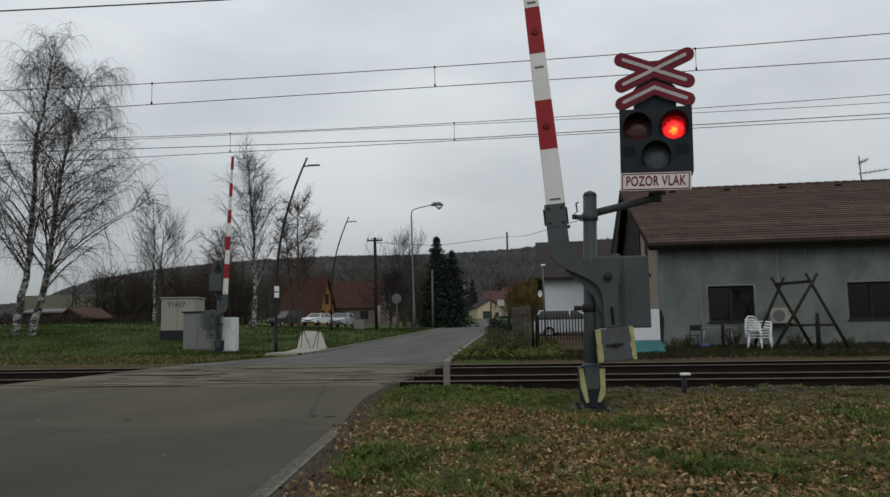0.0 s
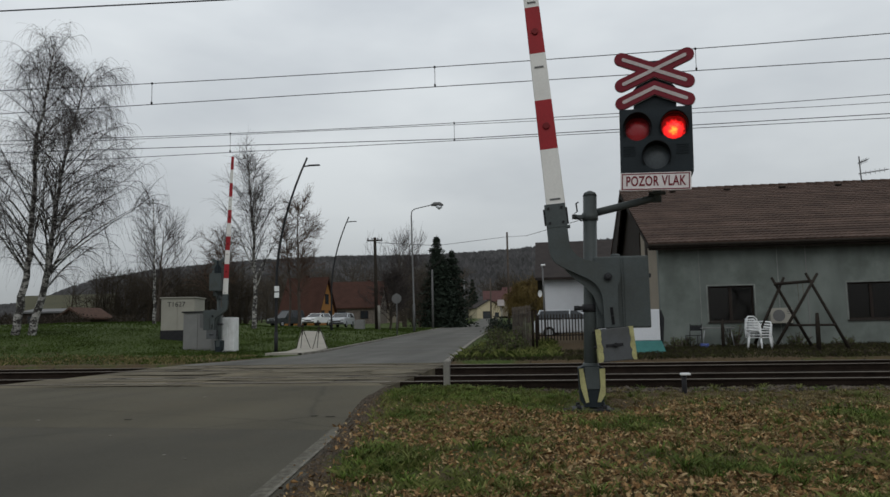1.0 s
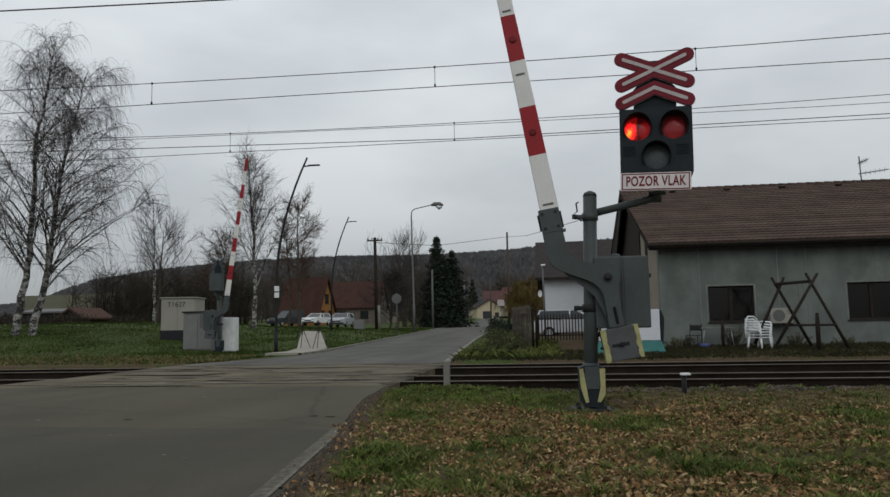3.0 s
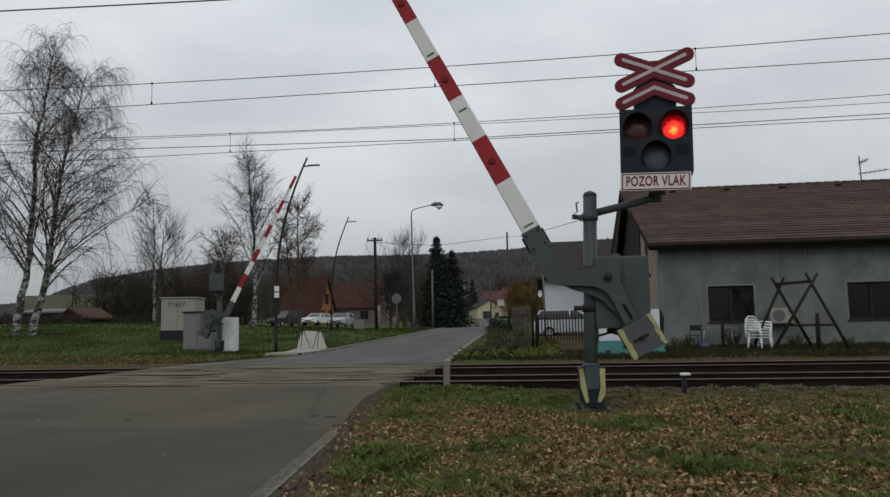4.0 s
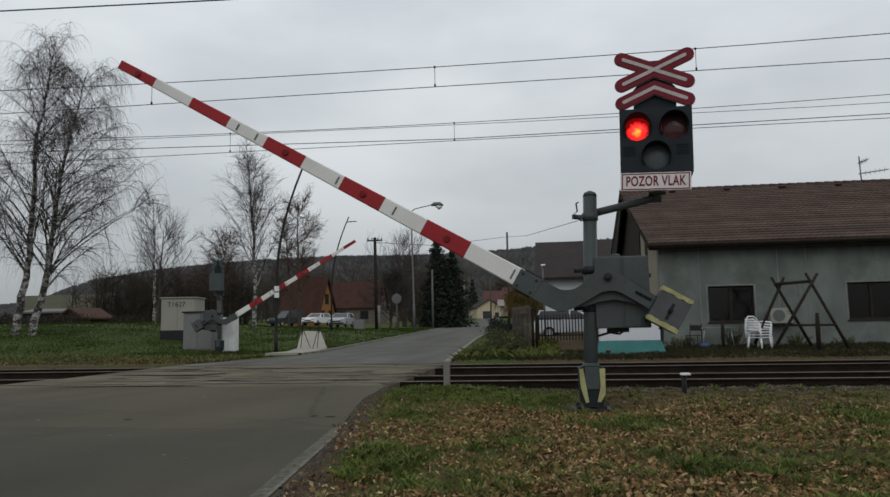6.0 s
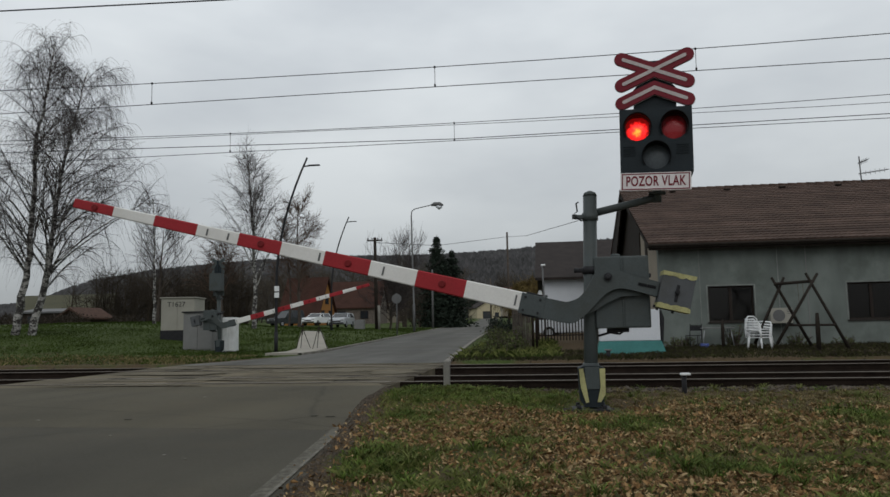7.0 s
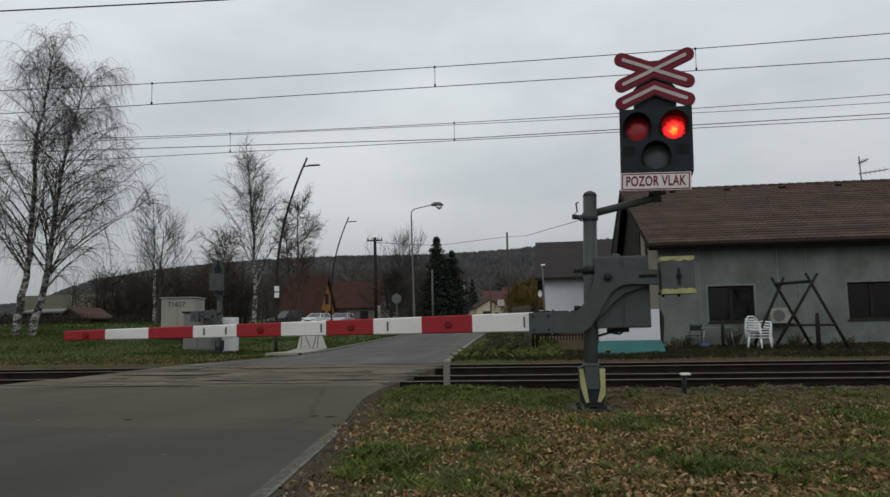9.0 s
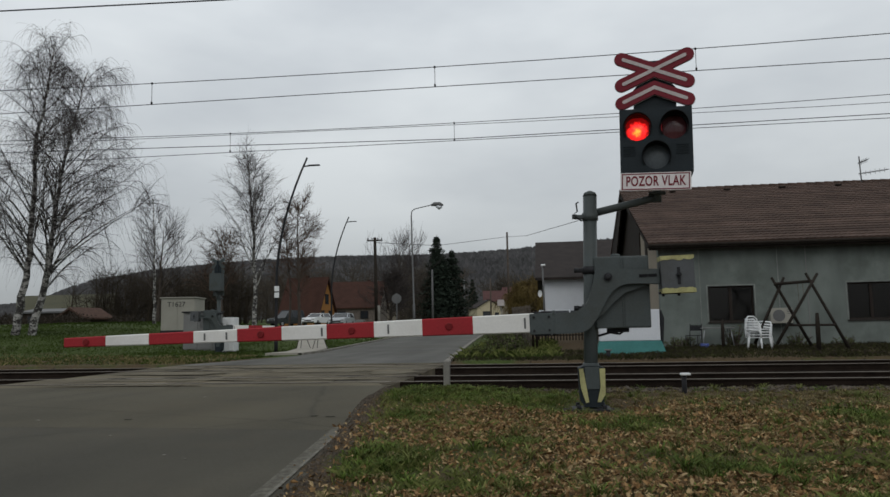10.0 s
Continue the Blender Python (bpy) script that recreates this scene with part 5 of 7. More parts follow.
def old_lamp(x, y):
    z = terrain(x, y) - 0.05
    top = thing("street_lamp", pose(x, y, z), "grey tube street lamp with a cobra head", "street lamp")
    bm = bmesh.new()
    tube(bm, [(0, 0, 0), (0, 0, 2.4), (0, 0, 2.45), (-0.12, 0, 10.0), (-0.08, 0, 10.4), (0.14, 0, 10.62), (0.6, 0, 10.72), (1.8, 0, 10.95)], [0.11, 0.11, 0.075, 0.055, 0.045, 0.042, 0.04, 0.04], 10)
    part("pole", bm, M_LAMPGREY, top)
    bm = bmesh.new()
    tube(bm, [(1.62, 0, 10.9), (1.9, 0, 10.98), (2.4, 0, 10.96), (2.7, 0, 10.86)], [0.07, 0.18, 0.2, 0.06], 10)
    part("lamp_head", bm, M_LAMPGREY, top)
    bm = bmesh.new()
    tube(bm, [(2.1, 0, 10.84), (2.35, 0, 10.68), (2.6, 0, 10.72)], [0.14, 0.22, 0.07], 10)
    part("diffuser", bm, M_CARSILVER, top, "clouded plastic diffuser")


old_lamp(-11.1, 62)


def wooden_pole(x, y, h, label, r=0.13, arms=False, lean=0.0, m=None):
    z = terrain(x, y) - 0.1
    top = thing("utility_pole", pose(x, y, z, ry=lean), label, "utility pole", "utility poles")
    bm = bmesh.new()
    tube(bm, [(0, 0, 0), (0, 0, h)], [r, r * 0.75], 10)
    part("pole", bm, m or M_BARK, top)
    if arms:
        bm = bmesh.new()
        box(bm, (0, 0, h - 0.25), (1.35, 0.12, 0.12), 0.02)
        part("crossarm", bm, M_WOODDARK, top)
        for sx in (-0.6, -0.25, 0.25, 0.6):
            bm = bmesh.new()
            tube(bm, [(sx, 0, h - 0.2), (sx, 0, h - 0.06), (sx, 0, h - 0.02)], [0.03, 0.05, 0.02], 8)
            part("insulator", bm, M_STEEL_DARK, top)
        bm = bmesh.new()
        tube(bm, [(0.2, 0, 0), (0.2, 0, 2.2)], 0.13, 8)
        part("concrete_foot", bm, M_CONCRETE, top)
    return top


wooden_pole(-14.35, 62, 8.1, "dark wooden utility pole with a crossarm", 0.17, True, -0.8, M_WOODDARK)
wooden_pole(-11.46, 75, 6.2, "plain grey concrete pole by the road", 0.12, m=M_LAMPGREY)
wooden_pole(-10.0, 92, 6.0, "plain grey concrete pole by the road", 0.13, m=M_LAMPGREY)
wooden_pole(-4.1, 85, 11.0, "tall bare wooden utility pole", 0.14)
wooden_pole(-8.0, 110, 7.0, "tall bare wooden utility pole", 0.13)
pole_top = [(-14.45, 62, 8.40), (-10.2, 70, 8.85), (-4.1, 85, 11.3)]
wire("telephone_wire", pole_top + [(-1.6, 72, 9.75), (2.28, 50, 7.94), (4.2, 36, 6.9)], 0.022, "dark telephone wire between poles and house", "village wires")

sign = thing("road_sign", pose(-10.15, 50, terrain(-10.15, 50)), "round grey back of a road sign on a pole", "road sign")
bm = bmesh.new()
tube(bm, [(0, 0, -0.05), (0, 0, 3.0)], 0.035, 8)
part("pole", bm, M_LAMPGREY, sign)
bm = bmesh.new()
tube(bm, [(0, -0.05, 2.62), (0, -0.075, 2.62)], 0.34, 24)
part("plate", bm, M_LAMPGREY, sign)
sign = thing("road_sign", pose(-3.55, 60, terrain(-3.55, 60)), "pale rectangular road sign on a thin pole", "road sign")
bm = bmesh.new()
tube(bm, [(0, 0, -0.05), (0, 0, 2.35)], 0.035, 8)
part("pole", bm, M_LAMPGREY, sign)
bm = bmesh.new()
box(bm, (0, -0.05, 2.3), (0.55, 0.03, 0.5), 0.005)
part("plate", bm, M_SIGNGREY, sign)


# ---------- cabinets by the far barrier ----------
def cabinet(name, x0, x1, y0, y1, z0, z1, m, label, lid=True, doors=1, turn=0.0):
    top = thing(name, pose((x0 + x1) / 2, y0, z0, rz=turn), label, "cabinet", "trackside cabinets")
    w, d, h = x1 - x0, y1 - y0, z1 - z0
    bm = bmesh.new()
    span(bm, (-w / 2, 0, 0), (w / 2, d, h), 0.02)
    part("body", bm, m, top)
    for i in range(doors):
        a = -w / 2 + w * i / doors
        bm = bmesh.new()
        span(bm, (a + 0.03, -0.025, h * 0.30 if doors == 1 else 0.1), (a + w / doors - 0.03, -0.002, h - 0.08), 0.006)
        part("door", bm, m, top)
    if lid:
        bm = bmesh.new()
        span(bm, (-w / 2 - 0.06, -0.08, h + 0.002), (w / 2 + 0.06, d + 0.06, h + 0.06), 0.015)
        part("lid", bm, M_STEEL_DARK if name != "transformer_cabinet" else M_CABINET, top)
    return top


tc = cabinet("transformer_cabinet", -19.75, -18.0, 36, 37.6, 0.45, 2.72, M_CABINET, "pale beige transformer cabinet on dark base", doors=2, turn=8)
bm = bmesh.new()
span(bm, (-0.89, -0.03, -0.1), (0.89, 1.62, 0.62), 0.01)
part("base", bm, M_STEEL_DARK, tc, "dark base")
cu = bpy.data.curves.new("code", "FONT")
cu.body, cu.size, cu.extrude = "T1627", 0.36, 0.003
cu.materials.append(M_STEEL_DARK)
code = new("lettering", cu)
code.parent = tc
code.matrix_basis = Matrix.Translation((-0.55, -0.032, 1.84)) @ Matrix.Rotation(math.pi / 2, 4, "X")
gc = cabinet("relay_cabinet", -16.5, -15.05, 32, 33, 0.10, 1.85, M_CABGREY, "grey concrete relay cabinet with dark lid", doors=2)
bm = bmesh.new()
span(bm, (0.1, -0.05, 1.05), (0.68, -0.03, 1.68))
part("notice", bm, M_LAMPGREY, gc)
cabinet("meter_cabinet", -14.15, -13.6, 31, 31.5, 0.05, 1.58, M_PLASTIC, "white plastic meter cabinet", doors=2, lid=False)
cabinet("post_cabinet", -16.35, -15.5, 62, 62.5, 0.45, 1.75, M_CABGREY, "small pale cabinet on the verge", lid=False, doors=1)


# ---------- path and two tripods ----------
bm = bmesh.new()
rows = [(-9.15, -10.6, 27.0), (-9.12, -10.3, 28.5), (-9.5, -10.9, 31.5), (-10.95, -12.4, 36.0), (-12.95, -14.3, 42.0), (-14.7, -15.9, 47.0)]
quads = [(bm.verts.new((r, y, terrain(r, y) + 0.09)), bm.verts.new((l, y, terrain(l, y) + 0.09))) for r, l, y in rows]
low = [(bm.verts.new(a.co - Vector((0, 0, 0.15))), bm.verts.new(b.co - Vector((0, 0, 0.15)))) for a, b in quads]
for i in range(len(rows) - 1):
    bm.faces.new((quads[i][0], quads[i][1], quads[i + 1][1], quads[i + 1][0]))
    bm.faces.new((quads[i][0], quads[i + 1][0], low[i + 1][0], low[i][0]))
    bm.faces.new((quads[i][1], quads[i + 1][1], low[i + 1][1], low[i][1]))
bm.faces.new((quads[0][0], quads[0][1], low[0][1], low[0][0]))
tagged(link("path", bm, mat("pale_concrete_slab", (0.30, 0.28, 0.24), 0.9, vary=0.15, size=1.2, fine=30)), "pale concrete path up to the parking place", "path", kind="structure")


def tripod(x, y, h):
    z = terrain(x, y) + 0.05
    top = thing("tripod", pose(x, y, z), "thin dark tripod standing on the pale path", "tripod", "tripods on the path")
    for k in range(3):
        a = radians(90 + 120 * k + 30)
        bm = bmesh.new()
        tube(bm, [(0.38 * math.cos(a), 0.38 * math.sin(a), 0), (0.03 * math.cos(a), 0.03 * math.sin(a), h * 0.85)], [0.012, 0.018], 6)
        part("leg", bm, M_WOODDARK, top)
    bm = bmesh.new()
    tube(bm, [(0, 0, h * 0.62), (0, 0, h)], 0.018, 6)
    box(bm, (0, 0, h), (0.13, 0.1, 0.09), 0.01)
    part("column", bm, M_WOODDARK, top)


tripod(-10.55, 31.2, 1.02)
tripod(-9.8, 31.2, 1.12)


# ---------- cars ----------
def car(m, paint, label, length=4.3, height=1.46, estate=True):
    """Body in one shell with a glazed upper half, wheels, lamps and bumpers."""
    top = thing("car", m, label, "car", "parked cars")
    L, W, H = length / 2, 0.86, height
    bm = bmesh.new()
    prof = [(-L, 0.32), (-L - 0.02, 0.62), (-L + 0.06, 0.92), (-L * 0.45, 1.0), (L * 0.92, 1.0), (L, 0.88), (L + 0.01, 0.5), (L - 0.04, 0.30)]
    prism(bm, prof, -W, W)
    bmesh.ops.bevel(bm, geom=bm.edges[:], offset=0.05, segments=2, affect="EDGES")
    part("body", bm, paint, top)
    back = L * 0.93 if estate else L * 0.62
    bm = bmesh.new()
    low = [(-L * 0.42, 0.99), (back, 0.99)]
    up = [(-L * 0.05, H - 0.03), (back - (0.18 if estate else 0.45), H - 0.03)]
    q = []
    for (x, z), w in ((low[0], W - 0.03), (low[1], W - 0.03), (up[1], W - 0.20), (up[0], W - 0.20)):
        q.append((bm.verts.new((x, -w, z)), bm.verts.new((x, w, z))))
    for i in range(4):
        a, b = q[i], q[(i + 1) % 4]
        bm.faces.new((a[0], b[0], b[1], a[1]))
    bm.faces.new([p[0] for p in q])
    bm.faces.new([p[1] for p in q][::-1])
    part("glazing", bm, M_CARGLASS, top, "dark glazing")
    bm = bmesh.new()
    span(bm, (up[0][0] - 0.06, -W + 0.19, H - 0.05), (up[1][0] + 0.05, W - 0.19, H), 0.02)
    for sx in (-1, 1):
        for x0, x1, dx in ((low[0][0], up[0][0], 0), (0.25, 0.25, 0), (low[1][0], up[1][0], 0)):
            tube(bm, [(x0, sx * (W - 0.02), 0.98), (x1, sx * (W - 0.19), H - 0.03)], 0.04, 6)
    part("roof", bm, paint, top)
    for x in (-L * 0.62, L * 0.62):
        for sy in (-1, 1):
            bm = bmesh.new()
            tube(bm, [(x, sy * (W - 0.16), 0.31), (x, sy * (W + 0.012), 0.31)], 0.31, 18)
            wheel = part("wheel", bm, M_TYRE, top)
            bm = bmesh.new()
            tube(bm, [(x, sy * (W + 0.012), 0.31), (x, sy * (W + 0.022), 0.31)], 0.19, 14)
            part("rim", bm, M_ALU, wheel)
    for sy in (-1, 1):
        bm = bmesh.new()
        box(bm, (-L + 0.03, sy * 0.62, 0.74), (0.12, 0.34, 0.14), 0.03)
        part("headlight", bm, M_ALU, top)
        bm = bmesh.new()
        box(bm, (-L * 0.35, sy * (W + 0.07), 1.0), (0.1, 0.14, 0.12), 0.02)
        part("mirror", bm, paint, top)
    bm = bmesh.new()
    box(bm, (-L - 0.02, 0, 0.62), (0.05, 0.9, 0.12), 0.01)
    box(bm, (-L - 0.01, 0, 0.42), (0.06, 1.5, 0.14), 0.02)
    part("grille", bm, M_STEEL_DARK, top)
    return top


car(pose(-26.67, 84.0, 1.42, rz=80), M_CARWHITE, "white estate car parked beside an orange house", 4.3)
car(pose(-20.83, 74.0, 1.15, rz=90), M_CARSILVER, "silver hatchback parked on the grass edge", 4.0)
car(pose(-30.35, 84.0, 1.42, rz=62), M_CARGREY, "grey van parked under bare trees, paint darkened for shade", 4.6, 1.9)
car(pose(1.6, 38.5, 0.28, rz=170), M_CARSILVER, "silver car parked behind the picket fence", 4.2)


# ---------- village houses ----------
def small_house(name, m, w, d, wall_h, ridge_h, wall_m, roof_m, label, windows=(), gable_front=True, over=0.35, chimney=True):
    """Walls, gables and a pitched roof; front faces -y. Windows are (x0, x1, z0, z1) on the front."""
    top = thing("house", m, label, "house", "village houses")
    bm = bmesh.new()
    if gable_front:
        prism(bm, [(-w / 2, -0.5), (w / 2, -0.5), (w / 2, wall_h), (0, ridge_h), (-w / 2, wall_h)], 0, d)
    else:
        prism(bm, [(0, -0.5), (d, -0.5), (d, wall_h), (d / 2, ridge_h), (0, wall_h)], -w / 2, w / 2)
        for v in bm.verts:
            v.co = Vector((v.co.y, v.co.x, v.co.z))
    part("wall", bm, wall_m, top)
    bm = bmesh.new()
    t = 0.18
    if gable_front:
        k = (ridge_h - wall_h) / (w / 2)
        e = w / 2 + over
        ze = ridge_h - k * e
        prism(bm, [(-e, ze + 0.03), (0, ridge_h + 0.03), (e, ze + 0.03), (e, ze + t), (0, ridge_h + t + 0.04), (-e, ze + t)], -over, d + over)
    else:
        k = (ridge_h - wall_h) / (d / 2)
        e = d / 2 + over
        ze = ridge_h - k * e
        prism(bm, [(d / 2 - e, ze + 0.03), (d / 2, ridge_h + 0.03), (d / 2 + e, ze + 0.03), (d / 2 + e, ze + t), (d / 2, ridge_h + t + 0.04), (d / 2 - e, ze + t)], -w / 2 - over, w / 2 + over)
        for v in bm.verts:
            v.co = Vector((v.co.y, v.co.x, v.co.z))
    roof = part("roof", bm, roof_m, top)
    if chimney:
        bm = bmesh.new()
        cx, cy = (w * 0.15, d * 0.6) if gable_front else (w * 0.2, d * 0.55)
        span(bm, (cx - 0.22, cy - 0.22, ridge_h - 1.2), (cx + 0.22, cy + 0.22, ridge_h + 0.5), 0.02)
        part("chimney", bm, M_ROOFRED, roof)
    for a, b, c, e in windows:
        bm = bmesh.new()
        span(bm, (a, -0.06, c), (b, 0.02, e), 0.01)
        win = part("window", bm, M_FRAME, top)
        bm = bmesh.new()
        mid = (a + b) / 2
        for p, q in ((a + 0.08, mid - 0.03), (mid + 0.03, b - 0.08)):
            span(bm, (p, -0.072, c + 0.08), (q, -0.061, e - 0.08))
        part("pane", bm, M_CARGLASS, win)
    return top


# orange gabled house and its dark-roofed neighbour
small_house("house", pose(-27.9, 92, 1.5, rz=82), 5.4, 5.2, 1.3, 6.0, M_ORANGE, M_ROOFRED, "orange rendered gabled house with red-brown roof", [(-0.45, 0.55, 2.7, 4.0), (-1.6, -0.7, 0.8, 1.9), (0.6, 1.5, 0.8, 1.9)])
small_house("house", pose(-28.02, 106, 1.6, rz=4), 7.4, 9, 2.6, 6.4, M_WOODGREY, M_ROOFRED, "low house with a broad dark red roof", [(-2.4, -1.2, 0.8, 2.0), (1, 2.2, 0.8, 2.0)], False)
small_house("house", pose(-29.07, 120, 2.0, rz=-20), 4.6, 8, 3.48, 5.68, M_CREAM, M_ROOFDARK, "cream gabled house behind bare trees", [(-0.5, 0.5, 3.08, 4.18)])
small_house("house", pose(-12.9, 172, 2.6, rz=20), 6.0, 8, 2.7, 4.4, M_PALEYELLOW, M_ROOFDARK, "small pale yellow house with brown doors", [(-1.6, 0.6, 0.0, 1.9), (1.3, 2.3, 0.4, 1.6)])
small_house("house", pose(-12.4, 205, 4.2, rz=5), 8.6, 8, 3.8, 6.6, M_CREAM, M_ROOFFAR, "distant house with a red tiled roof", [(-2, -1, 1.5, 2.7)], False)
small_house("house", pose(-8.5, 230, 5.0, rz=0), 9.0, 8, 4.5, 8.0, M_CREAM, M_ROOFFAR, "distant house with a red tiled roof", [(-2, -1, 1.5, 2.7)], False)
# white house behind the fence
small_house("house", pose(4.6, 42, 0.4, rz=0), 9.2, 14, 3.25, 5.85, M_WHITEWALL, M_ROOFDARK, "white rendered house with dark brown tiled roof", [], False, 0.5)
# sheds at the foot of the field
small_house("house", pose(-44.0, 60, 1.35, rz=4), 4.2, 4, 1.5, 1.75, M_WOODDARK, M_LAMPGREY, "low grey shed with a pale sheet roof", [(1.0, 1.9, 0.5, 1.3), (-1.6, -0.6, 0.3, 1.3)], False, 0.2, False)
small_house("house", pose(-38.6, 56, 1.35, rz=-12), 2.5, 2.6, 0.95, 1.6, M_WOODDARK, mat("dull_reddish_boards", (0.075, 0.045, 0.034), 0.9), "small dark shed with reddish-brown roof boards", [], True, 0.35, False)


# ---------- yard of the grey house ----------
def yard_gate():
    top = thing("wooden_gate", pose(-0.52, 27, -0.05, rz=0), "open weathered grey wooden board gate", "gate")
    ends = ((0.0, 0.0), (-0.95, 6.0))
    n = 14
    for i in range(n):
        t = (i + 0.5) / n
        x, y = ends[0][0] + (ends[1][0] - ends[0][0]) * t, ends[0][1] + (ends[1][1] - ends[0][1]) * t
        bm = bmesh.new()
        box(bm, (x, y, 0.98 + 0.16 * t), (0.03, 0.40, 1.55 - 0.14 * t), 0.006)
        part("board", bm, M_WOODGREY, top)
    for z in (0.5, 1.5):
        bm = bmesh.new()
        tube(bm, [(0.03, 0.0, z), (-0.92, 6.0, z)], 0.04, 6)
        part("rail", bm, M_WOODGREY, top)
    bm = bmesh.new()
    box(bm, (-0.25, 1.2, 0.95), (0.02, 0.5, 0.8), 0.004, pose(0.02, 0, 0))
    part("pale_patch", bm, M_CONCRETE, top)
    for x in (0.06, 0.19):
        bm = bmesh.new()
        tube(bm, [(x, -0.05, -0.05), (x, -0.05, 1.58)], 0.045, 8)
        part("post", bm, M_RAIL, top, "rusty steel post")


yard_gate()


def picket_fence():
    top = thing("picket_fence", pose(-0.35, 32, 0.12), "dark picket fence before parked car", "fence")
    for z in (0.42, 1.12):
        bm = bmesh.new()
        span(bm, (0, 0.03, z - 0.025), (4.4, 0.06, z + 0.025))
        part("rail", bm, M_WOODDARK, top)
    for i in range(34):
        x = 0.06 + 0.13 * i
        bm = bmesh.new()
        prism(bm, [(x - 0.025, 0.2), (x + 0.025, 0.2), (x + 0.025, 1.30), (x, 1.35), (x - 0.025, 1.30)], 0, 0.022)
        part("picket", bm, M_WOODDARK, top)
    for x in (0, 2.2, 4.4):
        bm = bmesh.new()
        box(bm, (x, 0.1, 0.62), (0.08, 0.08, 1.3), 0.006)
        part("post", bm, M_WOODDARK, top)


picket_fence()
pole = thing("garden_lamp", pose(0.0, 33.5, 0.2), "slim grey garden pole with small white lamp", "lamp")
bm = bmesh.new()
tube(bm, [(0, 0, 0), (-0.05, 0, 3.45)], [0.05, 0.035], 8)
part("pole", bm, M_LAMPGREY, pole)
bm = bmesh.new()
tube(bm, [(-0.12, 0, 3.47), (0.08, 0, 3.5)], 0.05, 8)
part("lamp_head", bm, M_PLASTIC, pole)
dish = thing("satellite_dish", pose(-0.25, 41.7, 2.75), "white satellite dish on a house wall", "dish")
bm = bmesh.new()
lens_disc(bm, 0, 0, 0.2, 0, -0.05)
for v in bm.verts:
    v.co.x *= 0.6
part("reflector", bm, M_PLASTIC, dish)

# white stall with a teal flared skirt
stall = thing("garden_stall", pose(2.65, 24, 0.02), "white panel stall with a flared teal skirt", "stall")
bm = bmesh.new()
prism(bm, [(-0.95, 0.42), (0.93, 0.42), (0.93, 1.40), (0.42, 1.40), (0.40, 0.98), (-0.95, 0.98)], 0, 0.5)
bmesh.ops.bevel(bm, geom=bm.edges[:], offset=0.015, segments=2, affect="EDGES")
part("panel", bm, M_WHITEWALL, stall)
bm = bmesh.new()
v = [[bm.verts.new(p) for p in ((-w, -o, z), (w, -o, z), (w, 0.5 + o, z), (-w, 0.5 + o, z))] for w, o, z in ((1.08, 0.16, 0.0), (0.95, 0.02, 0.415))]
for i in range(4):
    bm.faces.new((v[0][i], v[0][(i + 1) % 4], v[1][(i + 1) % 4], v[1][i]))
bm.faces.new(v[0])
bm.faces.new(v[1])
part("skirt", bm, M_TEAL, stall, "teal painted skirt")
bm = bmesh.new()
prism(bm, [(0.97, 0.3), (1.02, 0.3), (1.08, 1.1), (1.0, 1.36), (0.97, 1.38)], 0.05, 0.4)
part("folded_cover", bm, M_STEEL_DARK, stall, "dark folded cover")


def swing_frame():
    z = 0.10
    top = thing("swing_frame", pose(0, 0, z), "dark round-pole garden swing frame without swing", "swing frame")
    legs = [((6.59, 24.70, 0.17), (7.54, 24.50, 2.25)), ((8.36, 24.90, 0.08), (7.18, 24.55, 2.26)), ((7.06, 24.00, 0.18), (8.46, 24.25, 2.33)), ((9.18, 24.00, -0.08), (8.13, 24.30, 2.36))]
    for a, b in legs:
        bm = bmesh.new()
        tube(bm, [a, b], [0.05, 0.042], 9)
        part("leg", bm, M_WOODDARK, top)
    bm = bmesh.new()
    tube(bm, [(7.22, 24.50, 2.04), (8.37, 24.30, 2.10)], 0.05, 9)
    part("top_beam", bm, M_WOODDARK, top)
    bm = bmesh.new()
    tube(bm, [(7.41, 24.10, 0.74), (8.79, 24.00, 0.73)], 0.035, 8)
    part("brace", bm, M_WOODDARK, top)
    for x, h in ((7.9, 0.95), (8.05, 0.65)):
        bm = bmesh.new()
        tube(bm, [(x, 24.4, 2.1), (x + 0.02, 24.4, 2.1 - h)], 0.008, 5)
        part("rope", bm, M_WOODGREY, top)


swing_frame()


def stake(x, y, h, r, label):
    z = ground_z(x, y)
    bm = bmesh.new()
    tube(bm, [(x, y, z - 0.05), (x + 0.01, y, z + h * 0.7), (x + 0.015, y, z + h)], [r, r, r * 0.7], 8)
    tagged(link("stake", bm, M_WOODDARK), label, "stake", "garden stakes")


stake(8.13, 23.6, 1.14, 0.07, "dark wooden stake in the yard")
stake(5.69, 25, 0.95, 0.055, "dark wooden stake in the yard")


def ac_unit():
    top = thing("air_conditioner", pose(7.66, 26.55, 0.90), "pale outdoor air conditioner on the house wall", "air conditioner")
    bm = bmesh.new()
    span(bm, (0, 0, 0), (0.72, 0.30, 0.52), 0.015)
    part("casing", bm, M_CABINET, top)
    bm = bmesh.new()
    tube(bm, [(0.27, 0.02, 0.26), (0.27, -0.012, 0.26)], 0.20, 24)
    part("fan_grille", bm, M_LAMPGREY, top)
    bm = bmesh.new()
    for k in range(3):
        span(bm, (0.54, -0.008, 0.32 + 0.06 * k), (0.68, 0.002, 0.34 + 0.06 * k))
    part("vents", bm, M_LAMPGREY, top)
    for x in (0.1, 0.7):
        bm = bmesh.new()
        span(bm, (x - 0.02, 0.0, -0.05), (x + 0.02, 0.45, -0.003))
        part("bracket", bm, M_STEEL_DARK, top)


ac_unit()


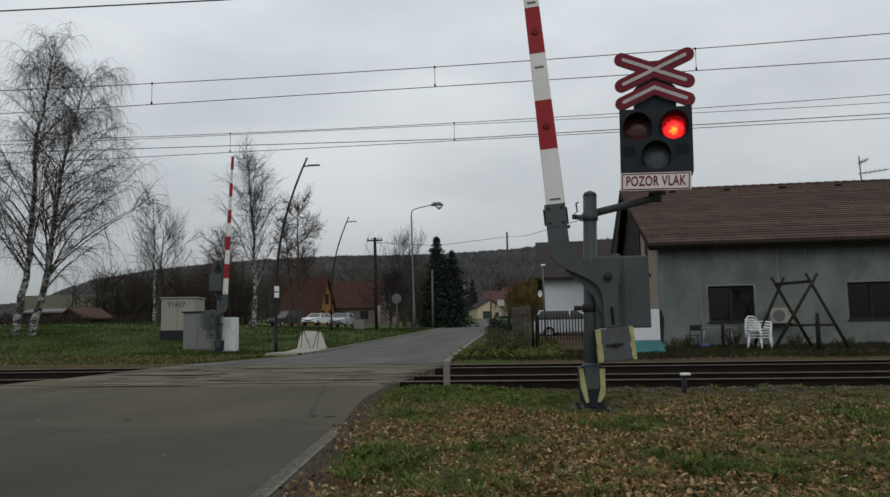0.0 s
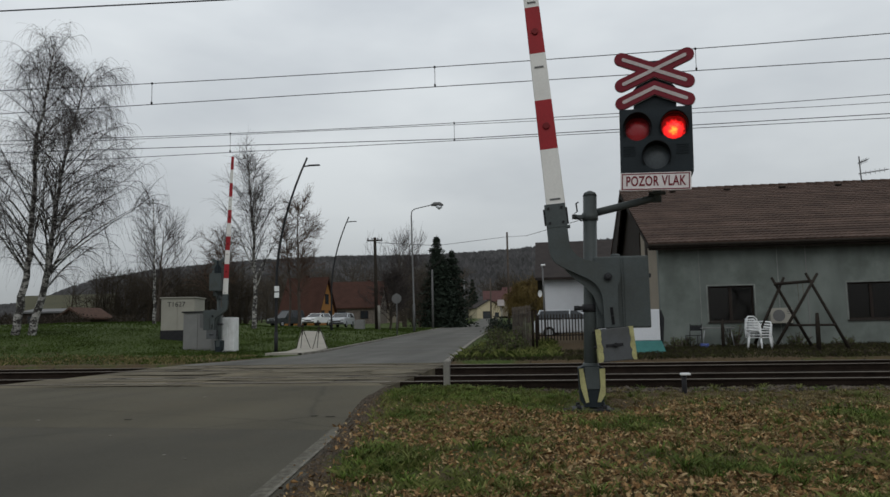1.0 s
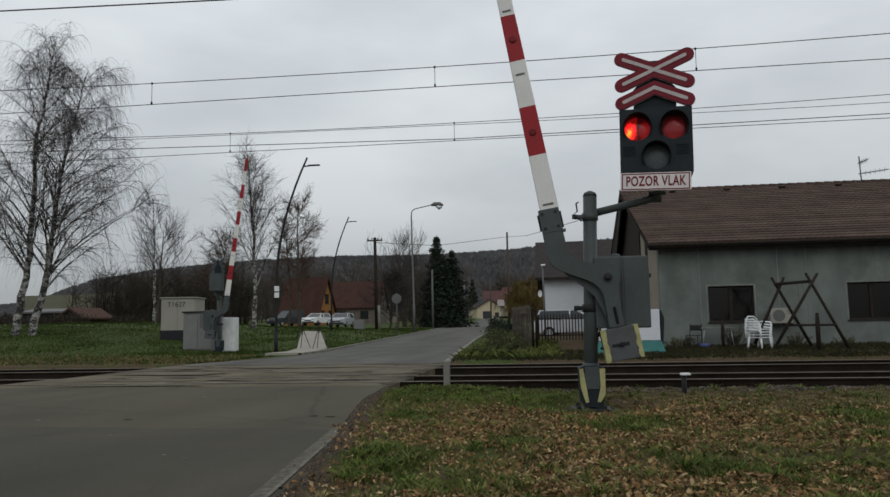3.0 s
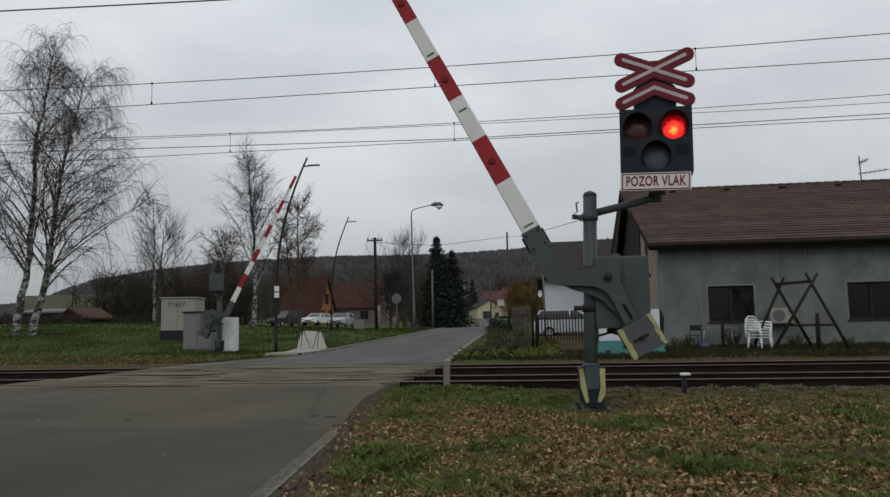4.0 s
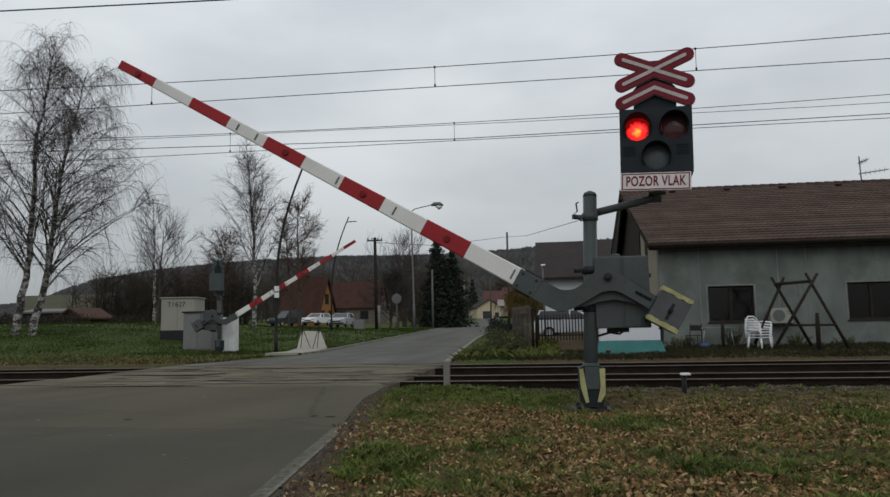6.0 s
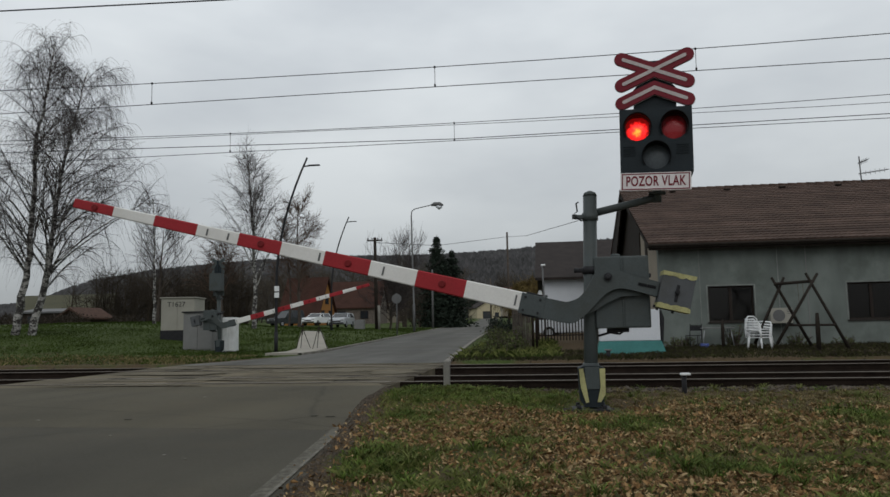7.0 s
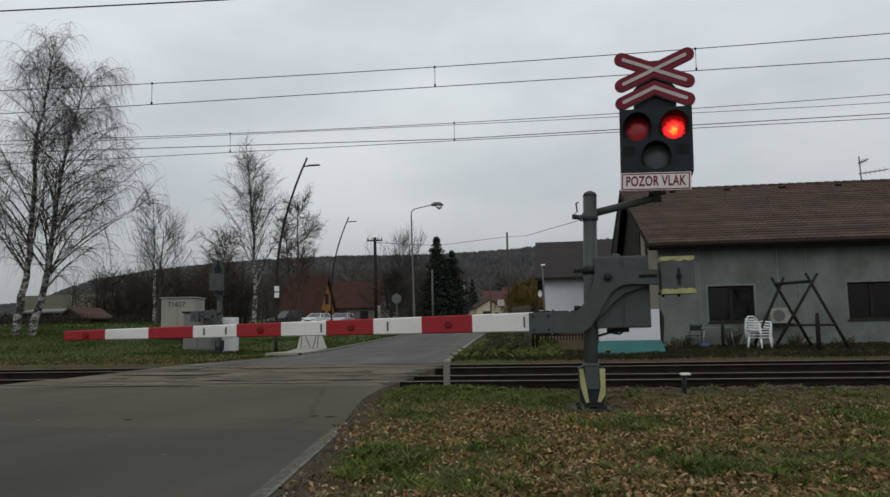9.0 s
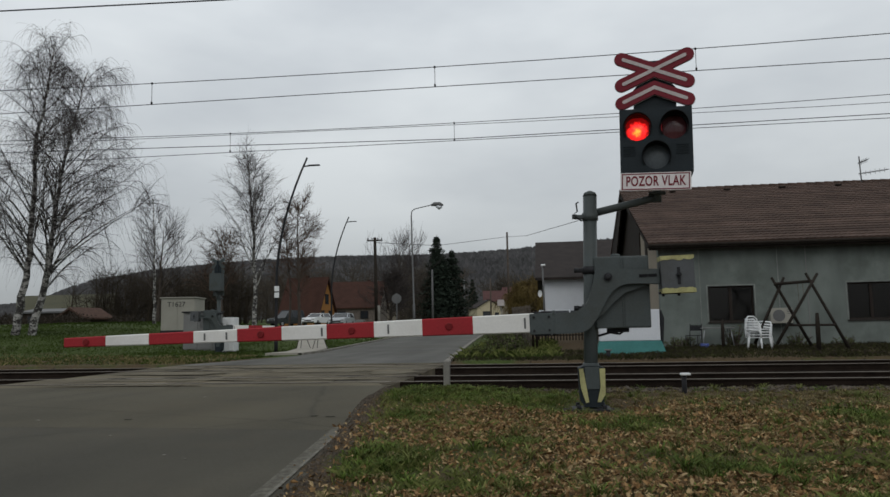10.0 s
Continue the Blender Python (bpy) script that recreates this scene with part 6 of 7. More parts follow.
def plastic_chair(m):
    """Moulded armchair: seat, slatted back, two arms, four legs."""
    top = thing("plastic_chair", m, "white stacked plastic garden chair", "chair", "stack of garden chairs")
    bm = bmesh.new()
    box(bm, (0, 0, 0.42), (0.46, 0.46, 0.03), 0.012)
    part("seat", bm, M_PLASTIC, top)
    bm = bmesh.new()
    for i in range(5):
        x = -0.18 + 0.09 * i
        box(bm, (x, 0.245 + 0.05, 0.62), (0.05, 0.02, 0.36), 0.006, pose(0, 0, 0, -6))
    tube(bm, [(-0.23, 0.24, 0.43), (-0.23, 0.30, 0.75), (-0.12, 0.32, 0.83), (0.12, 0.32, 0.83), (0.23, 0.30, 0.75), (0.23, 0.24, 0.43)], 0.022, 8)
    part("backrest", bm, M_PLASTIC, top)
    for sx in (-1, 1):
        bm = bmesh.new()
        tube(bm, [(sx * 0.25, 0.26, 0.66), (sx * 0.27, 0.05, 0.66), (sx * 0.27, -0.2, 0.64), (sx * 0.25, -0.25, 0.55), (sx * 0.24, -0.24, 0.42)], 0.024, 8)
        part("armrest", bm, M_PLASTIC, top)
        for sy in (-1, 1):
            bm = bmesh.new()
            tube(bm, [(sx * 0.21, sy * 0.21, 0.42), (sx * 0.25, sy * 0.26, 0.0)], [0.032, 0.024], 8)
            part("leg", bm, M_PLASTIC, top)
    return top


first = plastic_chair(pose(6.66, 24.4, 0.05, rz=38))
for k in range(1, 4):
    copy_thing(first, pose(6.66 + 0.012 * k, 24.4 + 0.02 * k, 0.05 + 0.085 * k, rz=38 - 1.5 * k))


def garden_table(x, y):
    top = thing("garden_table", pose(x, y, 0.08), "white garden table with thin tube legs", "table")
    bm = bmesh.new()
    box(bm, (0, 0, 0.70), (1.1, 0.6, 0.03), 0.01)
    part("tabletop", bm, M_CABGREY, top)
    for sx in (-1, 1):
        for sy in (-1, 1):
            bm = bmesh.new()
            tube(bm, [(sx * 0.42, sy * 0.24, 0.69), (sx * 0.52, sy * 0.27, 0.0)], 0.018, 6)
            part("leg", bm, M_ALU, top)


garden_table(5.75, 26.2)
chair = thing("tube_chair", pose(4.95, 25.9, 0.08, rz=-30), "thin metal tube garden chair", "chair")
for sx in (-0.2, 0.2):
    bm = bmesh.new()
    tube(bm, [(sx, -0.22, 0), (sx, -0.2, 0.45), (sx, 0.2, 0.45), (sx, 0.28, 0.85)], 0.014, 6)
    tube(bm, [(sx, 0.2, 0.45), (sx, 0.26, 0.0)], 0.014, 6)
    part("side_frame", bm, M_STEEL_DARK, chair)
bm = bmesh.new()
box(bm, (0, 0, 0.46), (0.42, 0.4, 0.02), 0.006)
part("seat", bm, M_STEEL_DARK, chair)
bm = bmesh.new()
tube(bm, [(-0.2, 0.27, 0.8), (0.2, 0.27, 0.8)], 0.014, 6)
box(bm, (0, 0.255, 0.70), (0.38, 0.015, 0.16), 0.004)
part("backrest", bm, M_STEEL_DARK, chair)
bm = bmesh.new()
tube(bm, [(5.25, 25.7, 0.06), (5.25, 25.7, 0.26), (5.25, 25.7, 0.27)], [0.12, 0.15, 0.14], 14)
tagged(link("bucket", bm, mat("blue_plastic", (0.08, 0.11, 0.30), 0.5)), "small blue plastic bucket beside table", "bucket")

ant = thing("antenna", pose(14.4, 35.0, 7.2), "thin grey rooftop television antenna", "antenna")
bm = bmesh.new()
tube(bm, [(0, 0, -0.3), (-0.04, 0, 1.15)], 0.03, 6)
part("mast", bm, M_LAMPGREY, ant)
for z, w in ((0.35, 1.2), (0.85, 0.35)):
    bm = bmesh.new()
    tube(bm, [(-0.1, 0, z), (w, 0, z + 0.15)], 0.018, 5)
    for i in range(6):
        x = w * i / 6
        tube(bm, [(x, -0.25, z + 0.15 * i / 6), (x, 0.25, z + 0.15 * i / 6)], 0.010, 4)
        tube(bm, [(x, 0, z + 0.15 * i / 6 - 0.1), (x, 0, z + 0.15 * i / 6 + 0.1)], 0.010, 4)
    part("aerial", bm, M_LAMPGREY, ant)

# ---------- posts by the rails ----------
mark = thing("marker_post", pose(-1.62, 12.0, 0.0), "square weathered concrete marker post by the rails", "post")
bm = bmesh.new()
box(bm, (0, 0, 0.17), (0.10, 0.10, 0.50), 0.012)
part("shaft", bm, M_CONCRETE, mark)
mark = thing("marker_post", pose(1.99, 11.3, -0.1), "short dark post with a white cap", "post")
bm = bmesh.new()
tube(bm, [(0, 0, -0.05), (0, 0, 0.31)], 0.035, 10)
part("shaft", bm, M_STEEL_DARK, mark)
bm = bmesh.new()
box(bm, (0.02, 0, 0.325), (0.14, 0.12, 0.035), 0.012)
part("cap", bm, M_PLASTIC, mark, "white cap")
mark = thing("marker_post", pose(1.75, 21.6, 0.0), "short dark post with a flat cap", "post")
bm = bmesh.new()
tube(bm, [(0, 0, -0.05), (0, 0, 0.22)], 0.06, 8)
part("shaft", bm, M_STEEL_DARK, mark)
bm = bmesh.new()
box(bm, (0, 0, 0.24), (0.2, 0.14, 0.04), 0.01)
part("cap", bm, M_LAMPGREY, mark)


# ---------- trees ----------
class Sticks:
    """Collects thin tapered tubes into one mesh."""

    def __init__(self):
        self.v, self.f = [], []

    def add(self, pts, r0, r1, n=3):
        k = len(pts)
        ring0 = len(self.v)
        for i, p in enumerate(pts):
            d = (pts[min(i + 1, k - 1)] - pts[max(i - 1, 0)])
            d = d.normalized() if d.length > 1e-6 else Vector((0, 0, 1))
            u = d.cross(Vector((0.3, 0.9, 0.2)))
            u = u.normalized() if u.length > 1e-4 else Vector((1, 0, 0))
            w = d.cross(u)
            r = r0 + (r1 - r0) * i / (k - 1)
            for j in range(n):
                a = 2 * math.pi * j / n
                self.v.append(p + u * (r * math.cos(a)) + w * (r * math.sin(a)))
        for i in range(k - 1):
            for j in range(n):
                a = ring0 + i * n
                self.f.append((a + j, a + (j + 1) % n, a + n + (j + 1) % n, a + n + j))

    def part(self, name, m, parent, label="", kind=""):
        ob = raw(name, [tuple(p) for p in self.v], self.f, m)
        for p in ob.data.polygons:
            p.use_smooth = True
        ob.parent = parent
        return tagged(ob, label, kind=kind)


def bend(p, d, length, n, rnd, pull, wild):
    """A wandering line of n steps; pull is added to its direction at each step."""
    pts = [p.copy()]
    d = d.normalized()
    for i in range(n):
        d = (d + pull * (1.0 / n) + Vector((rnd.gauss(0, wild), rnd.gauss(0, wild), rnd.gauss(0, wild))) / n).normalized()
        pts.append(pts[-1] + d * (length / n))
    return pts, d


def along(pts, t):
    k = t * (len(pts) - 1)
    i = min(int(k), len(pts) - 2)
    return pts[i].lerp(pts[i + 1], k - i), (pts[i + 1] - pts[i]).normalized()


def bare_tree(name, x, y, stem, r0, seed, label, bark, twig, limbs=30, first=0.25, reach=0.42, rise=0.9, droop=0.0, subs=6, twigs=5, twig_len=1.0, twig_r=0.008, side=0.0, low_long=0.0, twig_drop=1.0, z=None):
    """A winter tree: bent stem (offsets from its foot), limbs, branches and fine twigs."""
    rnd = random.Random(seed)
    z = ground_z(x, y) - 0.1 if z is None else z
    top = thing(name, pose(x, y, z), label, "tree", "bare trees")
    trunk, crown = Sticks(), Sticks()
    pts = [Vector(s) for s in stem]
    fine = []
    for i in range(len(pts) - 1):
        for k in range(4):
            fine.append(pts[i].lerp(pts[i + 1], k / 4) + Vector((rnd.gauss(0, 0.03), rnd.gauss(0, 0.03), 0)))
    fine.append(pts[-1])
    H = pts[-1].z
    trunk.add(fine, r0, 0.02, 9)
    for i in range(limbs):
        t = first + (0.97 - first) * ((i + rnd.random()) / limbs) ** 0.85
        p, d = along(fine, t)
        az = rnd.uniform(0, 2 * math.pi)
        out = Vector((math.cos(az) + side, math.sin(az), 0)).normalized()
        ln = H * reach * (1.02 - 0.84 * t) * rnd.uniform(0.7, 1.2) + 0.5 + low_long * max(0, 0.5 - t) * max(0, out.x)
        q, e = bend(p, out + Vector((0, 0, rise * rnd.uniform(0.7, 1.3))), ln, 7, rnd, Vector((0, 0, -droop * rnd.uniform(0.5, 1.3))), 0.35)
        lr = max(0.014, r0 * 0.34 * (1.1 - t))
        (trunk if lr > 0.035 else crown).add(q, lr, 0.010, 5)
        for _ in range(subs):
            s = rnd.uniform(0.2, 1.0)
            p2, d2 = along(q, s)
            o2 = (d2 + Vector((rnd.gauss(0, 0.6), rnd.gauss(0, 0.6), rnd.gauss(0.15, 0.45)))).normalized()
            q2, _e = bend(p2, o2, ln * rnd.uniform(0.2, 0.42) + 0.3, 5, rnd, Vector((0, 0, -droop * 1.2)), 0.5)
            crown.add(q2, max(0.009, lr * 0.4), twig_r, 3)
            for _k in range(twigs):
                p3, d3 = along(q2, rnd.uniform(0.15, 1.0))
                o3 = d3 * 0.7 + Vector((rnd.gauss(0, 0.5), rnd.gauss(0, 0.5), rnd.gauss(0, 0.4)))
                q3, _e = bend(p3, o3, twig_len * rnd.uniform(0.45, 1.2), 4, rnd, Vector((0, 0, -droop * 2.4 * twig_drop)), 0.6)
                crown.add(q3, twig_r, twig_r * 0.45, 3)
    trunk.part("trunk", bark, top)
    crown.part("crown", twig, top, "bare fine twigs", "stuff")
    return top


# the two big birches at the tracks
bare_tree("birch_tree", -25.75, 33, [(0, 0, 0), (0.3, 0, 2.0), (0.50, 0.1, 4.0), (0.62, 0.1, 7.0), (0.75, 0, 10.0), (1.15, 0.1, 12.6), (1.55, 0, 14.9)], 0.20, 11, "tall bare white birch with hanging twigs", M_BIRCH, M_TWIG, 44, 0.22, 0.30, 1.6, 0.42, 8, 7, 1.25, 0.0052, -0.30, twig_drop=2.4)
bare_tree("birch_tree", -25.2, 33.4, [(0, 0, 0), (0.40, 0, 1.6), (0.85, 0, 3.4), (1.0, 0, 5.4), (1.25, 0.1, 8.0), (1.75, 0.1, 10.6), (2.5, 0.1, 13.4)], 0.20, 23, "tall bare white birch with wide hanging branches", M_BIRCH, M_TWIG, 54, 0.19, 0.47, 1.4, 0.50, 11, 8, 1.3, 0.0052, 0.40, 2.2, twig_drop=2.4)
# trees by the village road
bare_tree("birch_tree", -19.6, 48, [(0, 0, 0), (0, 0, 3), (-0.1, 0, 6), (-0.35, 0, 8.6), (-0.6, 0, 11.6)], 0.17, 5, "slim bare birch with white stem", M_BIRCH, M_TWIG, 42, 0.22, 0.42, 2.0, 0.10, 8, 6, 0.9, 0.0065, 0.1)
bare_tree("birch_tree", -25.2, 45, [(0, 0, 0), (-0.05, 0, 2.5), (-0.1, 0, 5), (-0.3, 0, 8.4)], 0.11, 6, "slim bare birch with white stem", M_BIRCH, M_TWIG, 22, 0.36, 0.30, 1.3, 0.05, 6, 4, 0.7, 0.007)
bare_tree("bare_tree", -27.2, 49, [(0, 0, 0), (0.1, 0, 2.2), (0.2, 0, 4.2), (0.3, 0, 6.6)], 0.14, 7, "bare spreading tree behind the cabinets", M_BARK, M_TWIG, 24, 0.12, 0.72, 1.25, -0.6, 6, 4, 0.9, 0.009, 0.15)
bare_tree("bare_tree", -22.9, 50, [(0, 0, 0), (0.0, 0, 2), (0.1, 0, 4), (0.2, 0, 6.2)], 0.10, 8, "low bare tree beside a birch", M_BARK, M_TWIGRED, 26, 0.2, 0.5, 1.2, 0.1, 8, 6, 0.8, 0.010)
bare_tree("bare_tree", -20.6, 60, [(0, 0, 0), (0, 0, 3), (-0.1, 0, 7), (-0.1, 0, 10.9)], 0.15, 9, "bare tree with reddish twigs and open crown", M_BARK, M_TWIGRED, 30, 0.25, 0.30, 0.9, -0.1, 8, 5, 0.9, 0.014)
bare_tree("bare_tree", -21.6, 60.5, [(0, 0, 0), (0.1, 0, 3), (-0.2, 0, 6), (-0.3, 0, 8.9)], 0.10, 10, "bare tree with reddish twigs and open crown", M_BARK, M_TWIGRED, 22, 0.25, 0.30, 1.1, -0.1, 7, 5, 0.9, 0.013)
bare_tree("bare_tree", -15.0, 74, [(0, 0, 0), (0.1, 0, 2), (0.2, 0, 4.5), (0.3, 0, 8.6)], 0.18, 12, "spreading bare tree beyond the pole", M_BARK, M_TWIG, 26, 0.12, 0.85, 1.15, -0.5, 7, 4, 1.3, 0.011, -0.1)
bare_tree("bare_tree", -14.0, 66, [(0, 0, 0), (0.1, 0, 1.5), (0.2, 0, 3), (0.3, 0, 4.6)], 0.12, 13, "low bushy bare tree", M_BARK, M_TWIG, 30, 0.1, 0.6, 0.9, 0.0, 8, 5, 0.9, 0.016)
bare_tree("willow_tree", -1.6, 72, [(0, 0, 0), (0, 0, 1), (0.1, 0, 2.2), (0.1, 0, 3.8)], 0.2, 14, "yellow-twigged weeping willow by the road", M_BARK, M_WILLOW, 40, 0.15, 0.75, 1.0, 0.8, 9, 7, 1.1, 0.022, z=1.3)


def woods(name, spots, m, label, seed):
    """A belt of far bare trees: uncountable, so one object."""
    rnd = random.Random(seed)
    s = Sticks()
    for x, y, h in spots:
        z = line(y, RISE) + 0.9 * smooth(-x, 12, 24) - 0.2
        base = Vector((x, y, z))
        tr, d = bend(base, Vector((rnd.gauss(0, 0.1), 0, 1)), h, 5, rnd, Vector((0, 0, 0)), 0.3)
        k = y / 1300
        s.add(tr, 0.10 + 0.5 * k, 0.3 * k, 4)
        for _ in range(34):
            p, dd = along(tr, rnd.uniform(0.03, 0.98))
            q, e = bend(p, Vector((rnd.gauss(0, 1), rnd.gauss(0, 0.6), rnd.uniform(0.1, 1.5))), h * rnd.uniform(0.15, 0.40), 4, rnd, Vector((0, 0, 0.2)), 0.7)
            s.add(q, 0.45 * k, 0.18 * k, 3)
            for _k in range(4):
                p2, d2 = along(q, rnd.uniform(0.2, 1))
                q2, e = bend(p2, d2 + Vector((rnd.gauss(0, 0.7), rnd.gauss(0, 0.5), rnd.gauss(0.2, 0.5))), h * rnd.uniform(0.06, 0.16), 3, rnd, Vector((0, 0, 0)), 0.8)
                s.add(q2, 0.26 * k, 0.12 * k, 3)
    ob = raw(name, [tuple(p) for p in s.v], s.f, m)
    tagged(ob, label, "woods", kind="stuff")


rnd = random.Random(31)
spots = []
for _ in range(140):
    y = rnd.uniform(116, 160)
    spots.append((rnd.uniform(-0.62, -0.10) * y, y, rnd.uniform(5.5, 8.5) * y / 118))
woods("thicket", spots, M_BELT, "brown belt of bare trees below the hills", 2)
spots = [(rnd.uniform(-44, -28), 67 + rnd.uniform(-4, 4), rnd.uniform(3.2, 5.6)) for _ in range(85)]
woods("thicket", spots, M_THICKET, "dense brown bushes behind the cabinets", 3)
spots = [(rnd.uniform(-17, -12.4), rnd.uniform(84, 96), rnd.uniform(4.5, 7)) for _ in range(22)]
spots += [(rnd.uniform(-0.09, 0.05) * 200 - 4, rnd.uniform(235, 270), rnd.uniform(8, 14)) for _ in range(60)]
woods("thicket", spots, M_BELT, "bare trees round the far houses", 4)


def conifer(x, y, h, w, seed, label):
    rnd = random.Random(seed)
    z = terrain(x, y) - 0.1
    top = thing("spruce_tree", pose(x, y, z), label, "tree", "conifers")
    s = Sticks()
    s.add([Vector((0, 0, 0)), Vector((0, 0, h))], 0.22, 0.03, 7)
    s.part("trunk", M_BARK, top)
    v, f = [], []
    for i in range(int(h * 7)):
        t = (i + rnd.random()) / (h * 7)
        zz = 0.3 + (h - 0.4) * t
        reach = w * (1 - t) ** 0.9 * rnd.uniform(0.45, 1.05) * (0.82 + 0.18 * math.cos(2 * math.pi * zz / 1.15)) + 0.10
        n = 9
        for k in range(n):
            a = 2 * math.pi * (k + rnd.random()) / n
            d = Vector((math.cos(a), math.sin(a), 0))
            sdir = Vector((-d.y, d.x, 0))
            p0 = Vector((0, 0, zz))
            for j in range(9):
                u = ((j + rnd.random()) / 9) ** 0.75
                c = p0 + d * reach * u + Vector((0, 0, -0.28 * reach * u * u + 0.10 * u))
                sz = 0.16 + 0.20 * min(1, reach)
                b = len(v)
                for q in range(3):
                    tip = c + d * rnd.uniform(0.0, sz) + sdir * rnd.uniform(-sz, sz) + Vector((0, 0, rnd.uniform(-sz, 0.15 * sz)))
                    v.append(tip)
                f.append((b, b + 1, b + 2))
    ob = raw("crown", [tuple(p) for p in v], f, M_NEEDLE)
    ob.parent = top
    tagged(ob, "dark green needle branches", kind="stuff")


conifer(-12.4, 85, 10.9, 4.3, 1, "tall dark green spruce by the road")
conifer(-10.75, 86, 9.3, 4.2, 2, "tall dark green spruce by the road")
conifer(-11.5, 83.5, 8.4, 3.9, 5, "dark green spruce by the road")
conifer(-18.5, 190, 10.5, 3.4, 3, "dark conifer near the far bend")
conifer(-22.0, 180, 9.5, 3.6, 4, "dark conifer near the far bend")


def leaf_bush(name, x, y, w, h, count, m, label, seed, size=0.09, z=None):
    """A shrub of stems and many small leaves with gaps and an uneven outline."""
    rnd = random.Random(seed)
    z = ground_z(x, y) if z is None else z
    top = thing(name, pose(x, y, z - 0.05), label, "shrub", "shrubs")
    s = Sticks()
    tips = []
    for _ in range(26):
        a = rnd.uniform(0, 6.283)
        q, e = bend(Vector((rnd.gauss(0, w * 0.2), rnd.gauss(0, w * 0.15), 0)), Vector((math.cos(a) * 0.5 * w / h, math.sin(a) * 0.5, 1.1)), h * rnd.uniform(0.6, 1.1), 5, rnd, Vector((0, 0, 0)), 0.6)
        s.add(q, 0.018, 0.006, 4)
        tips.append(q)
    s.part("stem", M_BARK, top, kind="stuff")
    v, f = [], []
    for _ in range(count):
        q = rnd.choice(tips)
        p, d = along(q, rnd.uniform(0.15, 1.0))
        c = p + Vector((rnd.gauss(0, w * 0.10), rnd.gauss(0, w * 0.1), rnd.gauss(0, h * 0.05)))
        a = Vector((rnd.gauss(0, 1), rnd.gauss(0, 1), rnd.gauss(0, 1))).normalized() * size * rnd.uniform(0.6, 1.3)
        b = a.cross(Vector((rnd.gauss(0, 1), rnd.gauss(0, 1), rnd.gauss(0, 1)))).normalized() * size * 0.35
        k = len(v)
        v += [tuple(c - a), tuple(c + b), tuple(c + a), tuple(c - b)]
        f.append((k, k + 1, k + 2, k + 3))
    ob = raw("leaves", v, f, m)
    ob.parent = top
    tagged(ob, kind="stuff")


leaf_bush("shrub", -2.7, 44, 1.7, 1.45, 1500, M_NEEDLE, "dense dark evergreen shrub by the roadside", 1, 0.09, 0.25)
leaf_bush("shrub", -2.2, 41, 1.2, 1.0, 900, M_NEEDLE, "dense dark evergreen shrub by the roadside", 2, 0.09, 0.2)
for i, (x, y, w, h) in enumerate([(-1.6, 28.5, 0.9, 0.9), (-1.0, 25.5, 0.9, 0.75), (-2.0, 31, 1.1, 0.9), (-1.7, 26.5, 0.8, 0.6), (-1.0, 29.5, 1.0, 1.0), (-2.4, 35, 1.2, 0.9), (-2.1, 24.5, 0.7, 0.45)]):
    leaf_bush("shrub", x, y, w, h, 420, M_SHRUB, "half-bare green and brown roadside shrub", 20 + i, 0.06)
for i, (x, y, w, h) in enumerate([(4.3, 25.8, 0.7, 0.5), (4.8, 26.4, 0.5, 0.45), (6.3, 26.2, 0.6, 0.8), (8.4, 26.4, 0.6, 0.5), (9.9, 26.3, 0.7, 0.4)]):
    leaf_bush("shrub", x, y, w, h, 200, M_SHRUB, "small withered shrub before the house wall", 40 + i, 0.05)


for i in range(11):
    leaf_bush("shrub", -45 + 1.35 * i, 51 + 2.2 * ((i * 7) % 4) / 3, 1.5, 0.75 + 0.12 * ((i * 5) % 4), 260, M_THICKET, "low withered brown brush below the sheds", 60 + i, 0.10)


# ---------- grass, fallen leaves and stones ----------
def blades(name, count, area, tall, wide, m, label, seed, keep):
    rnd = random.Random(seed)
    v, f = [], []
    made = tries = 0
    while made < count and tries < count * 12:
        tries += 1
        x, y = rnd.uniform(area[0], area[1]), rnd.uniform(area[2], area[3])
        if rnd.random() > keep(x, y):
            continue
        made += 1
        z = ground_z(x, y) - 0.01
        h = tall * rnd.uniform(0.35, 1.15)
        a = rnd.uniform(0, 6.283)
        ux, uy = math.cos(a) * wide / 2, math.sin(a) * wide / 2
        lx, ly = rnd.gauss(0, 0.55) * h, rnd.gauss(0, 0.55) * h
        k = len(v)
        v += [(x - ux, y - uy, z), (x + ux, y + uy, z), (x + ux * 0.7 + lx * 0.35, y + uy * 0.7 + ly * 0.35, z + h * 0.6), (x + lx, y + ly, z + h * 0.9)]
        f += [(k, k + 1, k + 2), (k, k + 2, k + 3)]
    return tagged(raw(name, v, f, m), label, "grass", kind="stuff")


def litter(x, y):
    """Where the wind has gathered leaves."""
    n = noise.noise((x * 0.8, y * 0.8, 33)) + 0.7 * noise.noise((x * 2.4, y * 2.0, 12))
    return 1.25 * n + 0.36 + 0.25 * (1 - smooth(math.hypot((x + 0.1) / 1.6, (y - 6.4) / 1.6), 0.5, 1.2)) - 0.9 * green(x, y) - 0.95 * smooth(y, 7.9, 9.8)


def lawn(x, y):
    if x < line(y, ROAD_R) + 0.15:
        return 0.0
    g = (0.12 + 0.88 * green(x, y)) * (1 - 0.6 * smooth(litter(x, y), -0.1, 0.5))
    g *= 1 - 0.8 * smooth(y, 8.0, 9.6) * smooth(x, 0.2, 1.2)
    g *= smooth(math.hypot(x - 0.5, y - 9.05), 0.42, 0.6)
    return g * (0.35 + 0.65 * smooth(x - line(y, ROAD_R), 0.1, 0.7))


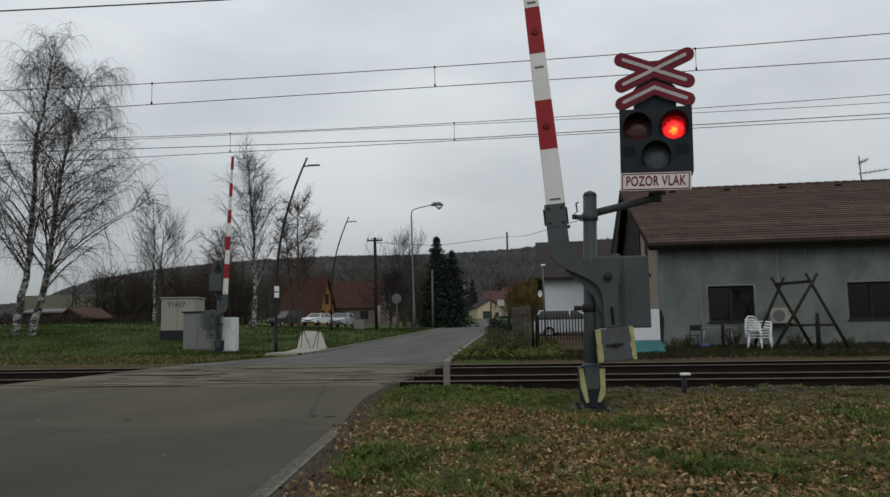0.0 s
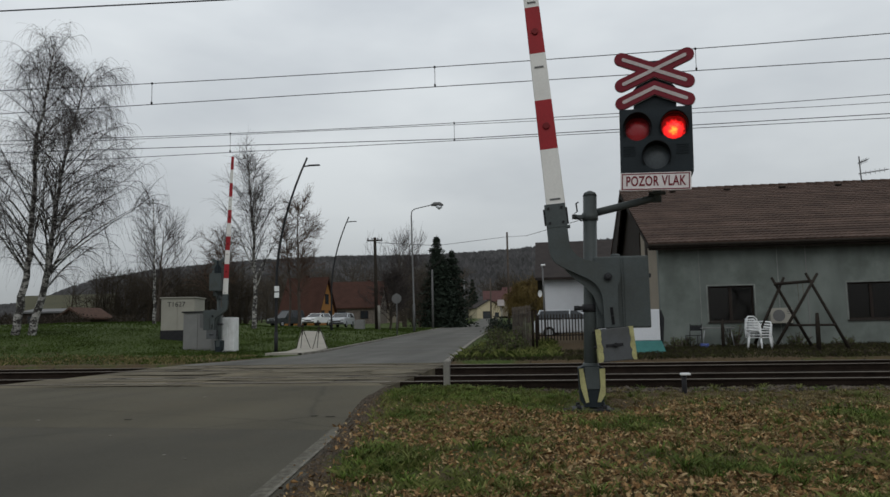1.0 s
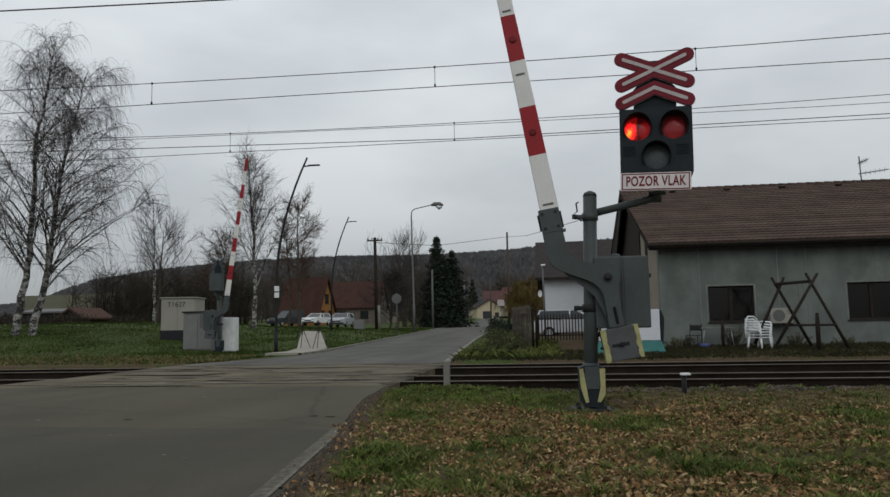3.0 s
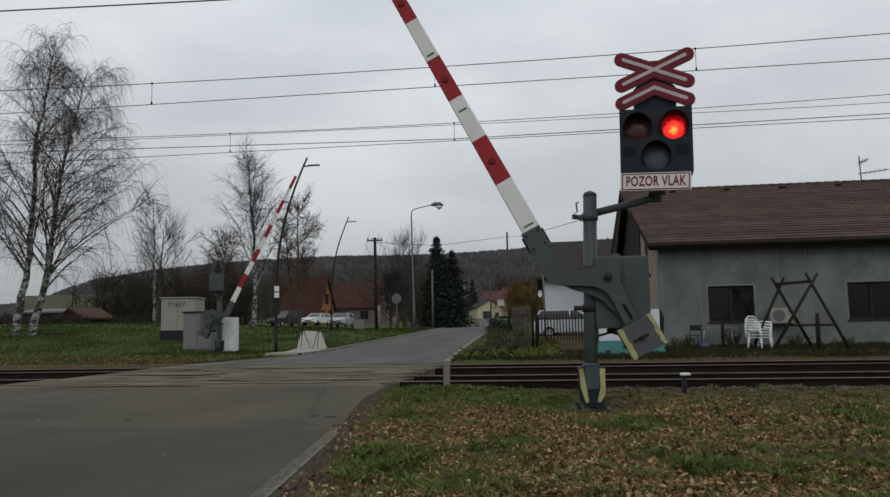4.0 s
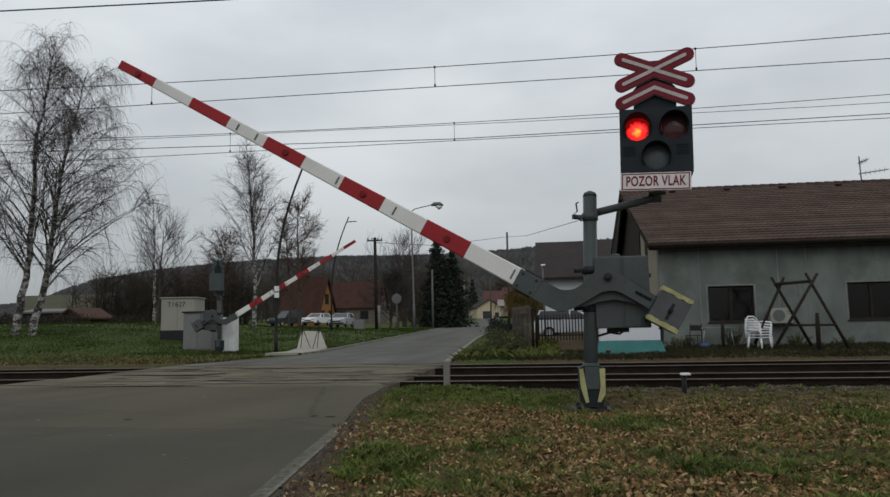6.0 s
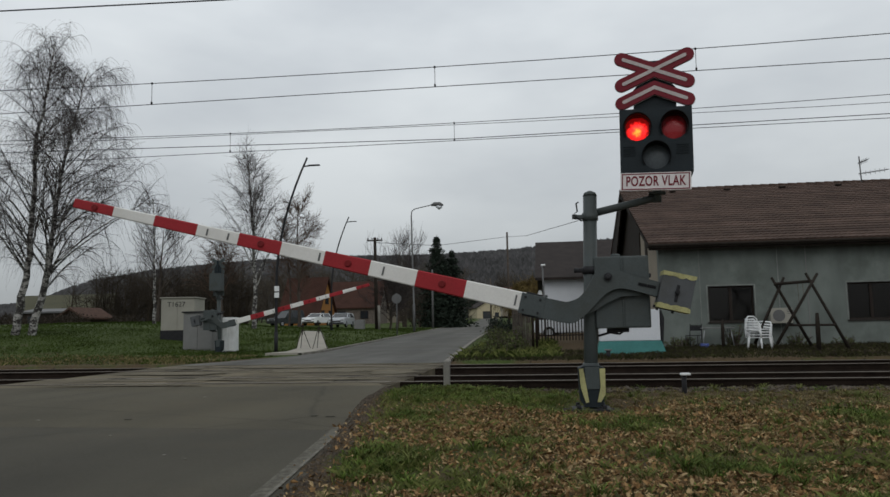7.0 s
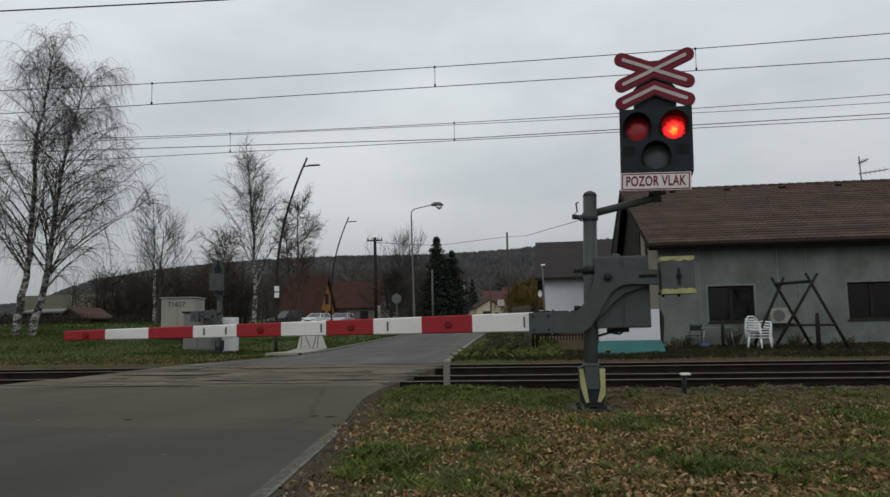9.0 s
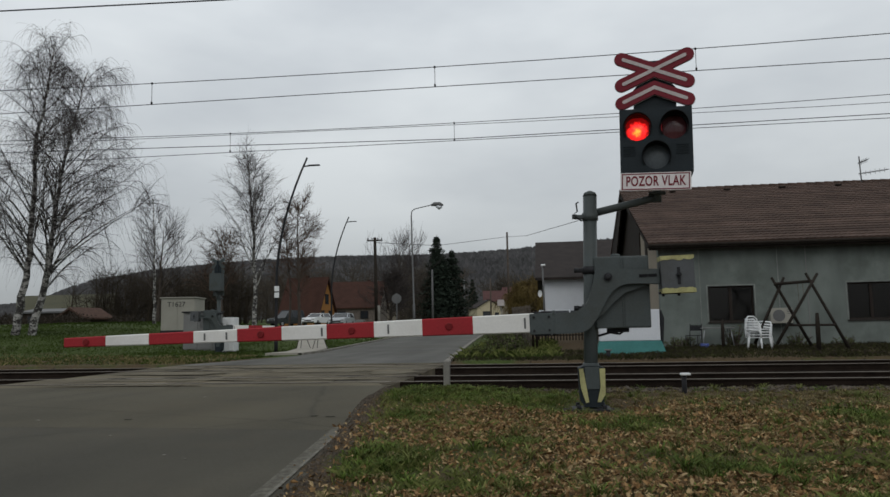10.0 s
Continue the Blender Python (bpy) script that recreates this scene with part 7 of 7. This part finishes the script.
blades("grass", 52000, (-2.6, 8.0, 3.6, 12.3), 0.045, 0.007, M_GRASS, "short green grass among fallen leaves", 1, lawn)
blades("grass", 18000, (-2.4, 8.0, 3.6, 11.5), 0.085, 0.005, M_GRASSPALE, "longer pale grass blades in the sward", 11, lambda x, y: (0.15 + 0.85 * lawn(x, y)) * (1 - 0.9 * smooth(y, 7.2, 8.8) * smooth(x, 0.2, 1.2)) if x > line(y, ROAD_R) + 0.2 else 0.0)
blades("dry_grass", 40000, (-2.4, 9.0, 3.6, 12.4), 0.045, 0.005, M_DRYGRASS, "withered straw-coloured grass", 2, lambda x, y: 0.0 if x < line(y, ROAD_R) + 0.1 else 0.35 + 0.65 * smooth(y, 8.5, 10.5) * smooth(x, 0, 1.5))


def tufts(name, count, m, label, seed, tall, keep):
    """Tussocks: clumps of arching blades that spread from one root."""
    rnd = random.Random(seed)
    v, f = [], []
    made = tries = 0
    while made < count and tries < count * 30:
        tries += 1
        x, y = rnd.uniform(-2.6, 8.0), rnd.uniform(3.6, 12.2)
        if rnd.random() > keep(x, y):
            continue
        made += 1
        size = rnd.uniform(0.5, 1.25)
        for _ in range(int(34 * size)):
            a, o = rnd.uniform(0, 6.283), abs(rnd.gauss(0, 0.035)) * size
            bx, by = x + o * math.cos(a), y + o * math.sin(a)
            z = ground_z(bx, by) - 0.01
            h = tall * size * rnd.uniform(0.45, 1.1)
            e = a + rnd.gauss(0, 0.7)
            spread = h * rnd.uniform(0.3, 1.0)
            w = rnd.uniform(0.0025, 0.005)
            ux, uy = -math.sin(e) * w, math.cos(e) * w
            k = len(v)
            for t in (0.0, 0.45, 0.8):
                cx, cy, cz = bx + math.cos(e) * spread * t * t, by + math.sin(e) * spread * t * t, z + h * (t - 0.35 * t * t)
                v += [(cx - ux * (1 - 0.4 * t), cy - uy * (1 - 0.4 * t), cz), (cx + ux * (1 - 0.4 * t), cy + uy * (1 - 0.4 * t), cz)]
            v.append((bx + math.cos(e) * spread, by + math.sin(e) * spread, z + h * 0.6))
            f += [(k, k + 1, k + 3, k + 2), (k + 2, k + 3, k + 5, k + 4), (k + 4, k + 5, k + 6)]
    return tagged(raw(name, v, f, m), label, "grass", kind="stuff")


def verge(x, y):
    return smooth(x - line(y, ROAD_R), 0.15, 0.5) * smooth(math.hypot(x - 0.5, y - 9.05), 0.42, 0.6)


tufts("grass", 1000, M_GRASS, "green grass tussocks on the verge", 41, 0.13, lambda x, y: verge(x, y) * (0.03 + 0.97 * green(x, y) ** 1.5))
tufts("grass", 380, M_GRASSPALE, "pale green tussocks on the verge", 42, 0.14, lambda x, y: verge(x, y) * (0.15 + 0.6 * green(x, y)))
tufts("dry_grass", 1500, M_DRYGRASS, "straw-coloured tussocks among the leaves", 43, 0.085, lambda x, y: verge(x, y) * (0.25 + 0.75 * smooth(x, 0.3, 1.5)) * (1 - 0.7 * green(x, y)))


def bank(x, y):
    l, r = line(y, ROAD_L), line(y, ROAD_R)
    if l - 0.3 < x < r + 0.2:
        return 0.0
    if 26 < y < 47 and abs(x - line(y, [(27, -9.9), (31.5, -10.2), (36, -11.7), (42, -13.65), (47, -15.3)])) < 0.78:
        return 0.0
    return 0.35 + 0.65 * smooth(noise.noise((x * 0.35, y * 0.35, 2)), -0.3, 0.3)


blades("grass", 60000, (-34, -9.2, 21.5, 40), 0.08, 0.03, M_GRASSBANK, "green grass on the bank across the rails", 3, bank)
blades("grass", 22000, (-3.0, 13, 20.9, 27), 0.11, 0.022, M_ROUGH, "rough grass before the house", 4, bank)
blades("grass", 9000, (-2.9, 0.4, 21.8, 34), 0.16, 0.018, M_GRASSBANK, "tall green weeds along the road and gate", 14, bank)
blades("dry_grass", 1600, (-2.9, 0.4, 21.8, 34), 0.26, 0.010, M_GRASSPALE, "pale withered weed stalks by the gate", 15, bank)
blades("dry_grass", 3500, (-3.0, 13, 20.9, 27), 0.14, 0.014, M_THICKET, "withered stalks along the tracks", 5, bank)
blades("grass", 26000, (-34, -9.6, 40, 76), 0.12, 0.06, M_GRASSBANK, "green grass up to the parked cars", 7, bank)
blades("dry_grass", 14000, (0.6, 8.5, 8.0, 12.4), 0.032, 0.006, M_DRYGRASS, "straw-coloured withered grass by the signal", 8, lambda x, y: smooth(x, 0.6, 1.4) * smooth(y, 8, 9))
blades("dry_grass", 6000, (-30, -10.5, 21.0, 27), 0.12, 0.025, M_DRYGRASS, "withered stalks along the tracks", 6, bank)


def fallen(name, count, m, label, seed, size):
    rnd = random.Random(seed)
    v, f = [], []
    made = 0
    while made < count:
        x, y = rnd.uniform(-2.3, 8.5), rnd.uniform(3.7, 10.6)
        if x < line(y, ROAD_R) + rnd.gauss(0.05, 0.12):
            continue
        if rnd.random() > (0.25 + 0.75 * smooth(x - line(y, ROAD_R), 0.2, 1.3)) * smooth(litter(x, y), -0.35, 0.5) * (1 - 0.75 * smooth(y, 8.7, 10.2)) + 0.03:
            continue
        made += 1
        z = ground_z(x, y) + rnd.uniform(0.005, 0.035)
        s = size * rnd.choice((0.5, 0.7, 0.9, 1.2, 1.7)) * rnd.uniform(0.8, 1.2)
        rot = Euler((rnd.gauss(0, 0.6), rnd.gauss(0, 0.6), rnd.uniform(0, 6.283))).to_matrix()
        curl = s * rnd.uniform(-0.15, 0.5)
        k = len(v)
        lobes = [1.0, 0.5, 0.85, 0.45, 0.7, 0.35, 0.7, 0.45, 0.85, 0.5] if rnd.random() < 0.6 else [1.0, 0.75, 0.5, 0.42, 0.55, 0.9, 0.55, 0.42, 0.5, 0.75]
        v.append((x, y, z))
        for i, lobe in enumerate(lobes):
            a = 2 * math.pi * i / 10
            q = rot @ Vector((s * lobe * math.cos(a), s * lobe * 0.8 * math.sin(a), curl * abs(math.sin(a)) * lobe)) * 0.5
            v.append((x + q.x, y + q.y, z + q.z))
        f += [(k, k + 1 + i, k + 1 + (i + 1) % 10) for i in range(10)]
    tagged(raw(name, v, f, m), label, "leaves", kind="stuff")


fallen("fallen_leaves", 56000, M_LEAF, "brown fallen leaves scattered over the grass", 1, 0.040)
fallen("fallen_leaves", 30000, M_LEAFPALE, "pale dry fallen leaves in the grass", 2, 0.035)


def stones(name, count, area, size, m, label, seed):
    rnd = random.Random(seed)
    v, f = [], []
    for _ in range(count):
        x, y = rnd.uniform(area[0], area[1]), rnd.uniform(area[2], area[3])
        if CROSS_L - 0.2 < x < CROSS_R + 0.3:
            continue
        edge = min(smooth(y, 12.25, 12.9), 1 - smooth(y, 20.1, 20.75))
        z = max(ground_z(x, y), -0.36 + 0.17 * edge) + 0.01
        s = size * rnd.uniform(0.5, 1.3)
        rot = Euler((rnd.uniform(0, 6), rnd.uniform(0, 6), rnd.uniform(0, 6))).to_matrix()
        k = len(v)
        for p in ((1, 0, 0), (-1, 0, 0), (0, 1, 0), (0, -1, 0), (0, 0, 1), (0, 0, -1)):
            q = rot @ (Vector(p) * s * rnd.uniform(0.6, 1.1))
            v.append((x + q.x, y + q.y, z + q.z * 0.7))
        f += [(k, k + 2, k + 4), (k + 2, k + 1, k + 4), (k + 1, k + 3, k + 4), (k + 3, k, k + 4), (k + 2, k, k + 5), (k + 1, k + 2, k + 5), (k + 3, k + 1, k + 5), (k, k + 3, k + 5)]
    tagged(raw(name, v, f, m), label, "gravel", kind="stuff")


M_STONE = mat("grey_brown_stones", (0.085, 0.070, 0.056), 0.95, vary=0.3, size=8, fine=40, bump=0.3, island=0.45)
stones("gravel", 5200, (-2.2, 12, 11.5, 13.2), 0.032, M_STONE, "loose grey-brown ballast stones along the track", 1)
stones("gravel", 1500, (1.2, 9.0, 11.4, 12.7), 0.055, M_STONE, "coarse grey ballast spilled beside the track", 9)
stones("gravel", 4500, (-2.2, 14, 13.3, 20.8), 0.035, M_BALLAST, "dark ballast stones between rails", 2)
def edge_crumbs():
    """Crumbs of soil and stone along the ragged edge of the asphalt."""
    rnd = random.Random(12)
    v, f = [], []
    for _ in range(2600):
        y = rnd.uniform(3.6, 12.4)
        x = line(y, ROAD_R) + abs(rnd.gauss(0, 0.16)) - 0.05
        z = max(ground_z(x, y), 0.0 if x < line(y, ROAD_R) else -1) + 0.003
        s = 0.011 * rnd.uniform(0.4, 1.5)
        k = len(v)
        v += [(x + s * rnd.uniform(0.6, 1), y, z), (x - s * 0.8, y + s * rnd.uniform(0.3, 1), z), (x - s * 0.4, y - s, z), (x + s * 0.2, y, z + s)]
        f += [(k, k + 1, k + 3), (k + 1, k + 2, k + 3), (k + 2, k, k + 3)]
    tagged(raw("gravel", v, f, M_STONE), "soil crumbs and grit along the asphalt edge", "gravel", kind="stuff")


edge_crumbs()
stones("gravel", 1400, (-22, -10.8, 12.6, 20.8), 0.035, M_BALLAST, "dark ballast stones between rails", 3)


# sleepers under the open track
def sleepers():
    bm = bmesh.new()
    span(bm, (-0.12, -1.25, -0.16), (0.12, 1.25, 0.0), 0.02)
    bmesh.ops.recalc_face_normals(bm, faces=bm.faces)
    me = bpy.data.meshes.new("sleeper")
    bm.to_mesh(me)
    bm.free()
    me.materials.append(M_SLEEPER)
    for off in (GAUGE / 2, SEP + GAUGE / 2):
        bed = thing("sleepers", pose(0, Y1 + off, -0.17), "row of dark sleepers under the rails", "sleepers", kind="structure")
        x = -26.0
        while x < 16:
            if not CROSS_L - 0.3 < x < CROSS_R + 0.3:
                ob = new("sleeper", me)
                ob.parent = bed
                ob.matrix_basis = pose(x, 0, 0)
            x += 0.62


sleepers()


# ---------- everything that moves ----------
def motions():
    lower = [(0, 85.2), (2.7, 85.2), (2.85, 83.8), (3.0, 80.0), (3.4, 72.8), (3.8, 65.6), (4.0, 62.3), (4.5, 53.7), (5.0, 45.3), (5.5, 37.4), (5.7, 34.5), (6.25, 25.5), (6.8, 16.8), (7.0, 13.8), (7.5, 6.9), (8.0, 2.5), (8.2, 1.1), (8.4, 0.2), (8.5, -0.5), (8.6, -0.95), (8.75, -1.45), (8.9, -0.95), (9.0, -0.6), (9.1, -0.2), (9.3, 0.0), (9.5, -0.25), (9.7, -0.65), (9.85, -1.05), (10.0, -1.35)]
    walk(ARM_NEAR, [(t, pose(*BOOM_AT, ry=a)) for t, a in lower])
    walk(ARM_FAR, [(t, pose(*BOOM_AT, ry=a + 2.3 * smooth(a, 60, 85))) for t, a in lower])
    # the two red lamps take turns: each added drum rests a moment on its fading side, painted as afterglow, after it
    # goes out
    changes = [0.4, 0.97, 1.7, 2.28, 3.0, 3.65, 4.33, 4.9, 5.63, 6.28, 6.97, 7.57, 8.28, 8.87, 9.63]
    for drum, a in zip(DRUMS, (180, 0)):
        at = drum.matrix_basis.translation.copy()
        rows = [(0, a)]
        for t in changes:
            k = round(t * FPS)
            going_out = a % 360 == 0
            turn = ((-2, 0), (-1, 45), (0, 90), (5, 90), (6, 135), (7, 180)) if going_out else ((-4, 0), (-3, 45), (-2, 90), (-1, 90), (0, 135), (1, 180))
            rows += [((k + n) / FPS, a + b) for n, b in turn]
            a += 180
        rows.append((10.0, a))
        walk(drum, [(t, pose(at.x, at.y, at.z, rz=b)) for t, b in rows])


motions()
